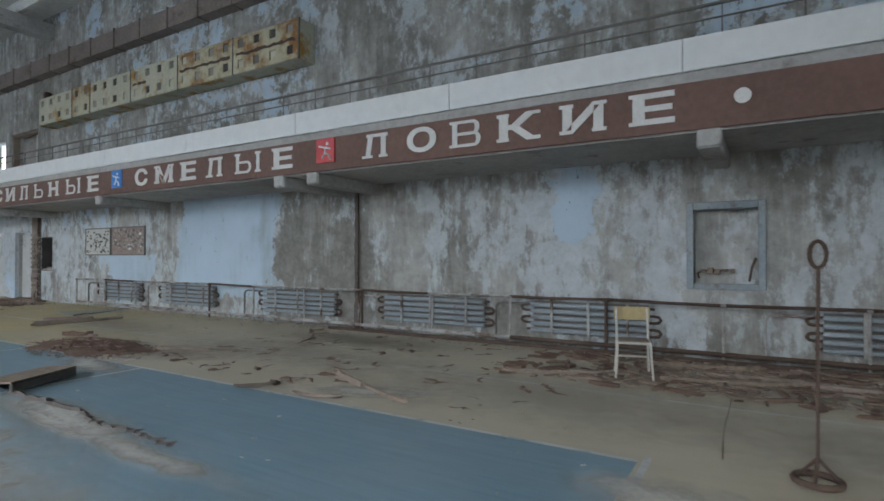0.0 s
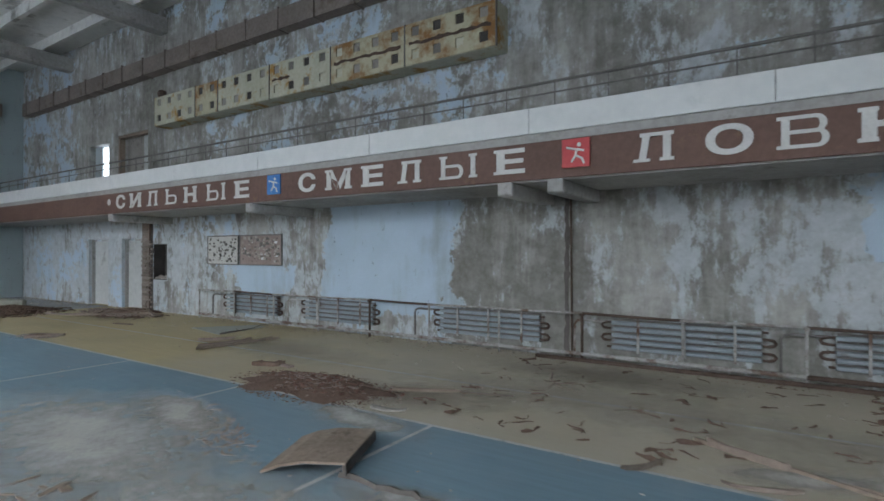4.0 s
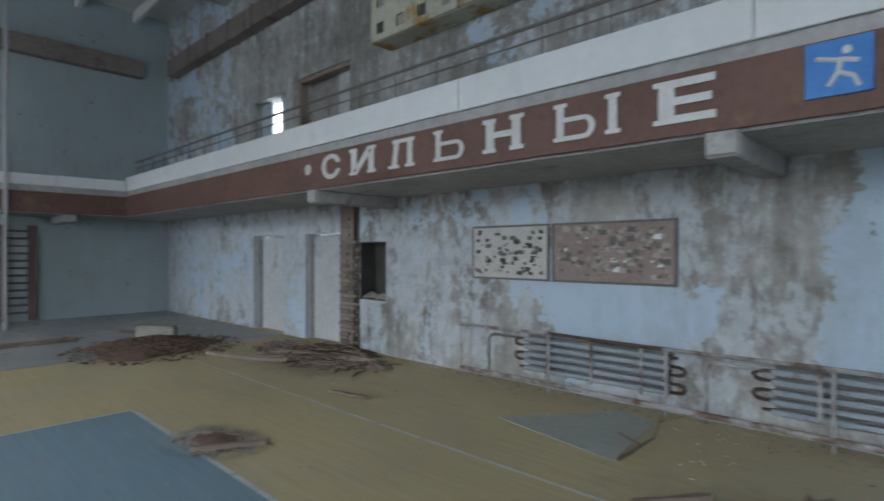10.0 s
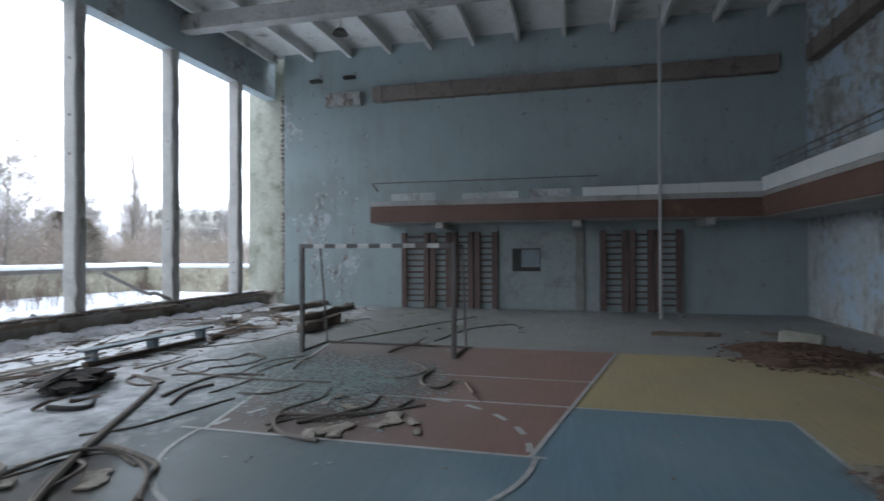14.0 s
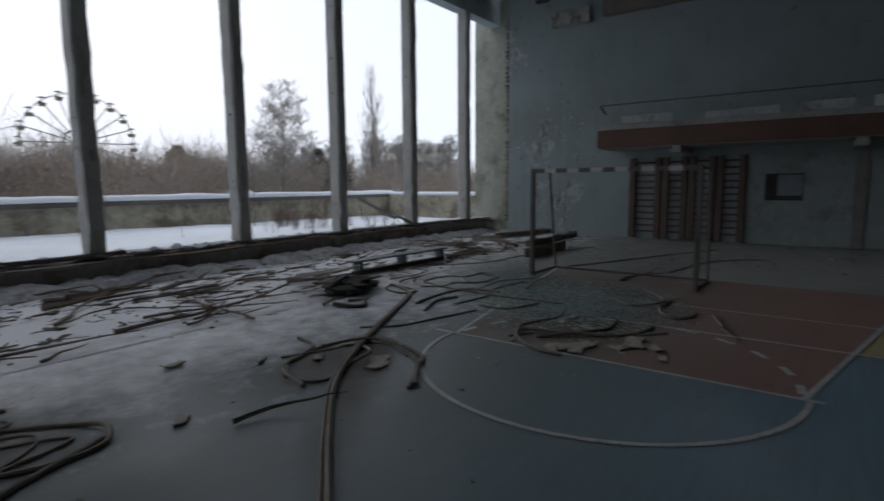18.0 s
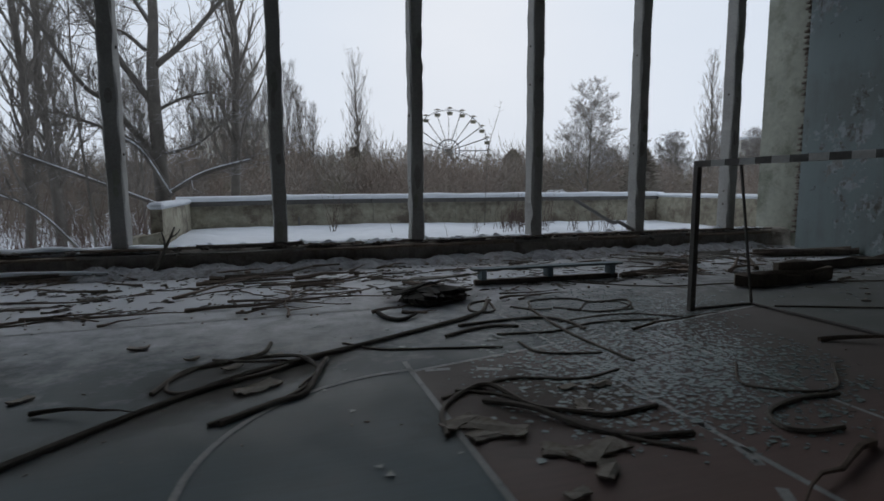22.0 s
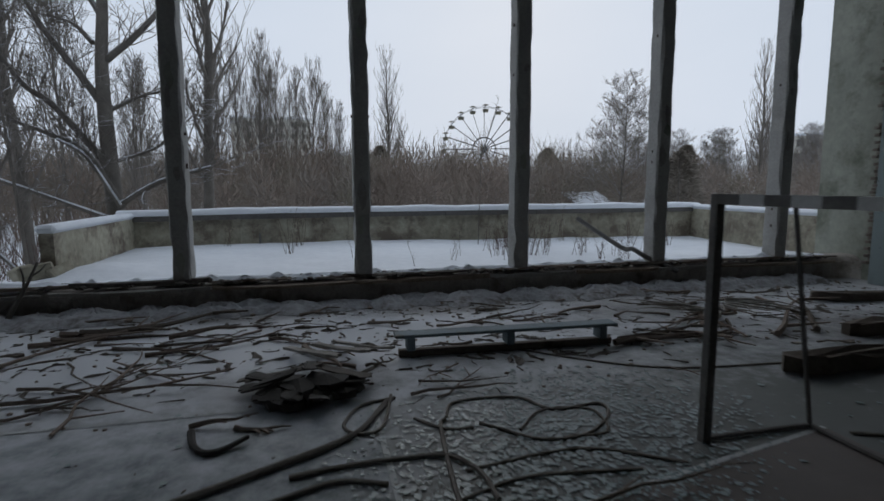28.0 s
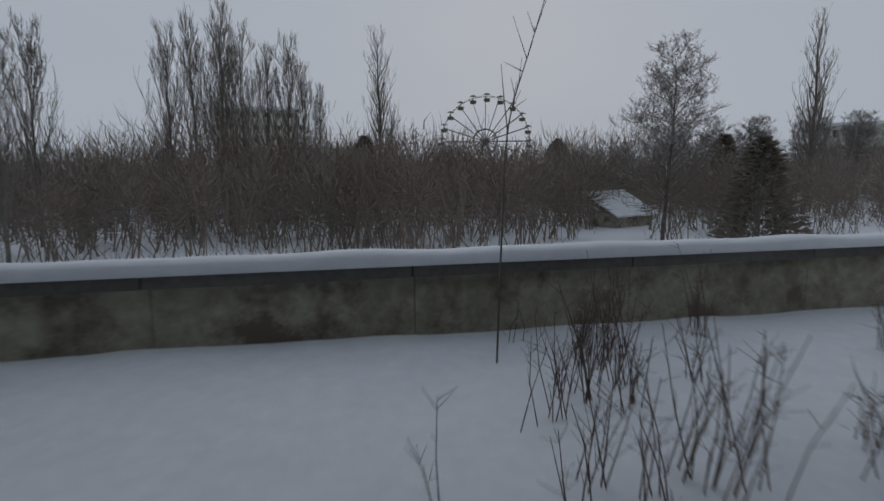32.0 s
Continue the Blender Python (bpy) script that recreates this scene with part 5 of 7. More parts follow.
# niche remains
rngk = random.Random(9)
for i in range(5):
    x = 1.7 + 0.09 * i
    part("shelf_remain", Shape().box(x, x + 0.07, YN + 0.02, YN + 0.16, 1.2 + rngk.uniform(-0.01, 0.03), 1.24 + rngk.uniform(0, 0.05), 0.006), "old_wood", niche)
part("hook_pipe", Shape().tube([(1.68, YN + 0.1, 1.13), (1.66, YN + 0.1, 1.2), (1.72, YN + 0.1, 1.24), (2.05, YN + 0.1, 1.25)], 0.014, 6), "rust", niche)
part("hook_pipe", Shape().tube([(2.3, YN + 0.1, 1.1), (2.33, YN + 0.1, 1.28), (2.38, YN + 0.06, 1.42)], 0.016, 6), "rust", niche)

# ---- upper doorways and broken brick chase ----
up = thing("doorway_infill", "grey boards closing most of the upper doorway", "boarding", kind="structure")
part("board", Shape().box(-22.15, -21.65, YN + 0.24, YN + 0.3, 3.0, 5.55), "wall_paint_plain", up)
part("board", Shape().box(-21.2, -20.62, YN + 0.24, YN + 0.3, 3.0, 5.55), "wall_paint_plain", up)
part("board", Shape().box(-21.65, -21.2, YN + 0.24, YN + 0.3, 3.0, 4.35), "concrete", up)
up = thing("upper_door", "grey half-open upper door in its deep opening", "door", kind="structure")
part("leaf", Shape().box(-20.06, -18.9, YN + 0.33, YN + 0.38, 3.0, 5.7), "grey_wood", up)
part("leaf", Shape().box(-18.9, -18.22, YN + 0.25, YN + 0.30, 3.0, 5.7), "door_paint", up)
part("frame", Shape().box(-20.077, -20.0, YN + 0.02, YN + 0.2, 3.0, 5.69), "old_wood", up)
part("frame", Shape().box(-20.0, -18.21, YN + 0.02, YN + 0.2, 5.6, 5.69), "old_wood", up)
# Near-black lining of the hollow: the shade of the deep recess put into colour.
solo("chase_back", Shape().box(-17.858, -17.082, YN + 0.34, YN + 0.41, 0.982, 2.078).box(-17.858, -17.84, YN + 0.004, YN + 0.34, 0.982, 2.078).box(-17.1, -17.082, YN + 0.004, YN + 0.34, 0.982, 2.078).box(-17.84, -17.1, YN + 0.004, YN + 0.34, 2.06, 2.078).box(-17.84, -17.1, YN + 0.004, YN + 0.34, 0.982, 1.0), "score_dark", "dark lining painted as the shade in a broken wall chase", "wall", kind="structure")
solo("chase_edge", Shape().box(-17.085, -17.035, YN - 0.02, YN - 0.002, 0.96, 2.1, 0.006).box(-17.6, -17.086, YN - 0.02, YN - 0.002, 0.94, 0.98, 0.006), "worn_white", "pale torn edge strip of the wall hollow", "trim", kind="structure")
rg = random.Random(39)
s = Shape()
for k in range(22):
    s.lump((rg.uniform(-17.78, -17.16), YN + rg.uniform(0.02, 0.2), 1.02 + rg.uniform(0, 0.06)), rg.uniform(0.03, 0.09), rg)
tagged(new("ledge_rubble", fix(s.mesh("ledge_rubble", "debris"))), "broken brick and plaster on the ledge of the hollow", "debris", kind="stuff")

brick_mesh = [fix(Shape().box(-0.12, 0.12, -0.058, 0.058, -0.031, 0.031, 0.006).mesh("brick", "brick")) for _ in range(1)][0]


def bricks(name, label, spots, tag="wall"):
    t = thing(name, label, tag, kind="structure")
    for m in spots:
        part("brick", brick_mesh, "brick", t, at=m)
    return t


rb = random.Random(31)
spots = []
for r in range(36):
    z = 0.05 + r * 0.075
    for c in range(2):
        if r > 28 and c == 1 or rb.random() < 0.06:
            continue
        spots.append(pose(-18.32 + 0.25 * c + (0.06 if r % 2 else 0), YN - 0.005 + rb.uniform(-0.03, 0.02), z, 0, rb.uniform(-2, 2), rb.uniform(-4, 4)))
solo("chase_mortar", Shape().box(-18.47, -17.99, YN - 0.03, YN - 0.004, 0.0, 2.85), "rotten", "grey crumbled mortar behind the bare bricks", "wall", kind="structure")
bricks("broken_brickwork", "bare broken brickwork beside the doors", spots)
rc = random.Random(35)
for side, x0, w in ((0, -18.38, 0.16), (1, -17.9, 0.05), (3, -17.95, 0.09)):
    left = [(x0 - w * rc.uniform(0.2, 1.0), 2.84 * k / 32) for k in range(33)]
    right = [(x0 + w * rc.uniform(0.2, 0.9), 2.84 * k / 32) for k in range(33)]
    solo("torn_plaster", Shape().prism(left + right[::-1], 1, YN - 0.012 - 0.004 * side, YN + 0.03), "score_dark" if side == 3 else "damp_dark", "torn dark plaster edge of the broken chase", "plaster", "torn plaster edges", "structure")
solo("rust_pipe", Shape().tube([(-17.98, YN - 0.045, 0.0), (-18.0, YN - 0.035, 1.4), (-17.96, YN - 0.045, 2.85)], 0.035, 8), "rust", "thick rotten down pipe in the broken chase", "pipe")
spots = []
for r in range(98):
    z = 0.45 + r * 0.076
    for c in range(2):
        if rb.random() < 0.1:
            continue
        spots.append(pose(XW - 0.12 - 0.25 * c - (0.1 if r % 2 else 0), -8.58 - rb.uniform(0.0, 0.1), z, 0, rb.uniform(-2, 2), rb.uniform(-5, 5)))
bricks("torn_wall_edge", "torn brick edge of the end wall by the windows", spots)

# ---- end wall: sliding boards with a hatch, pole, small fixtures ----
hatch = thing("board_partition", "pale board partition with a dark square hatch", "partition", kind="structure")
cut = [(-0.1, 0.83, 1.28, 2.04)]
part("panel", cut_wall(Shape(), 0, XW + 0.003, XW + 0.05, -0.52, 1.95, 0.02, 2.6, cut), "partition_paint", hatch)
part("hatch_back", Shape().box(XW + 0.002, XW + 0.008, -0.1, 0.83, 1.28, 2.04), "score_dark", hatch)
part("hatch_flap", Shape().box(XW + 0.02, XW + 0.04, 0.2, 0.8, 1.42, 2.0), "radiator_paint", hatch)
part("panel", Shape().box(XW + 0.003, XW + 0.04, 2.25, 2.68, 0.02, 2.6), "partition_paint", hatch)
part("stile", Shape().box(XW + 0.003, XW + 0.09, 1.97, 2.22, 0.02, 2.62, 0.01), "grey_wood", hatch)
solo("climbing_pole", Shape().tube([(-26.05, 4.27, 0), (-26.05, 4.27, 8.9)], 0.045, 8), "pole_paint", "pale painted steel climbing pole from floor to ceiling", "pole")
for y, z in ((-7.2, 8.15), (-5.9, 8.2)):
    solo("wall_fixture", Shape().box(XW + 0.002, XW + 0.2, y - 0.22, y + 0.22, z - 0.05, z + 0.05, 0.02), "score_dark", "small dark steel bracket on the end wall", "bracket")
lamp = thing("ceiling_lamp", "broken dark ceiling lamp on a short rod", "lamp", pose(-25.0, -5.0, 9.25))
part("rod", Shape().tube([(0, 0, 0), (0, 0, -0.5)], 0.02, 6), "dark_steel", lamp)
part("shade", Shape().tube([(0, 0, -0.48), (0, 0, -0.55), (0, 0, -0.66)], 0.1, 10, 0.26), "score_dark", lamp)
for x in np.arange(-26.6, 6.5, 1.24):
    part("flange", Shape().box(x - 0.02, x + 0.02, YN - 0.35, YN - 0.004, 7.22, 7.78), "duct_paint", duct)
for y in np.arange(-4.6, 7.2, 1.24):
    part("flange", Shape().box(XW + 0.004, XW + 0.33, y - 0.02, y + 0.02, 7.19, 7.75), "duct_paint", duct)

# ---- debris on the floor ----
def ragged(l, w, h, seed):
    """A split board: jagged ends, uneven sides, a slight bow."""
    rng, top, low = random.Random(seed), [], []
    n = 7
    for k in range(n):
        x = -l / 2 + l * k / (n - 1)
        top.append((x + rng.uniform(-0.04, 0.04) * min(l, 0.8), w / 2 * rng.uniform(0.55, 1.1)))
        low.append((x + rng.uniform(-0.04, 0.04) * min(l, 0.8), -w / 2 * rng.uniform(0.55, 1.1)))
    tip = [(l / 2 + rng.uniform(0, 0.1) * min(l, 1), w * rng.uniform(-0.3, 0.3)), (l * 0.46, 0.1 * w)]
    tail = [(-l / 2 - rng.uniform(0, 0.1) * min(l, 1), w * rng.uniform(-0.3, 0.3)), (-l * 0.46, -0.1 * w)]
    pts = low + tip + top[::-1] + tail
    s = Shape().prism(pts, 2, 0.0, h)
    bow = rng.uniform(0.0, 0.03)
    s.v = [(x, y, z + bow * (2 * x / l) ** 2 + (rng.uniform(-0.3, 0.2) * h if z > 0 else 0)) for x, y, z in s.v]
    return s


def spline(pts, n=6):
    """A smooth line through a few points."""
    p = [Vector(q) for q in pts]
    p = [2 * p[0] - p[1]] + p + [2 * p[-1] - p[-2]]
    out = []
    for i in range(1, len(p) - 2):
        for k in range(n):
            t = k / n
            a, b, c, d = p[i - 1], p[i], p[i + 1], p[i + 2]
            out.append(0.5 * (2 * b + (c - a) * t + (2 * a - 5 * b + 4 * c - d) * t * t + (3 * b - a - 3 * c + d) * t ** 3))
    return out + [p[-2]]


def cable(pts, r=0.02, material="black_cable", label="dark muddy cable lying in bends on the floor", name="cable", cat="cable"):
    r *= 0.76
    return solo(name, Shape().tube(spline([(x, y, r + z) for x, y, *zz in pts for z in [zz[0] if zz else 0.0]]), r, 6), material, label, cat, "cables on the floor")


cable([(-11.0, 0.15), (-11.75, -0.7), (-12.2, -1.2), (-12.9, -1.9), (-13.6, -2.36, 0.03), (-14.6, -2.95), (-15.7, -3.52), (-16.4, -3.95), (-16.8, -4.65)], 0.036)
cable([(-10.95, 0.14), (-11.71, -0.73), (-12.17, -1.23), (-12.88, -1.94), (-13.57, -2.4, 0.03), (-14.57, -2.99), (-15.67, -3.56), (-16.42, -4.02), (-16.85, -4.7)], 0.024)
cable([(-13.3, -1.3), (-13.68, -1.58), (-13.94, -1.73), (-14.11, -2.26, 0.03), (-14.2, -2.6)], 0.034)
cable([(-12.7, -2.1), (-12.89, -2.63), (-13.24, -2.79), (-13.57, -2.99), (-13.66, -3.36)], 0.03)
cable([(-12.77, -2.41), (-13.07, -2.78), (-13.34, -2.84), (-13.72, -2.76, 0.03), (-13.98, -2.52, 0.06), (-14.08, -2.16), (-13.75, -1.64), (-13.22, -1.31)], 0.026)
cable([(-12.78, -2.39), (-12.81, -2.15), (-12.97, -2.06), (-13.23, -2.2), (-13.6, -2.15, 0.07), (-13.9, -2.6)], 0.022)
cable([(-13.1, -2.95), (-13.5, -2.6, 0.05), (-13.8, -2.7), (-14.1, -2.4), (-13.9, -1.9)], 0.018)
cable([(-14.83, -0.6), (-14.93, -1.02), (-15.21, -1.32), (-15.47, -1.36, 0.02), (-15.62, -0.9), (-15.86, -0.7), (-16.11, -0.55), (-16.56, -0.58)], 0.03)
cable([(-15.3, -1.1), (-15.58, -0.78, 0.03), (-15.82, -0.41), (-16.07, -0.19), (-16.48, -0.1)], 0.03)
cable([(-15.16, -1.39), (-15.5, -1.15), (-15.76, -0.61), (-16.0, -0.2), (-16.32, 0.1)], 0.022)
cable([(-15.0, -1.25), (-15.7, -1.5), (-16.3, -1.3), (-16.8, -1.4)], 0.022)
cable([(-18.14, -0.3), (-17.74, -0.33), (-17.28, -0.2), (-17.15, 0.03), (-17.3, 0.14), (-17.56, 0.16)], 0.03)
cable([(-17.25, -4.1), (-17.17, -3.9), (-17.03, -2.62), (-17.09, -1.55)], 0.026)
cable([(-16.3, -2.52), (-16.34, -2.12), (-16.7, -1.95), (-16.95, -1.89)], 0.022)
cable([(-17.85, -3.74), (-18.21, -4.08), (-18.66, -3.99), (-18.58, -3.53), (-18.16, -3.52)], 0.02)
cable([(-16.85, -4.79), (-16.68, -4.09), (-16.47, -3.98), (-16.34, -4.18), (-16.52, -4.58), (-16.88, -4.71)], 0.024)
cable([(-17.27, -4.13), (-17.4, -4.43), (-17.7, -4.49), (-18.1, -4.41), (-18.31, -4.07), (-18.8, -4.09), (-18.76, -3.83), (-18.37, -3.52), (-17.95, -3.53), (-17.69, -3.79), (-17.54, -3.95)], 0.022)
cable([(-16.98, -4.18), (-17.21, -3.91), (-17.46, -3.87)], 0.022)
cable([(-15.9, -3.4), (-16.26, -3.46), (-16.7, -3.48), (-17.1, -3.44), (-17.29, -3.16), (-17.31, -2.77)], 0.028)
cable([(-15.6, -3.0), (-15.87, -3.13), (-16.25, -3.26), (-16.6, -3.14)], 0.028)
cable([(-16.2, -2.9), (-16.9, -2.8), (-17.6, -3.0), (-18.5, -2.9)], 0.022)
cable([(-14.43, -3.12), (-14.8, -2.76), (-15.39, -2.6), (-16.06, -2.42)], 0.018)
cable([(-9.2, -3.0), (-10.1, -3.42), (-10.5, -3.73), (-10.97, -3.64)], 0.024)
cable([(-9.3, -2.75), (-10.08, -3.12), (-10.63, -3.28), (-11.16, -2.91), (-11.3, -2.61, 0.03), (-11.18, -2.36), (-10.8, -2.35), (-10.34, -2.62), (-10.06, -2.9)], 0.026)
cable([(-9.6, -1.6), (-10.13, -1.92), (-10.58, -2.17), (-10.99, -2.35), (-11.23, -2.46)], 0.03)
cable([(-9.1, -3.4), (-10.0, -3.0, 0.04), (-10.7, -2.9), (-11.1, -2.65), (-10.6, -2.5), (-9.9, -2.45), (-9.2, -2.3)], 0.02)
cable([(-9.0, -3.8), (-10.0, -3.9), (-10.9, -3.4), (-10.5, -3.05, 0.04), (-9.4, -2.9)], 0.018)
cable([(-9.2, -2.1), (-10.0, -2.25), (-10.8, -2.65), (-10.9, -3.0), (-10.2, -3.2)], 0.018)
cable([(-17.2, -3.2), (-18.2, -3.3), (-18.9, -2.9)], 0.02)
cable([(-18.0, -1.2), (-17.6, -0.7), (-18.2, -0.4), (-18.9, -0.9)], 0.02)
cable([(-20.6, -3.0), (-22.0, -2.4), (-24.0, -1.6), (-25.5, -0.9)], 0.02)
cable([(-21.0, -1.0), (-23.0, -0.6), (-24.0, 0.3), (-23.2, 0.6)], 0.02)
cable([(-18.4, -6.2), (-20.0, -4.9), (-22.0, -4.6), (-24.5, -3.9)], 0.017)
STICKS = random.Random(77)


def branch(p, ang, length, r, seed, material="rotten", z=0.0):
    rng = random.Random(seed)
    pts, d = [Vector((p[0], p[1], z + r))], ang
    for i in range(6):
        d += rng.uniform(-0.34, 0.34)
        pts.append(pts[-1] + Vector((math.cos(d), math.sin(d), 0)) * length / 6 + Vector((0, 0, rng.uniform(-0.01, 0.025))))
    s = Shape().tube(pts, r, 5, r * 0.18)
    for i in range(rng.randint(0, 3)):
        q = pts[rng.randint(1, 5)]
        e = d + rng.choice((-1, 1)) * rng.uniform(0.5, 1.1)
        s.tube([q, q + Vector((math.cos(e), math.sin(e), 0.05)) * length * 0.25], r * 0.6, 4, r * 0.25)
    return solo("stick", s, material, "dark broken branch lying on the dusty floor", "branch", "branches on the floor")


for i in range(70):
    y = -9.0 + abs(STICKS.gauss(0, 1.6))
    branch((STICKS.uniform(-25, -7), y), STICKS.uniform(-0.5, 0.5) + (math.pi if i % 2 else 0), STICKS.uniform(0.3, 1.3), STICKS.uniform(0.012, 0.03), i, STICKS.choice(("rotten", "timber_dark", "rotten")))
for i, (x, y, a, ln) in enumerate(((-12.5, -7.9, 3.2, 2.6), (-10.5, -5.5, 3.4, 2.2), (-12.5, -5.4, 3.0, 3.0), (-14.0, -6.8, 3.5, 2.2), (-9.0, -5.0, 3.3, 2.4), (-21.0, -7.9, 0.3, 2.0), (-22.2, -6.8, 0.6, 1.8), (-12.2, -6.4, 4.0, 2.6), (-15.0, -4.45, 3.5, 0.6), (-15.4, -4.35, 2.6, 0.5), (-13.5, -7.2, 2.8, 2.0), (-19.5, -1.5, 2.9, 1.4), (-17.5, 0.4, 0.3, 1.2))):
    branch((x, y), a, ln, 0.03, 200 + i, "rotten")
for i in range(16):
    a = -1.2 + 0.28 * i
    branch((-22.6 + 0.1 * math.cos(a), -6.9 + 0.1 * math.sin(a)), a, STICKS.uniform(0.7, 1.4), 0.026, 300 + i, "grey_wood", 0.02 + 0.015 * i)


def litter(name, label, count, area, size, material, seed, flat=0.25, cat="debris", shape="chip", heap=None):
    """Loose small pieces, too many to count; heap (cx, cy, rx, ry, h) lets them lie on a mound."""
    rng, s = random.Random(seed), Shape()
    for i in range(count):
        x, y = area(rng)
        k = rng.uniform(*size)
        z = 0.0
        if heap:
            z = heap[4] * max(0.0, 1 - math.hypot((x - heap[0]) / heap[2], (y - heap[1]) / heap[3])) ** 0.8
        if shape == "chip":
            m = pose(x, y, z + k * flat * 0.45 + 0.004, rng.uniform(-8, 8), rng.uniform(-8, 8), rng.uniform(0, 360))
            w, t = k * rng.uniform(0.12, 0.4), k * flat * 0.4
            rim = [(k * rng.uniform(0.7, 1.1), w * rng.uniform(-0.6, 0.2)), (k * rng.uniform(0.1, 0.6), w * rng.uniform(0.6, 1.1)), (-k * rng.uniform(0.4, 0.9), w * rng.uniform(0.3, 1.0)), (-k * rng.uniform(0.8, 1.1), -w * rng.uniform(0.1, 0.6)), (k * rng.uniform(-0.3, 0.3), -w * rng.uniform(0.6, 1.1))]
            bend = rng.uniform(-0.15, 0.15) * k
            o = len(s.v)
            s.v += [tuple(m @ Vector((p, q + bend * (p / k) ** 2, h))) for h in (-t, t) for p, q in rim]
            s.f += [(o + 4, o + 3, o + 2, o + 1, o), (o + 5, o + 6, o + 7, o + 8, o + 9)] + [(o + j, o + (j + 1) % 5, o + (j + 1) % 5 + 5, o + j + 5) for j in range(5)]
        elif shape == "needle":
            a, b = rng.gauss(0, 0.8), rng.uniform(-0.5, 0.5)
            p = Vector((x, y, 0.016))
            q = p + Vector((math.cos(a), math.sin(a), rng.uniform(0, 0.06))) * k
            s.tube([p, q, q + Vector((math.cos(a + b), math.sin(a + b), rng.uniform(-0.05, 0.03))) * k * rng.uniform(0.5, 1.0)], rng.uniform(0.005, 0.014), 4, 0.003, cap=False)
        elif shape == "bark":
            a, pts, p = rng.gauss(0.1, 0.6), [], Vector((x, y, 0.010))
            for j in range(5):
                pts.append((p.copy(), a))
                a += rng.gauss(0, 0.6)
                p += Vector((math.cos(a), math.sin(a), 0)) * k / 4
            o, w = len(s.v), k * rng.uniform(0.06, 0.22)
            for j, (p, a) in enumerate(pts):
                side, q = Vector((-math.sin(a), math.cos(a), 0)), w * rng.uniform(0.25, 1.1)
                s.v += [tuple(p + side * q * rng.uniform(0.4, 1.1)), tuple(p + side * q * rng.uniform(-0.3, 0.3) + Vector((0, 0, q * flat * rng.uniform(0.4, 1.3)))), tuple(p - side * q * rng.uniform(0.4, 1.1))]
            s.f += [(o + 3 * j + e, o + 3 * j + e + 1, o + 3 * j + e + 4, o + 3 * j + e + 3) for j in range(4) for e in range(2)]
        elif shape == "shard":
            q, n = rng.uniform(0, 6), rng.randint(3, 5)
            s.prism([(x + k * math.cos(q + 6.28 * j / n) * rng.uniform(0.5, 1.2), y + k * math.sin(q + 6.28 * j / n) * rng.uniform(0.5, 1.2)) for j in range(n)], 2, 0.0115 + 0.00004 * (i % 90), 0.014 + 0.00004 * (i % 90))
        else:
            s.lump((x, y, z + k * 0.3), k, rng, 6, 0.55)
    return tagged(new(name, fix(s.mesh(name, material))), label, cat, kind="stuff")


def blob(cx, cy, rx, ry, a=0.0):
    def f(rng):
        while True:
            u, v = rng.gauss(0, 0.45), rng.gauss(0, 0.45)
            if u * u + v * v < 1.1:
                return cx + rx * u * math.cos(a) - ry * v * math.sin(a), cy + rx * u * math.sin(a) + ry * v * math.cos(a)
    return f


def strip(x0, x1, y0, y1, p=1.0):
    return lambda rng: (rng.uniform(x0, x1), y0 + (y1 - y0) * rng.random() ** p)


def mound(name, label, cx, cy, rx, ry, h, material, seed, a=0.0, n=26):
    """A low heap with a ragged edge."""
    v, f = [], []
    rng = random.Random(seed)
    edge = [rng.uniform(0.75, 1.2) for _ in range(n)]
    rings = (0.0, 0.12, 0.24, 0.36, 0.48, 0.6, 0.72, 0.86, 1.0)
    for k, t in enumerate(rings):
        for j in range(n):
            b = 2 * math.pi * j / n
            e = t * edge[j]
            u, w = rx * e * math.cos(b), ry * e * math.sin(b)
            z = (h * 0.95 if t == 0 else h * (1 - t) ** 0.8 * rng.uniform(0.7, 1.2)) if t < 1 else 0.002
            v.append((u, w, z))
    for k in range(len(rings) - 1):
        f += [(k * n + j, k * n + (j + 1) % n, (k + 1) * n + (j + 1) % n, (k + 1) * n + j) for j in range(n)]
    ob = tagged(new(name, fix(Shape().add(v, f).mesh(name, material, True))), label, "heap", kind="stuff")
    ob.matrix_basis = pose(cx, cy, 0.011, 0, 0, math.degrees(a))
    return ob


def bough(p, q, r, seed, material="rotten", z=0.0):
    d = Vector((q[0] - p[0], q[1] - p[1], 0))
    return branch(p, math.atan2(d.y, d.x), d.length, r, seed, material, z)


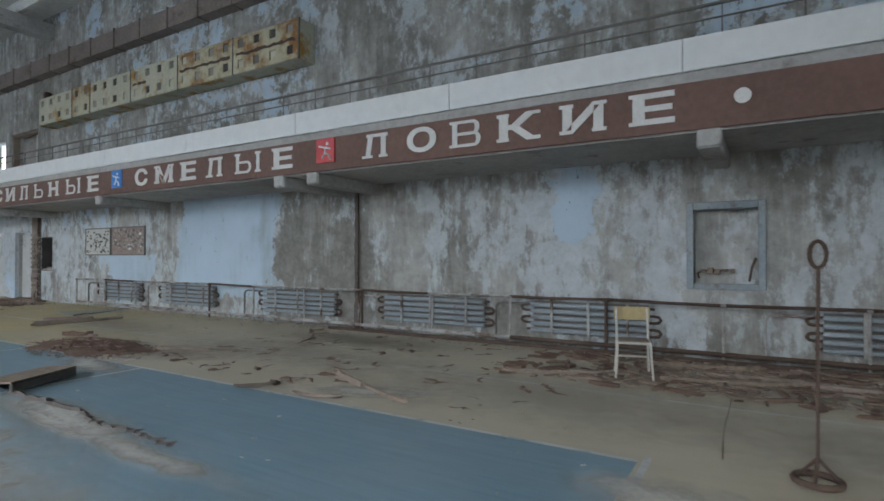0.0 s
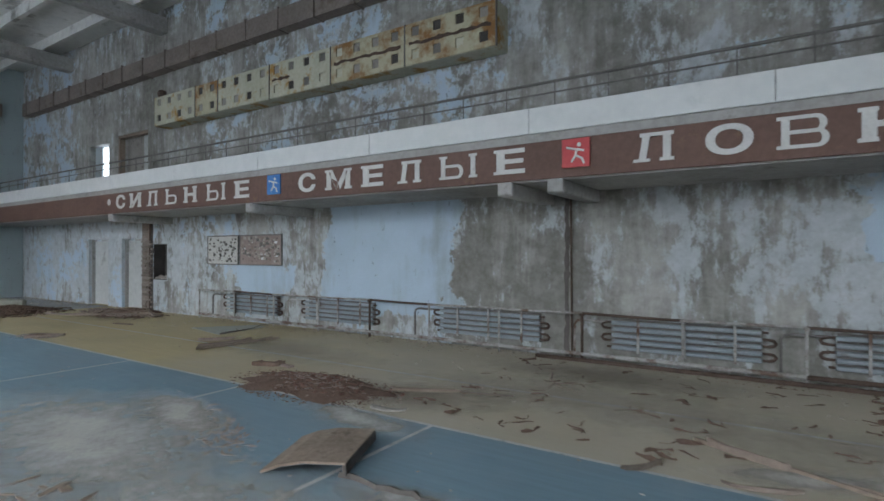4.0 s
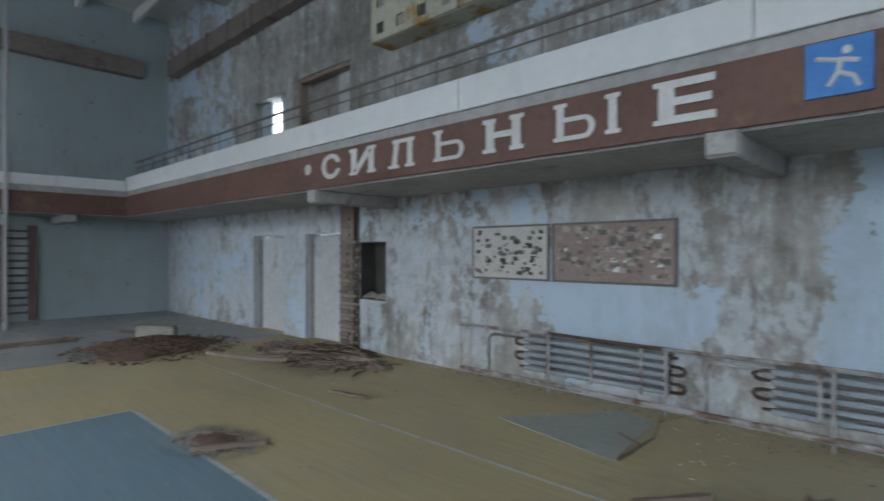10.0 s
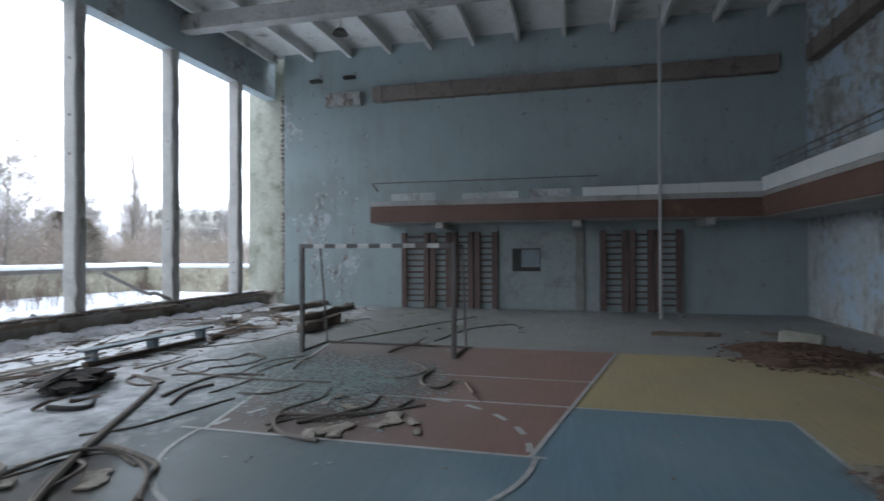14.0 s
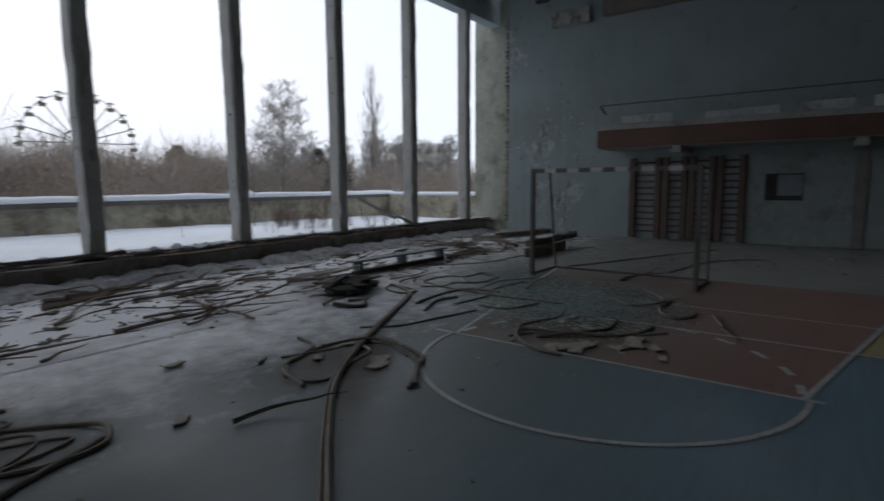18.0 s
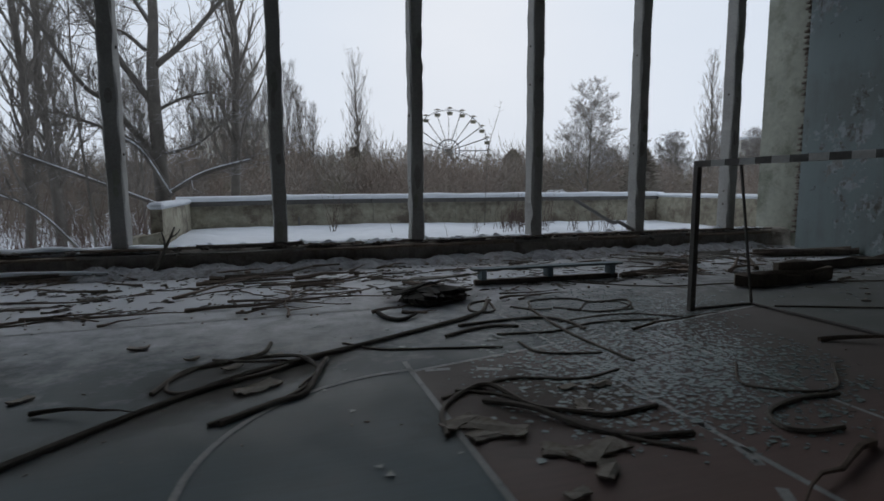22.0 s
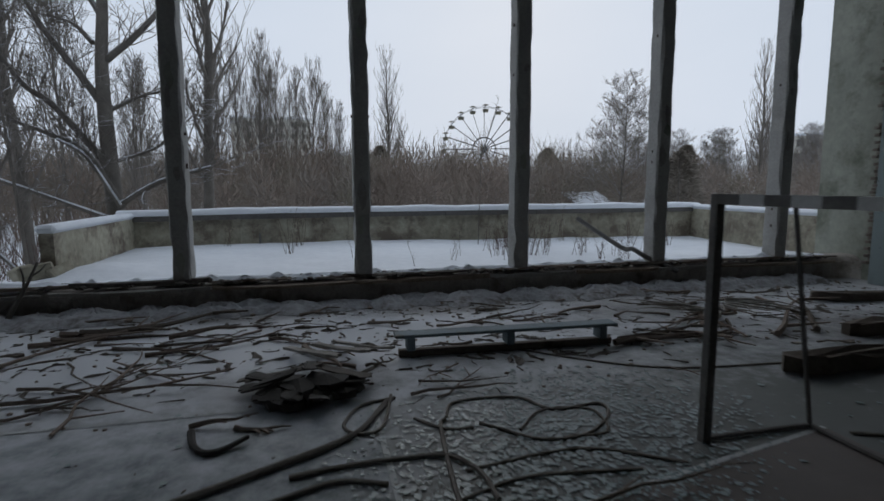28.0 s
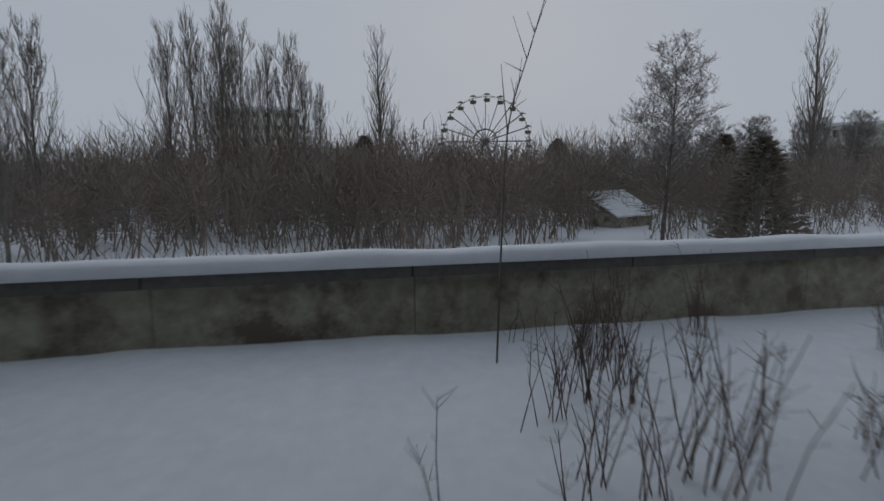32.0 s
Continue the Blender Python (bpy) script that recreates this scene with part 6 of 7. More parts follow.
for i, (x0, y0, x1, y1, r) in enumerate(((-12.84, -7.96, -15.06, -8.16, 0.06), (-12.4, -7.5, -14.6, -7.9, 0.04), (-13.92, -5.63, -14.44, -6.93, 0.025), (-14.12, -6.19, -15.08, -5.33, 0.02), (-15.47, -7.2, -16.96, -6.89, 0.025),
        (-13.6, -5.3, -14.9, -6.7, 0.015), (-13.4, -5.2, -14.2, -5.3, 0.02), (-13.2, -5.0, -14.0, -5.05, 0.02), (-14.2, -6.9, -15.4, -7.2, 0.02), (-14.0, -7.2, -15.8, -6.8, 0.018),
        (-20.0, -5.78, -21.8, -6.42, 0.05), (-21.87, -6.41, -21.57, -5.15, 0.04), (-25.39, -8.49, -24.3, -6.9, 0.035), (-23.93, -7.5, -20.81, -7.41, 0.035), (-20.15, -4.83, -20.34, -4.32, 0.012), (-22.4, -6.5, -21.3, -5.3, 0.03),
        (-23.2, -7.2, -21.6, -6.0, 0.03), (-24.2, -7.8, -22.9, -6.1, 0.03), (-22.8, -7.7, -21.4, -7.0, 0.025), (-17.05, -4.73, -18.2, -4.84, 0.02), (-17.77, -5.56, -17.44, -4.71, 0.012), (-17.2, -5.1, -18.0, -4.5, 0.015), (-17.3, -4.6, -18.1, -5.2, 0.015),
        (-17.9, -7.3, -19.1, -7.2, 0.02), (-18.8, -7.6, -20.2, -7.9, 0.02), (-16.9, -7.7, -17.7, -7.6, 0.03), (-4.24, 7.1, -3.4, 5.95, 0.02), (-11.76, 6.74, -11.88, 8.1, 0.02), (-8.0, -6.2, -10.8, -6.0, 0.02), (-9.5, -6.8, -11.9, -6.9, 0.02), (-8.6, -5.2, -11.0, -5.0, 0.016),
        (-13.88, -4.56, -14.6, -6.24, 0.02), (-13.04, -5.84, -15.01, -5.17, 0.022), (-13.17, -6.7, -14.35, -5.56, 0.016), (-10.31, -5.25, -12.05, -6.09, 0.02), (-17.83, -2.55, -19.28, -2.31, 0.018), (-11.9, -1.92, -12.8, -1.83, 0.022),
        (-12.57, -8.02, -13.84, -7.8, 0.05), (-14.1, -7.53, -15.26, -8.09, 0.045), (-20.13, -5.88, -21.74, -6.27, 0.05), (-20.21, -5.84, -21.87, -6.58, 0.045), (-22.45, -5.59, -24.4, -7.7, 0.05), (-23.2, -5.65, -24.83, -7.91, 0.05), (-22.16, -6.81, -21.78, -5.42, 0.04), (-15.96, -6.56, -16.6, -5.48, 0.05), (-8.3, -8.98, -11.05, -8.8, 0.09))):
    bough((x0, y0), (x1, y1), r, 400 + i, "rotten" if i % 3 else "timber_dark", 0.012)
mound("rotten_heap", "brown heap of rotten floor crumbs", -6.7, 4.68, 1.22, 0.6, 0.13, "heap_brown", 1)
litter("rotten_crumbs", "brown crumbs of rotten chipboard", 2600, blob(-6.68, 4.68, 1.45, 0.72), (0.006, 0.03), "heap_brown", 2, 0.5, heap=(-6.7, 4.68, 1.08, 0.53, 0.14))
litter("brick_crumbs", "broken red brick and wood crumbs", 320, blob(-6.6, 4.7, 1.3, 0.65), (0.01, 0.045), "brick_rubble", 3, 0.6, heap=(-6.7, 4.68, 1.08, 0.53, 0.15))
litter("heap_chips", "pale chips of board on the brown heap", 240, blob(-6.65, 4.68, 1.2, 0.6), (0.02, 0.07), "brown_board", 33, 0.15, heap=(-6.7, 4.68, 1.08, 0.53, 0.16))
mound("brick_heap", "heap of brown rubble and bricks near the doors", -20.9, 5.9, 1.25, 1.15, 0.22, "heap_brown", 4)
litter("heap_crumbs", "brown rubble crumbs", 1100, blob(-20.9, 5.95, 1.7, 1.5), (0.02, 0.065), "heap_brown", 5, 0.6, heap=(-20.9, 5.9, 1.25, 1.15, 0.23))
solo("concrete_block", Shape().box(-0.36, 0.36, -0.22, 0.22, 0, 0.36, 0.05), "pier_concrete", "pale broken concrete block on the rubble heap", "block", at=pose(-21.45, 6.1, 0.02, 0, 4, 62))
litter("chase_splinters", "dark splinters below the broken chase", 260, blob(-17.7, 7.6, 1.7, 0.8), (0.03, 0.14), "heap_brown", 61, 0.2)
litter("wall_rubble", "broken wood and plaster below the broken chase", 420, blob(-18.0, 7.7, 1.8, 0.7), (0.02, 0.09), "rotten", 6, 0.5, shape="lump")
mound("wall_rubble_heap", "heap of plaster and lath below the broken chase", -17.9, 8.1, 1.1, 0.55, 0.14, "heap_brown", 7)
rl = random.Random(77)
for k in range(24):
    x, y, a = rl.gauss(-17.8, 0.6), rl.uniform(7.2, 8.35), rl.uniform(-70, 70)
    solo("lath", Shape().box(-0.5, 0.5, -0.018, 0.018, 0, 0.016), rl.choice(("rotten", "old_wood", "heap_brown")), "split wooden lath lying below the broken chase", "lath", "laths below the chase", at=pose(x, y, 0.015 + 0.09 * math.exp(-((x + 17.9) / 0.8) ** 2), rl.uniform(-6, 6), rl.uniform(-8, 8), a) @ Matrix.Diagonal((rl.uniform(0.25, 0.95), 1, 1, 1)))
litter("wall_foot_debris", "plaster flakes and splinters along the wall foot", 1500, strip(-27, 6.5, 8.4, 6.6, 3.0), (0.006, 0.028), "debris", 8, 0.5)
litter("wall_foot_dirt", "dark rotten crumbs along the wall foot", 1800, strip(-27, 6.5, 8.5, 7.9, 2.0), (0.006, 0.022), "rotten", 81, 0.6)
litter("wall_foot_planks", "rotten wood splinters by the wall", 420, strip(0.6, 5.5, 8.2, 6.4, 1.2), (0.05, 0.28), "old_wood", 9, 0.12)
litter("wall_foot_rot", "brown rotten splinters by the wall", 300, strip(-0.5, 5.5, 8.2, 6.2, 1.2), (0.04, 0.2), "heap_brown", 10, 0.25)
litter("floor_scraps", "brown splinters and felt scraps strewn on the dusty floor", 110, strip(-5.2, 0.6, 4.5, 8.0), (0.07, 0.34), "heap_brown", 121, 0.5, shape="bark")
litter("floor_specks", "small plaster specks on the floor", 800, strip(-20, 5, -4, 7.8), (0.006, 0.024), "debris", 12, 0.5)
litter("window_splinters", "wood splinters and frame pieces along the windows", 300, strip(-27.5, 0, -9.1, -6.4, 1.9), (0.03, 0.16), "damp_dark", 13, 0.5, shape="bark")
litter("window_needles", "thin dark splinters and twigs along the windows", 260, strip(-27.5, 0, -9.1, -4.6, 1.9), (0.03, 0.17), "damp_dark", 131, 0.03, shape="needle")
litter("window_chips", "grey crumbs along the windows", 1100, strip(-27.5, 0, -9.1, -4.6, 1.5), (0.008, 0.035), "rotten", 14, 0.2, shape="lump")
litter("window_scraps", "dark ragged scraps of bark and felt in the blown-in snow", 620, strip(-26, -9.5, -9.1, -5.4, 1.15), (0.08, 0.42), "damp_dark", 141, 0.4, shape="bark")
litter("glass_field", "broken greenish window glass on the red floor", 5200, blob(-17.3, -1.5, 2.0, 1.7, 0.6), (0.008, 0.036), "glass_shard", 15, cat="glass", shape="shard")
litter("glass_bits", "scattered broken glass", 260, strip(-24, -14, -7.5, 0.0), (0.012, 0.05), "glass_shard", 16, cat="glass", shape="shard")
litter("glass_field_near", "broken greenish glass between the cables", 3800, blob(-18.2, -3.6, 2.2, 1.5, 0.3), (0.008, 0.034), "glass_shard", 17, cat="glass", shape="shard")
litter("end_debris", "dark debris at the end wall", 300, strip(-27.6, -22, -6, 8), (0.02, 0.1), "debris", 18, 0.3)
def plank(p, q, w, h, seed, material, z=0.011, label="broken weathered plank lying on the floor"):
    l, a = math.hypot(q[0] - p[0], q[1] - p[1]), math.degrees(math.atan2(q[1] - p[1], q[0] - p[0]))
    return solo("plank", ragged(l, w, h, seed), material, label, "plank", "planks on the floor", at=pose((p[0] + q[0]) / 2, (p[1] + q[1]) / 2, z, 0, 0, a))


for i, (x0, y0, x1, y1, w, h, m) in enumerate((
        (-10.5, 5.4, -10.3, 7.0, 0.2, 0.04, "old_wood"), (-11.28, 5.98, -10.94, 6.45, 0.1, 0.05, "rotten"), (-10.55, 5.5, -10.4, 6.5, 0.08, 0.07, "rotten"),
        (-1.97, 5.14, -0.56, 4.53, 0.055, 0.03, "old_wood"), (-1.9, 5.1, -1.3, 4.8, 0.05, 0.06, "rotten"), (-2.42, 4.05, -2.2, 4.36, 0.05, 0.03, "timber_dark"), (-1.7, 4.2, -1.2, 4.36, 0.08, 0.012, "rotten"),
        (-8.45, 5.1, -8.05, 5.3, 0.2, 0.06, "heap_brown"), (-8.3, 5.35, -7.8, 5.28, 0.1, 0.03, "brown_board"), (-14.75, 4.25, -14.45, 4.8, 0.08, 0.05, "rotten"), (-15.6, 6.35, -15.0, 6.5, 0.1, 0.03, "old_wood"),
        (-4.8, 5.45, -4.2, 5.6, 0.035, 0.02, "timber_dark"), (-5.6, 5.1, -4.9, 5.45, 0.09, 0.03, "old_wood"), (-5.3, 4.3, -4.9, 4.4, 0.12, 0.02, "grey_wood"),
        (-18.57, 6.71, -17.2, 7.9, 0.1, 0.06, "rotten"), (-19.4, 6.3, -17.8, 6.9, 0.07, 0.05, "rotten"), (-18.6, 7.3, -16.6, 7.9, 0.08, 0.07, "old_wood"), (-17.2, 8.1, -16.0, 7.6, 0.07, 0.05, "rotten"),
        (-22.9, 3.6, -23.0, 5.0, 0.16, 0.08, "old_wood"), (-23.5, 6.0, -23.3, 7.1, 0.3, 0.05, "rotten"), (3.8, 7.2, 2.2, 7.4, 0.12, 0.05, "rotten"), (2.7, 7.2, 1.5, 6.8, 0.1, 0.04, "old_wood"), (5.0, 6.7, 3.8, 7.1, 0.12, 0.05, "grey_wood"),
        (0.7, 6.7, -0.3, 6.3, 0.05, 0.03, "rotten"), (1.2, 7.6, 2.4, 7.9, 0.08, 0.05, "old_wood"))):
    plank((x0, y0), (x1, y1), w, h, 900 + i, m)
for i, (x, y, k, a) in enumerate(((-14.97, -0.76, 0.4, 20), (-15.5, -0.15, 0.42, -30), (-15.6, 0.15, 0.3, 50), (-16.1, -1.15, 0.22, 10), (-13.3, -2.6, 0.24, 40), (-13.7, -2.9, 0.2, 0), (-10.3, -2.9, 0.25, 30), (-10.8, -3.3, 0.2, 80), (-15.3, 0.3, 0.2, 10), (-12.9, -3.0, 0.18, 25), (-15.7, -0.1, 0.55, 15), (-15.2, -0.6, 0.6, -40), (-15.1, -0.55, 0.4, 20), (-13.55, -2.0, 0.5, 35), (-16.0, -0.75, 0.3, 70), (-16.4, -1.1, 0.26, 10), (-12.3, -3.6, 0.28, 0), (-11.7, -2.3, 0.22, 50))):
    solo("plaster_piece", ragged(k * 0.75, k * 0.45, 0.015, 940 + i), "debris", "pale broken piece of plaster on the court floor", "plaster", "plaster pieces", at=pose(x, y, 0.012, 0, 0, a))
solo("rubber_strip", Shape().tube(spline([(-15.05, -4.3, 0.05), (-15.12, -4.05, 0.035), (-15.24, -3.92, 0.03), (-15.38, -3.97, 0.03), (-15.54, -4.1, 0.05)]), 0.035, 6, 0.02), "score_dark", "bent black rubber strip lying on the floor", "rubber strip")
solo("floor_panel", Shape().prism([(-13.33, 7.03), (-12.42, 8.2), (-11.96, 8.12), (-11.8, 6.73)], 2, 0.006, 0.014), "panel_green", "thin dusty greenish board lying flat by the wall", "board")
# buckled floor flap and its crack
flap = thing("floor_flap", "buckled hardboard sheet standing up from the blue floor", "floor board", pose(-4.72, 2.95, 0.012, 0, 0, 24))
part("sheet", Shape().prism([(-0.36, 0.0), (-0.2, 0.06), (0.0, 0.10), (0.35, 0.11), (0.36, 0.13), (0.0, 0.12), (-0.21, 0.08), (-0.37, 0.018)], 1, -0.42, 0.42), "old_wood", flap)
# Board edge at the raised end, coloured dark for the shade beneath the sheet.
part("edge", Shape().box(0.33, 0.365, -0.42, 0.42, 0.02, 0.11, 0.006), "dark_hole", flap)
rk = random.Random(96)
lip, run = [], [(-4.3, 2.74), (-3.7, 2.75), (-3.1, 2.76), (-2.66, 2.7), (-2.36, 2.64), (-2.0, 2.7), (-1.75, 2.68), (-1.3, 2.63)]
for p, q in zip(run, run[1:]):
    for k in range(6):
        lip.append((p[0] + (q[0] - p[0]) * k / 6, p[1] + (q[1] - p[1]) * k / 6))
v = []
for k, (x, y) in enumerate(lip):
    h, w, d = 0.04 * (1 - k / len(lip)) + 0.012 + rk.uniform(-0.01, 0.012), rk.uniform(0.012, 0.06), rk.uniform(-0.035, 0.035)
    v += [(x, y - w * 0.5 + d, 0.009), (x, y - w * 0.15 + d, h), (x, y + w * 0.35 + d, h - 0.006), (x, y + w * 1.4 + d, 0.009)]
solo("floor_crack", Shape().add(v, [(4 * a + b, 4 * a + b + 1, 4 * a + b + 5, 4 * a + b + 4) for a in range(len(lip) - 1) for b in range(3)]), "dark_hole", "dark splintered lip of the cracked blue floor", "floor crack", kind="structure")
solo("floor_seam", Shape().tube(spline([(2.16, 7.4, 0.007), (2.18, 6.2, 0.008), (2.17, 5.3, 0.007), (2.2, 4.5, 0.008)]), 0.004, 5), "damp_dark", "thin dark seam in the floor covering", "floor seam", kind="structure")
litter("crack_splinters", "splinters of torn floor covering", 260, blob(-6.3, 2.9, 1.3, 0.35, -0.3), (0.02, 0.08), "brown_board", 19, 0.08)
litter("crack_splinters_low", "splinters of torn floor covering", 200, blob(-5.2, 0.9, 1.2, 0.5, -0.3), (0.03, 0.16), "old_wood", 20, 0.12)
litter("worn_hole_rim", "crumbs round a worn hole in the floor", 200, blob(-14.9, 4.5, 0.5, 0.35), (0.015, 0.05), "rotten", 22, 0.5)
mound("worn_hole", "small heap of brown crumbs in a worn spot", -14.9, 4.5, 0.34, 0.22, 0.04, "heap_brown", 23)

# ---- by the windows ----
bench = thing("gym_bench", "low grey-blue gymnastics bench on the floor", "bench", pose(-18.57, -5.975, 0.012, 0, 0, 178))
part("top_board", Shape().box(-1.5, 1.5, -0.12, 0.12, 0.26, 0.30, 0.008), "bench_paint", bench)
part("base_beam", Shape().box(-1.45, 1.45, -0.05, 0.05, 0.0, 0.09, 0.008), "timber_dark", bench)
for x in (-1.3, 0.0, 1.3):
    part("leg", Shape().box(x - 0.05, x + 0.05, -0.11, 0.11, 0.09, 0.26, 0.008), "bench_paint", bench)
pile = thing("torn_mat", "black torn gym mat heaped on the floor", "mat", pose(-16.05, -4.95, 0.01))
rm = random.Random(45)
for k in range(14):
    q, r = rm.uniform(0, 6.283), 0.45 * rm.random() ** 0.6
    part("clump", Shape().lump((r * 1.25 * math.cos(q), r * 0.7 * math.sin(q), 0.05 + 0.12 * (1 - r / 0.45)), rm.uniform(0.13, 0.26), rm, 9, rm.uniform(0.35, 0.6)), "score_dark", pile)
for k in range(7):
    q = rm.uniform(0, 6.283)
    part("fold", ragged(rm.uniform(0.35, 0.6), rm.uniform(0.12, 0.24), 0.02, 985 + k), "score_dark", pile, at=pose(0.4 * math.cos(q), 0.25 * math.sin(q), 0.1 + 0.02 * k, rm.uniform(-25, 25), rm.uniform(-20, 20), math.degrees(q)))
for k, (u, w) in enumerate(((0.1, -0.2), (-0.28, -0.22), (-0.5, -0.3))):
    part("board", ragged(1.3, 0.14 if k < 2 else 0.06, 0.03, 980 + k), "grey_wood", pile, at=pose(u - 0.1, w - 0.75, 0.17, 0, -9, 118))
part("torn_sheet", ragged(0.8, 0.3, 0.015, 991), "damp_dark", pile, "dusty torn cover sheet", at=pose(0.3, -0.35, 0.15, 10, 6, 10))
part("torn_sheet", ragged(0.6, 0.25, 0.015, 992), "damp_dark", pile, "dusty torn cover sheet", at=pose(-0.35, -0.2, 0.16, 8, -8, -20))
for x0, y0, x1, y1, w, h in ((-21.38, -4.3, -23.5, -4.4, 0.3, 0.2), (-23.53, -5.4, -27.2, -5.6, 0.3, 0.17), (-25.14, -7.4, -27.7, -6.85, 0.3, 0.15)):
    L, a = math.hypot(x1 - x0, y1 - y0), math.degrees(math.atan2(y1 - y0, x1 - x0))
    solo("timber_beam", ragged(L, w, h, int(L * 100)), "timber_dark", "heavy weathered timber lying on the floor by the windows", "timber", "timbers by the windows", at=pose((x0 + x1) / 2, (y0 + y1) / 2, 0.011, 0, 0, a))
rs = random.Random(41)
x = XW
while x < 5:
    L = rs.uniform(0.9, 2.6)
    solo("sill_timber", ragged(L - 0.04, rs.uniform(0.08, 0.15), rs.uniform(0.03, 0.07), int(L * 1000)), rs.choice(("rotten", "timber_dark", "damp_dark")), "rotten timber lying along the window sill", "timber", "timbers on the sill", at=pose(x + L / 2, YS + 0.15 + rs.uniform(-0.03, 0.03), 0.487, rs.uniform(-6, 6), 0, rs.uniform(-1.5, 1.5)))
    x += L
x = XW + 0.2
while x < 3:
    L = rs.uniform(1.4, 3.1)
    solo("sill_beam", ragged(L - 0.05, rs.uniform(0.1, 0.15), rs.uniform(0.05, 0.08), int(L * 1000) + 7), rs.choice(("old_wood", "grey_wood", "rotten")), "split wooden beam along the inner edge of the sill", "timber", "beams on the sill", at=pose(x + L / 2, YS + 0.27 + rs.uniform(-0.02, 0.02), 0.375, rs.uniform(-8, 4), 0, rs.uniform(-1, 1)))
    x += L
for k in range(34):
    x = -26.8 + 0.5 * k + rs.uniform(-0.2, 0.2)
    tall = 0.13 + 0.17 * max(0.0, noise.noise(Vector((x * 0.45, 4, 0))) + 0.35)
    mound("foot_bank", "dirty snow banked against the foot of the sill", x, YS + 0.42 + rs.uniform(-0.05, 0.08), rs.uniform(0.5, 0.85), rs.uniform(0.3, 0.5), tall, "bank_snow", 800 + k, rs.uniform(-0.15, 0.15), 22)
litter("sill_clods", "dark crumbling moss and concrete clods on the sill edge", 420, strip(-27.5, 2, YS + 0.02, YS + 0.25), (0.03, 0.08), "damp_dark", 43, 0.5, shape="lump").location.z = 0.485
litter("sill_foot", "dark clods and rotten wood along the foot of the sill", 500, strip(-27.5, 2, YS + 0.24, YS + 0.75, 1.8), (0.02, 0.09), "rotten", 44, 0.5, shape="lump")
litter("sill_debris", "chips and moss on the sill", 900, strip(-27.5, 2, YS - 0.25, YS + 0.15), (0.02, 0.07), "damp_dark", 42, 0.5, shape="bark").location.z = 0.5
rq = random.Random(46)
for k in range(58):
    x = -27.2 + 0.47 * k + rq.uniform(-0.2, 0.2)
    mound("sill_snow_patch", "soft patch of old snow on the sill", x, YS + rq.uniform(-0.2, 0.1), rq.uniform(0.16, 0.5), rq.uniform(0.07, 0.15), rq.uniform(0.07, 0.13), "snow", 700 + k, rq.uniform(-0.2, 0.2), 18).location.z = 0.488
litter("sill_crust", "broken black bark and mortar along the sill", 150, strip(-27.5, 2, YS - 0.2, YS + 0.2), (0.06, 0.3), "damp_dark", 47, 0.6, shape="bark").location.z = 0.52
s, k = Shape(), 0
v = []
while XW + 0.2 * k < 3:
    x = XW + 0.2 * k
    w = 0.16 + 0.1 * noise.noise(Vector((x * 0.8, 1, 0)))
    h = max(0.004, 0.05 + 0.06 * noise.noise(Vector((x * 0.6, 7, 0))))
    v += [(x, YS - 0.34, 0.45), (x, YS - 0.3, 0.5 + h), (x, YS - 0.3 + w, 0.5 + h * 0.8), (x, YS - 0.26 + w, 0.502)]
    k += 1
s.add(v, [(4 * i + j, 4 * i + j + 1, 4 * i + j + 5, 4 * i + j + 4) for i in range(k - 1) for j in range(3)])
ridge = [(-4.5 - 0.25 * q, YS + 0.02 + 0.05 * math.sin(q), 0.49 + 0.03 * math.sin(q * 1.3)) for q in range(29)]
solo("snow_ridge", Shape().tube(ridge, 0.2, 10, 0.09), "snow", "thick rounded ridge of snow on the sill", "snow", kind="structure", smooth=True)
solo("sill_snow", s, "snow", "ragged line of snow lying on the sill", "snow", kind="structure", smooth=True)
for i, (cx, cy, rx, ry, a) in enumerate(((-6.9, 3.0, 1.2, 0.35, -0.2), (-2.8, 2.62, 1.5, 0.22, -0.05), (-1.5, 2.44, 1.1, 0.13, 0.0), (-2.9, 2.5, 1.2, 0.12, -0.03), (-4.8, 0.7, 1.6, 0.4, -0.2), (-5.3, 3.95, 0.9, 0.25, -0.1), (-14.95, 4.45, 0.55, 0.3, 0.3), (-1.2, 4.7, 0.7, 0.2, 0.4), (1.9, 3.6, 0.6, 0.25, 0.0), (-7.6, 1.2, 1.2, 0.3, -0.2), (-3.6, 1.6, 3.0, 0.8, -0.05), (-7.0, 2.0, 2.2, 0.9, -0.1), (-1.0, 1.2, 1.8, 0.6, 0.1))):
    mound("plaster_dust", "pale patch of plaster dust on the floor", cx, cy, rx * 1.5, ry * 1.7, 0.006, "drift_dust", 50 + i, a, 40)
stub = thing("broken_branch", "forked broken branch leaning against the sill", "branch", pose(-11.42, -8.93, 0.0))
part("stem", Shape().tube(spline([(0, 0, 0), (-0.16, -0.1, 0.36), (-0.3, -0.22, 0.68), (-0.42, -0.28, 0.97)]), 0.045, 7, 0.018), "bark", stub)
part("fork", Shape().tube(spline([(-0.24, -0.18, 0.55), (-0.22, -0.24, 0.75), (-0.17, -0.28, 0.9)]), 0.025, 6, 0.01), "bark", stub)
part("fork", Shape().tube(spline([(-0.34, -0.24, 0.76), (-0.46, -0.26, 0.84), (-0.52, -0.3, 0.93)]), 0.018, 6, 0.008), "bark", stub)
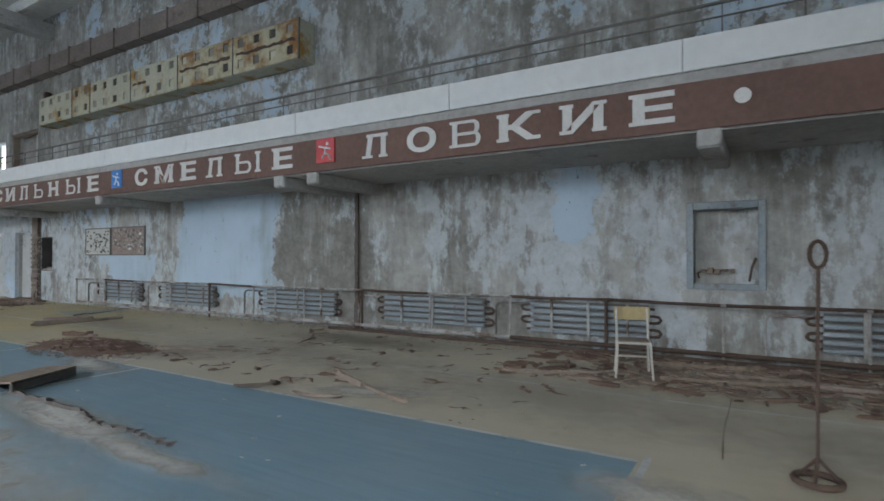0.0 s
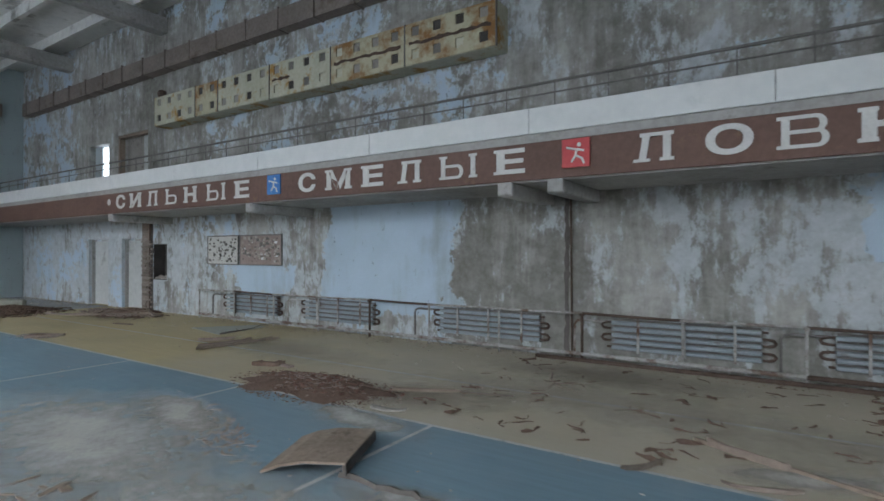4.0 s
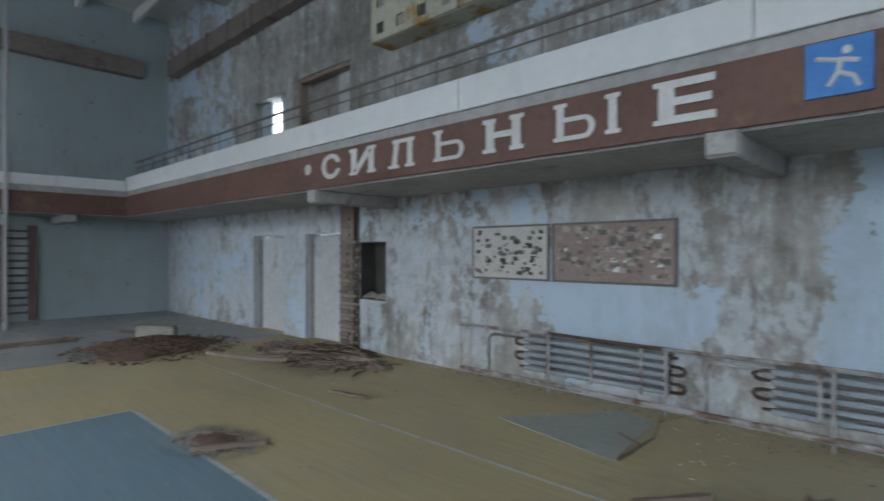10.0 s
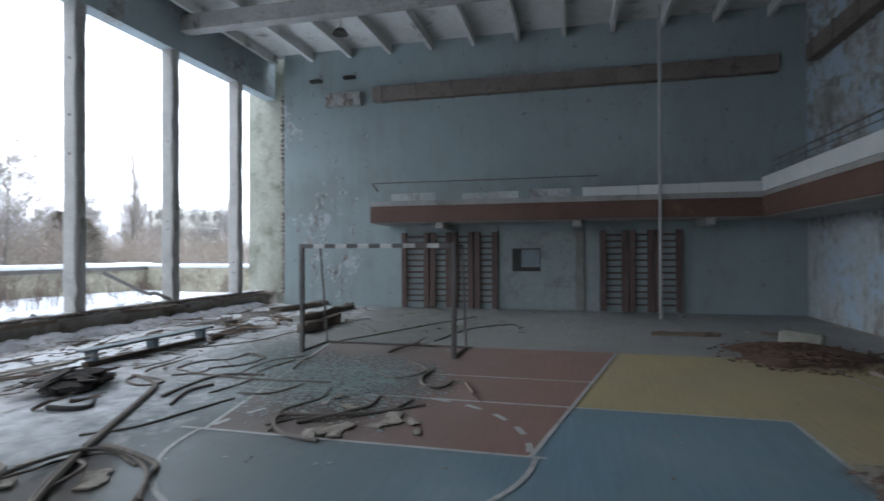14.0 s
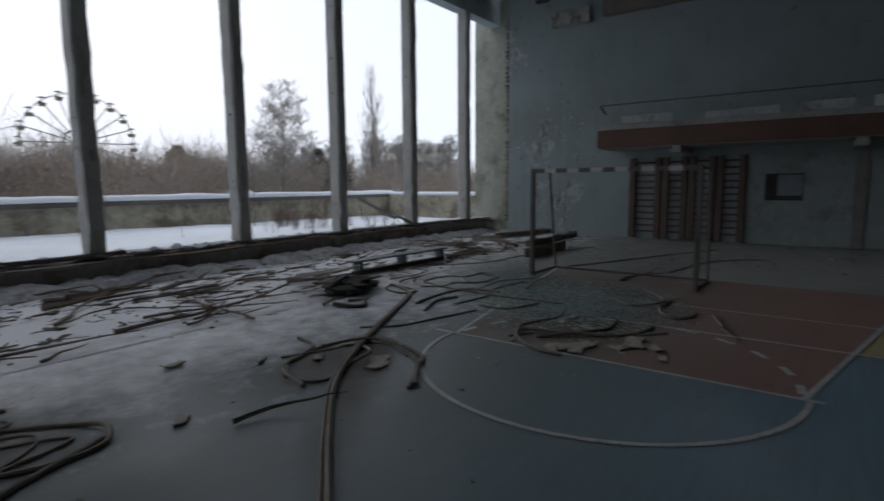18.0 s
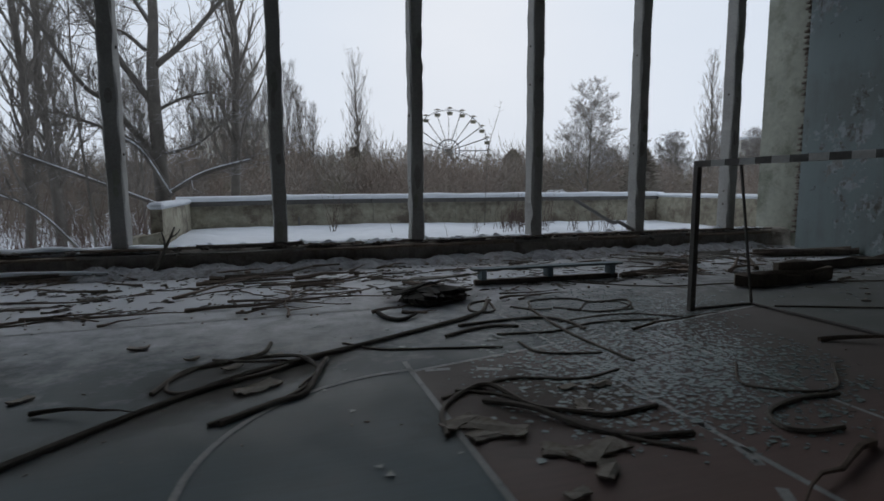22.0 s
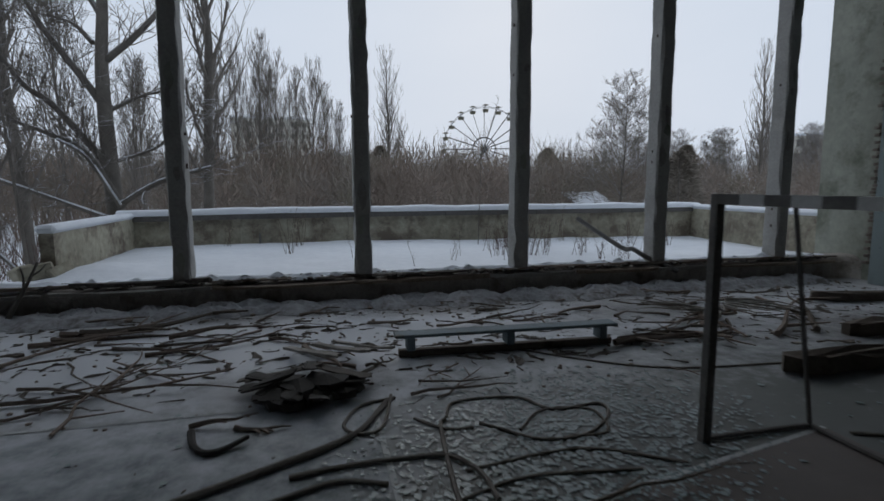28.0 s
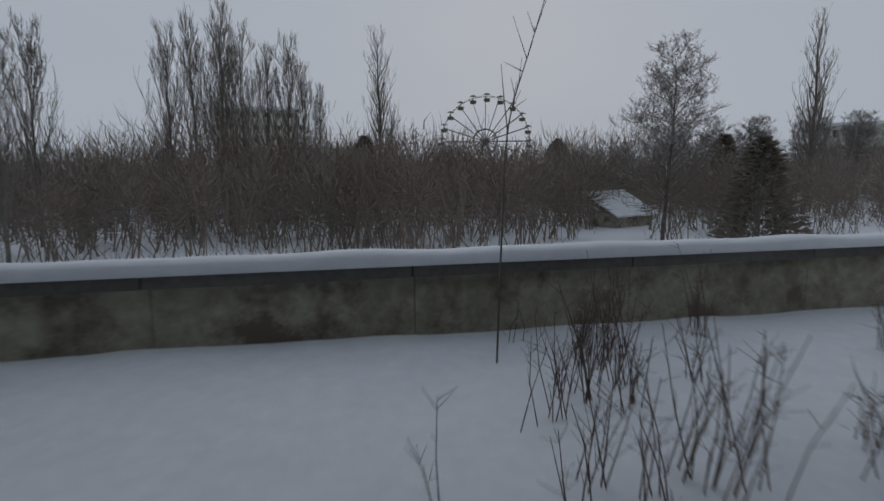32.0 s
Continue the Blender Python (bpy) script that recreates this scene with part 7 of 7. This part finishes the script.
solo("log_snow", Shape().tube(spline([(-8.5, -8.97, 0.17), (-9.3, -8.92, 0.18), (-10.1, -8.86, 0.17), (-10.7, -8.82, 0.14)]), 0.065, 7, 0.03), "snow", "line of snow lying on the fallen log", "snow", kind="structure", smooth=True)
solo("bent_pipe", Shape().tube(spline([(-23.5, -9.15, 0.35), (-23.0, -9.5, 0.62), (-22.8, -9.75, 0.78), (-22.65, -9.95, 0.8), (-22.0, -10.75, 1.4)]), 0.05, 8), "dark_steel", "bent rusty pipe leaning over the sill", "pipe")

for i, (cx, cy, rx, ry, a) in enumerate(((-5.4, 4.9, 2.2, 0.9, 0.2), (-17.6, 7.2, 2.4, 1.1, 0.0), (2.2, 7.2, 2.8, 1.1, 0.0), (-3.6, 7.4, 2.6, 0.9, 0.0), (-10.2, -3.1, 1.7, 1.2, 0.0), (-13.3, -2.4, 1.2, 0.9, 0.3), (-15.8, -1.0, 1.5, 1.1, 0.4), (-16.0, -5.3, 1.6, 0.9, 0.0), (-13.2, -1.9, 2.6, 0.35, 0.62), (-14.95, 4.5, 0.8, 0.6, 0.0), (-21.8, -7.6, 3.0, 1.3, 0.1), (-18.2, -8.5, 2.4, 0.7, 0.0), (-24.5, -6.0, 2.4, 1.2, 0.2), (-14.8, -8.6, 2.2, 0.6, 0.0))):
    mound("floor_dirt", "dark dirt trodden into the floor", cx, cy, rx, ry, 0.004, "drift_dirt", 80 + i, a, 40)

for i, (cx, cy, rx, ry, a) in enumerate(((0.6, 5.4, 4.6, 1.3, 0.0), (-3.4, 6.0, 3.4, 1.1, 0.05), (4.2, 5.0, 2.6, 1.2, 0.0), (-9.0, 6.4, 3.4, 1.1, -0.05))):
    mound("grey_dust", "thin grey dust over the yellow floor", cx, cy, rx, ry, 0.002, "drift_grey", 120 + i, a, 48)

# ---- terrace details ----
s = Shape()
for i in range(40):
    a, b = PX1 + 0.15 + (PX0 - PX1 - 0.2) * i / 40, PX1 + 0.15 + (PX0 - PX1 - 0.2) * (i + 1) / 40
    ring = []
    for x in (a, b):
        h = 0.17 + 0.04 * noise.noise(Vector((x * 0.9, 0, 3)))
        z = ptop(x) + 0.055
        ring += [(x, PY + 0.12, z), (x, PY + 0.11, z + h * 0.7), (x, PY, z + h), (x, PY - 0.25, z + h), (x, PY - 0.33, z + h * 0.6), (x, PY - 0.33, z)]
    s.add(ring, [(j, j + 1, j + 7, j + 6) for j in range(5)])
solo("parapet_snow", s, "snow", "thick snow cap along the parapet coping", "snow", kind="structure", smooth=True)
for k in range(6):
    a, b = PX1 + 0.1 + (PX0 - PX1 - 0.1) * k / 6, PX1 + 0.1 + (PX0 - PX1 - 0.1) * (k + 1) / 6
    c = Shape().add([(x, y, ptop(x) + z) for x in (a - 0.01, b + 0.01) for y in (PY + 0.1, PY - 0.33) for z in (-0.09, 0.055)], [(0, 1, 3, 2), (4, 6, 7, 5), (0, 4, 5, 1), (2, 3, 7, 6), (0, 2, 6, 4), (1, 5, 7, 3)])
    part("coping", c, "coping_dark", par, "dark concrete coping slab")
for x0, x1, y0, y1, z in ((PX1 - 0.3, PX1 + 0.06, PY, YS - 1.55, ptop(PX1)), (PX0 - 0.06, PX0 + 0.31, PY, YS - 1.15, ptop(PX0))):
    solo("parapet_snow", Shape().box(x0, x1, y0, y1, z, z + 0.16, 0.06), "snow", "thick snow cap along the parapet coping", "snow", kind="structure")


def weed(x, y, h, seed, n=7):
    rng, s = random.Random(seed), Shape()
    for i in range(n):
        a, l = rng.uniform(0, 6.28), h * rng.uniform(0.5, 1.0)
        p = Vector((x + rng.uniform(-0.12, 0.12), y + rng.uniform(-0.12, 0.12), rise(x, y) - 0.03))
        d = Vector((math.cos(a) * 0.25, math.sin(a) * 0.25, 1))
        pts = [p, p + d * l * 0.5, p + d * l + Vector((rng.uniform(-0.1, 0.1), rng.uniform(-0.1, 0.1), 0))]
        s.tube(pts, 0.007, 3, 0.003, cap=False)
        for k in range(5):
            q = pts[1].lerp(pts[2], rng.uniform(-0.5, 1.0))
            s.tube([q, q + Vector((rng.uniform(-0.14, 0.14), rng.uniform(-0.14, 0.14), rng.uniform(0.02, 0.16)))], 0.003, 3, 0.0015, cap=False)
    return solo("dry_weed", s, "weed_dark", "thin dry weed standing in the snow", "weed", "weeds on the terrace")


rw = random.Random(61)
for i in range(20):
    x = rw.gauss(-21.9, 0.6) if i < 14 else rw.uniform(-27, -13)
    weed(x, rw.uniform(-15.4, -13.4), rw.uniform(0.5, 1.4), i, rw.randint(2, 9))
solo("steel_stub", Shape().tube([(-14.6, PY + 0.12, 0.3), (-14.6, PY + 0.12, 0.8)], 0.03, 6), "dark_steel", "short steel stub standing in the snow", "post")

sapling = thing("sapling", "thin bare sapling growing in the terrace snow", "sapling")
stem = spline([(-20.85, -14.68, 0.4), (-20.9, -14.68, 2.0), (-20.96, -14.68, 3.0), (-21.2, -14.7, 3.8), (-21.45, -14.7, 4.6)])
part("stem", Shape().tube(stem, 0.013, 4, 0.004), "bark", sapling)
part("leader", Shape().tube(spline([(-20.95, -14.68, 2.9), (-20.9, -14.68, 3.3), (-20.87, -14.68, 3.6)]), 0.008, 4, 0.003), "bark", sapling)
ry = random.Random(71)
for k in range(18):
    p = stem[ry.randint(len(stem) // 2, len(stem) - 1)]
    part("twig", Shape().tube([p, p + Vector((ry.uniform(-0.24, 0.2), ry.uniform(-0.2, 0.2), ry.uniform(0.05, 0.45)))], 0.006, 3, 0.002), "bark", sapling)

# ---- snow on the limbs of the near tree, fallen limbs ----
def limb(pts, r):
    t = thing("snowy_limb", "bare limb with a line of snow on it", "branch", pose(0.2, 0, 0), group="snowy limbs by the terrace")
    p = spline(pts, 4)
    part("wood", Shape().tube(p, r, 6, r * 0.4), "bark", t)
    part("snow_line", Shape().tube([q + Vector((0, 0, r * 0.7)) for q in p], r * 0.75, 5, r * 0.35), "snow", t)
    return t


limb([(-10.7, -17.4, 1.55), (-9.9, -17.4, 3.0), (-9.2, -17.35, 3.5)], 0.07)
limb([(-10.65, -17.5, 1.62), (-11.8, -17.4, 2.3), (-13.3, -17.25, 2.74)], 0.06)
limb([(-10.2, -17.5, 1.25), (-8.3, -17.3, 2.1), (-6.7, -17.05, 2.8)], 0.06)
limb([(-8.1, -16.9, -0.2), (-7.1, -16.7, 1.06), (-6.0, -16.6, 1.66)], 0.045)


# ---- distant trees, houses ----
def copy_tree(t, x, y, scale, turn):
    c = copy_thing(t, pose(x, y, -1.6, 0, 0, turn))
    c.scale = (scale, scale, scale)
    return c


slim = bare_tree("slender_tree", "slender bare tree with fine upright twigs", 17, 0.17, 14, pose(-14.0, -75, -1.6), 3, 26, 0.14, 0.28, 0.8, 0.36, 0.013, (4, 6), "slender bare trees")
for x, y, k, a in ((-9.8, -70, 1.16, 40), (-7.6, -69, 1.08, 200), (-12.0, -71, 1.06, 290), (-16.1, -76.7, 1.1, 80), (-18.0, -78, 0.95, 150), (-19.8, -79, 0.82, 10), (-5.4, -68, 1.0, 330), (-10.8, -66, 0.9, 120),
                   (-2.5, -47, 0.72, 120), (-0.3, -40, 0.95, 220), (3.6, -36, 1.0, 300), (-5.9, -36, 0.6, 33)):
    copy_tree(slim, x, y, k, a)
birch = bare_tree("birch_tree", "pale bare birch with a round frosty crown", 11.8, 0.14, 24, pose(-40.8, -39.5, -1.6), 4, 46, 0.24, 0.85, 0.1, 0.3, 0.008, (4, 6), "birches")
for x, y, k, a in ((-75, -70, 0.95, 60), (-79, -72, 1.0, 160), (-83, -68, 1.06, 250), (-88, -72, 1.0, 100), (-93, -70, 1.04, 40), (-98, -74, 1.1, 300), (-104, -72, 1.06, 200), (-109, -70, 1.15, 20), (-115, -74, 1.15, 120), (-59, -74, 0.72, 60), (-54.5, -80, 0.65, 10), (-69.5, -76, 0.8, 210),
                   (-45, -92, 0.6, 75), (-36, -95, 0.58, 140), (-28, -90, 0.6, 240), (-63, -70, 0.85, 280), (-66, -66, 0.9, 340)):
    copy_tree(birch, x, y, k, a)
for x, y, k, a in ((-72.2, -58.4, 0.72, 50), (-33.5, -109, 0.6, 10)):
    copy_tree(poplar, x, y, k, a)


def fir(x, y, h, seed):
    rng = random.Random(seed)
    t = thing("fir_tree", "dark green fir tree at the edge of the wood", "tree", pose(off(x, y), y, -1), "firs")
    part("trunk", Shape().tube([(0, 0, 0), (0, 0, h)], 0.14, 6, 0.03), "bark", t)
    s = Shape()
    for j in range(int(h * 420)):
        z = 0.2 + (h - 0.25) * rng.random() ** 1.1
        a, f = rng.uniform(0, 6.283), 1 - z / h
        r = 0.6 * h * f ** 0.7 * (0.8 + 0.35 * noise.noise(Vector((math.cos(a) * 1.2, math.sin(a) * 1.2, z * 0.55 + seed)))) * rng.random() ** 0.4
        c = Vector((math.cos(a) * r, math.sin(a) * r, z))
        d = Vector((math.cos(a), math.sin(a), rng.uniform(-0.35, 0.55))) * rng.uniform(0.04, 0.11) * h ** 0.75
        p = Vector((rng.gauss(0, 1), rng.gauss(0, 1), rng.gauss(0, 1))).normalized() * 0.012 * h ** 0.8
        s.add([c - d * 0.4 + p, c - d * 0.4 - p, c + d * 0.3 - p * 1.5, c + d, c + d * 0.3 + p * 1.5], [(0, 1, 2, 4), (4, 2, 3)])
    part("foliage", s, "needles", t)
    return t


for i, (x, y, h) in enumerate(((-55.3, -82, 9.2), (-25.9, -69, 8.2), (-40.6, -31.2, 5.4), (-42.4, -33, 4.6), (-64.0, -60, 8.2))):
    fir(x, y, h, i)


def block(name, label, x, y, w, d, h, floors, bays, turn):
    t = thing(name, label, "building", pose(off(x, y), y, -1.6, 0, 0, turn))
    holes, fh, bw = [], h / floors, w / bays
    for i in range(floors):
        for j in range(bays):
            holes.append((-w / 2 + bw * (j + 0.3), -w / 2 + bw * (j + 0.7), fh * (i + 0.38), fh * (i + 0.78)))
    part("wall", cut_wall(Shape(), 1, d / 2 - 0.4, d / 2, -w / 2, w / 2, 0, h, holes), "block_panel", t)
    # No rooms are modelled: a solid core carries their shade as a dark colour.
    part("wall", Shape().box(-w / 2, w / 2, -d / 2, d / 2 - 0.42, 0, h), "coping_dark", t, "solid core coloured dark for the shade inside the rooms")
    part("roof", Shape().box(-w / 2 - 0.3, w / 2 + 0.3, -d / 2 - 0.3, d / 2 + 0.3, h, h + 0.5), "snow", t)
    for q in holes:
        part("window", Shape().box(q[0] + 0.05, q[0] + (q[1] - q[0]) * 0.5, d / 2 - 0.3, d / 2 - 0.2, q[2], q[3]), "grey_wood", t)
    return t


block("apartment_block", "pale abandoned panel apartment block behind the trees", -9.1, -150, 19, 12, 20.6, 7, 7, 4)
block("apartment_block", "pale abandoned panel block at the wood's edge", -118, -86, 14, 12, 13, 4, 6, -45)
block("long_building", "long low dark building across the park", -25.0, -135, 14, 10, 11.0, 3, 8, 0)
hut = thing("hut", "low hut with a snow-covered sloping roof", "hut", pose(off(-45.8, -51), -51, -1.6, 0, 0, 25))
part("wall", Shape().box(-2.6, 2.6, -1.4, 1.4, 0, 1.2), "parapet_paint", hut)
part("roof", Shape().prism([(-1.8, 2.9), (1.8, 0.9), (1.8, 1.05), (-1.8, 3.05)], 0, -3.1, 3.1), "snow", hut)

# broken, snowed-in end of the parapet nearest the windows
rb = random.Random(81)
for i, (x, y, z, a, t) in enumerate(((PX1 - 0.05, YS - 1.3, 0.55, 25, 20), (PX1 + 0.3, YS - 1.6, 0.5, -40, -25), (PX1 - 0.35, YS - 1.5, 0.5, 70, 35))):
    solo("concrete_chunk", Shape().box(-0.28, 0.28, -0.12, 0.12, -0.16, 0.16, 0.03), "parapet_paint", "broken concrete chunk of the parapet in the snow", "concrete", "parapet chunks", at=pose(x, y, z, t, 10, a))

for i, (x, y) in enumerate(((-22.9, -11.2), (-23.3, -10.9), (-22.6, -11.8), (-23.6, -11.6), (-24.0, -11.0), (-23.0, -12.3), (-19.6, -12.2), (-20.6, -13.1), (-21.4, -12.0))):
    weed(x, y, 0.7 if i < 6 else 0.9, 500 + i, 6 if i < 6 else 2)

for i, (x, y, h, n) in enumerate(((-20.66, -12.27, 1.0, 7), (-21.28, -12.25, 1.1, 8), (-21.43, -11.95, 1.15, 7), (-21.72, -11.87, 1.2, 4), (-21.59, -13.32, 0.9, 8), (-20.99, -12.05, 1.0, 7), (-20.4, -11.86, 0.9, 4), (-20.45, -11.1, 0.9, 3),
                                  (-20.9, -13.3, 1.0, 7), (-21.2, -13.8, 1.0, 8), (-17.04, -12.06, 0.8, 1), (-19.25, -11.29, 0.6, 3), (-18.24, -10.97, 1.0, 1), (-22.0, -12.4, 1.1, 6))):
    weed(x, y, h, 540 + i, n)
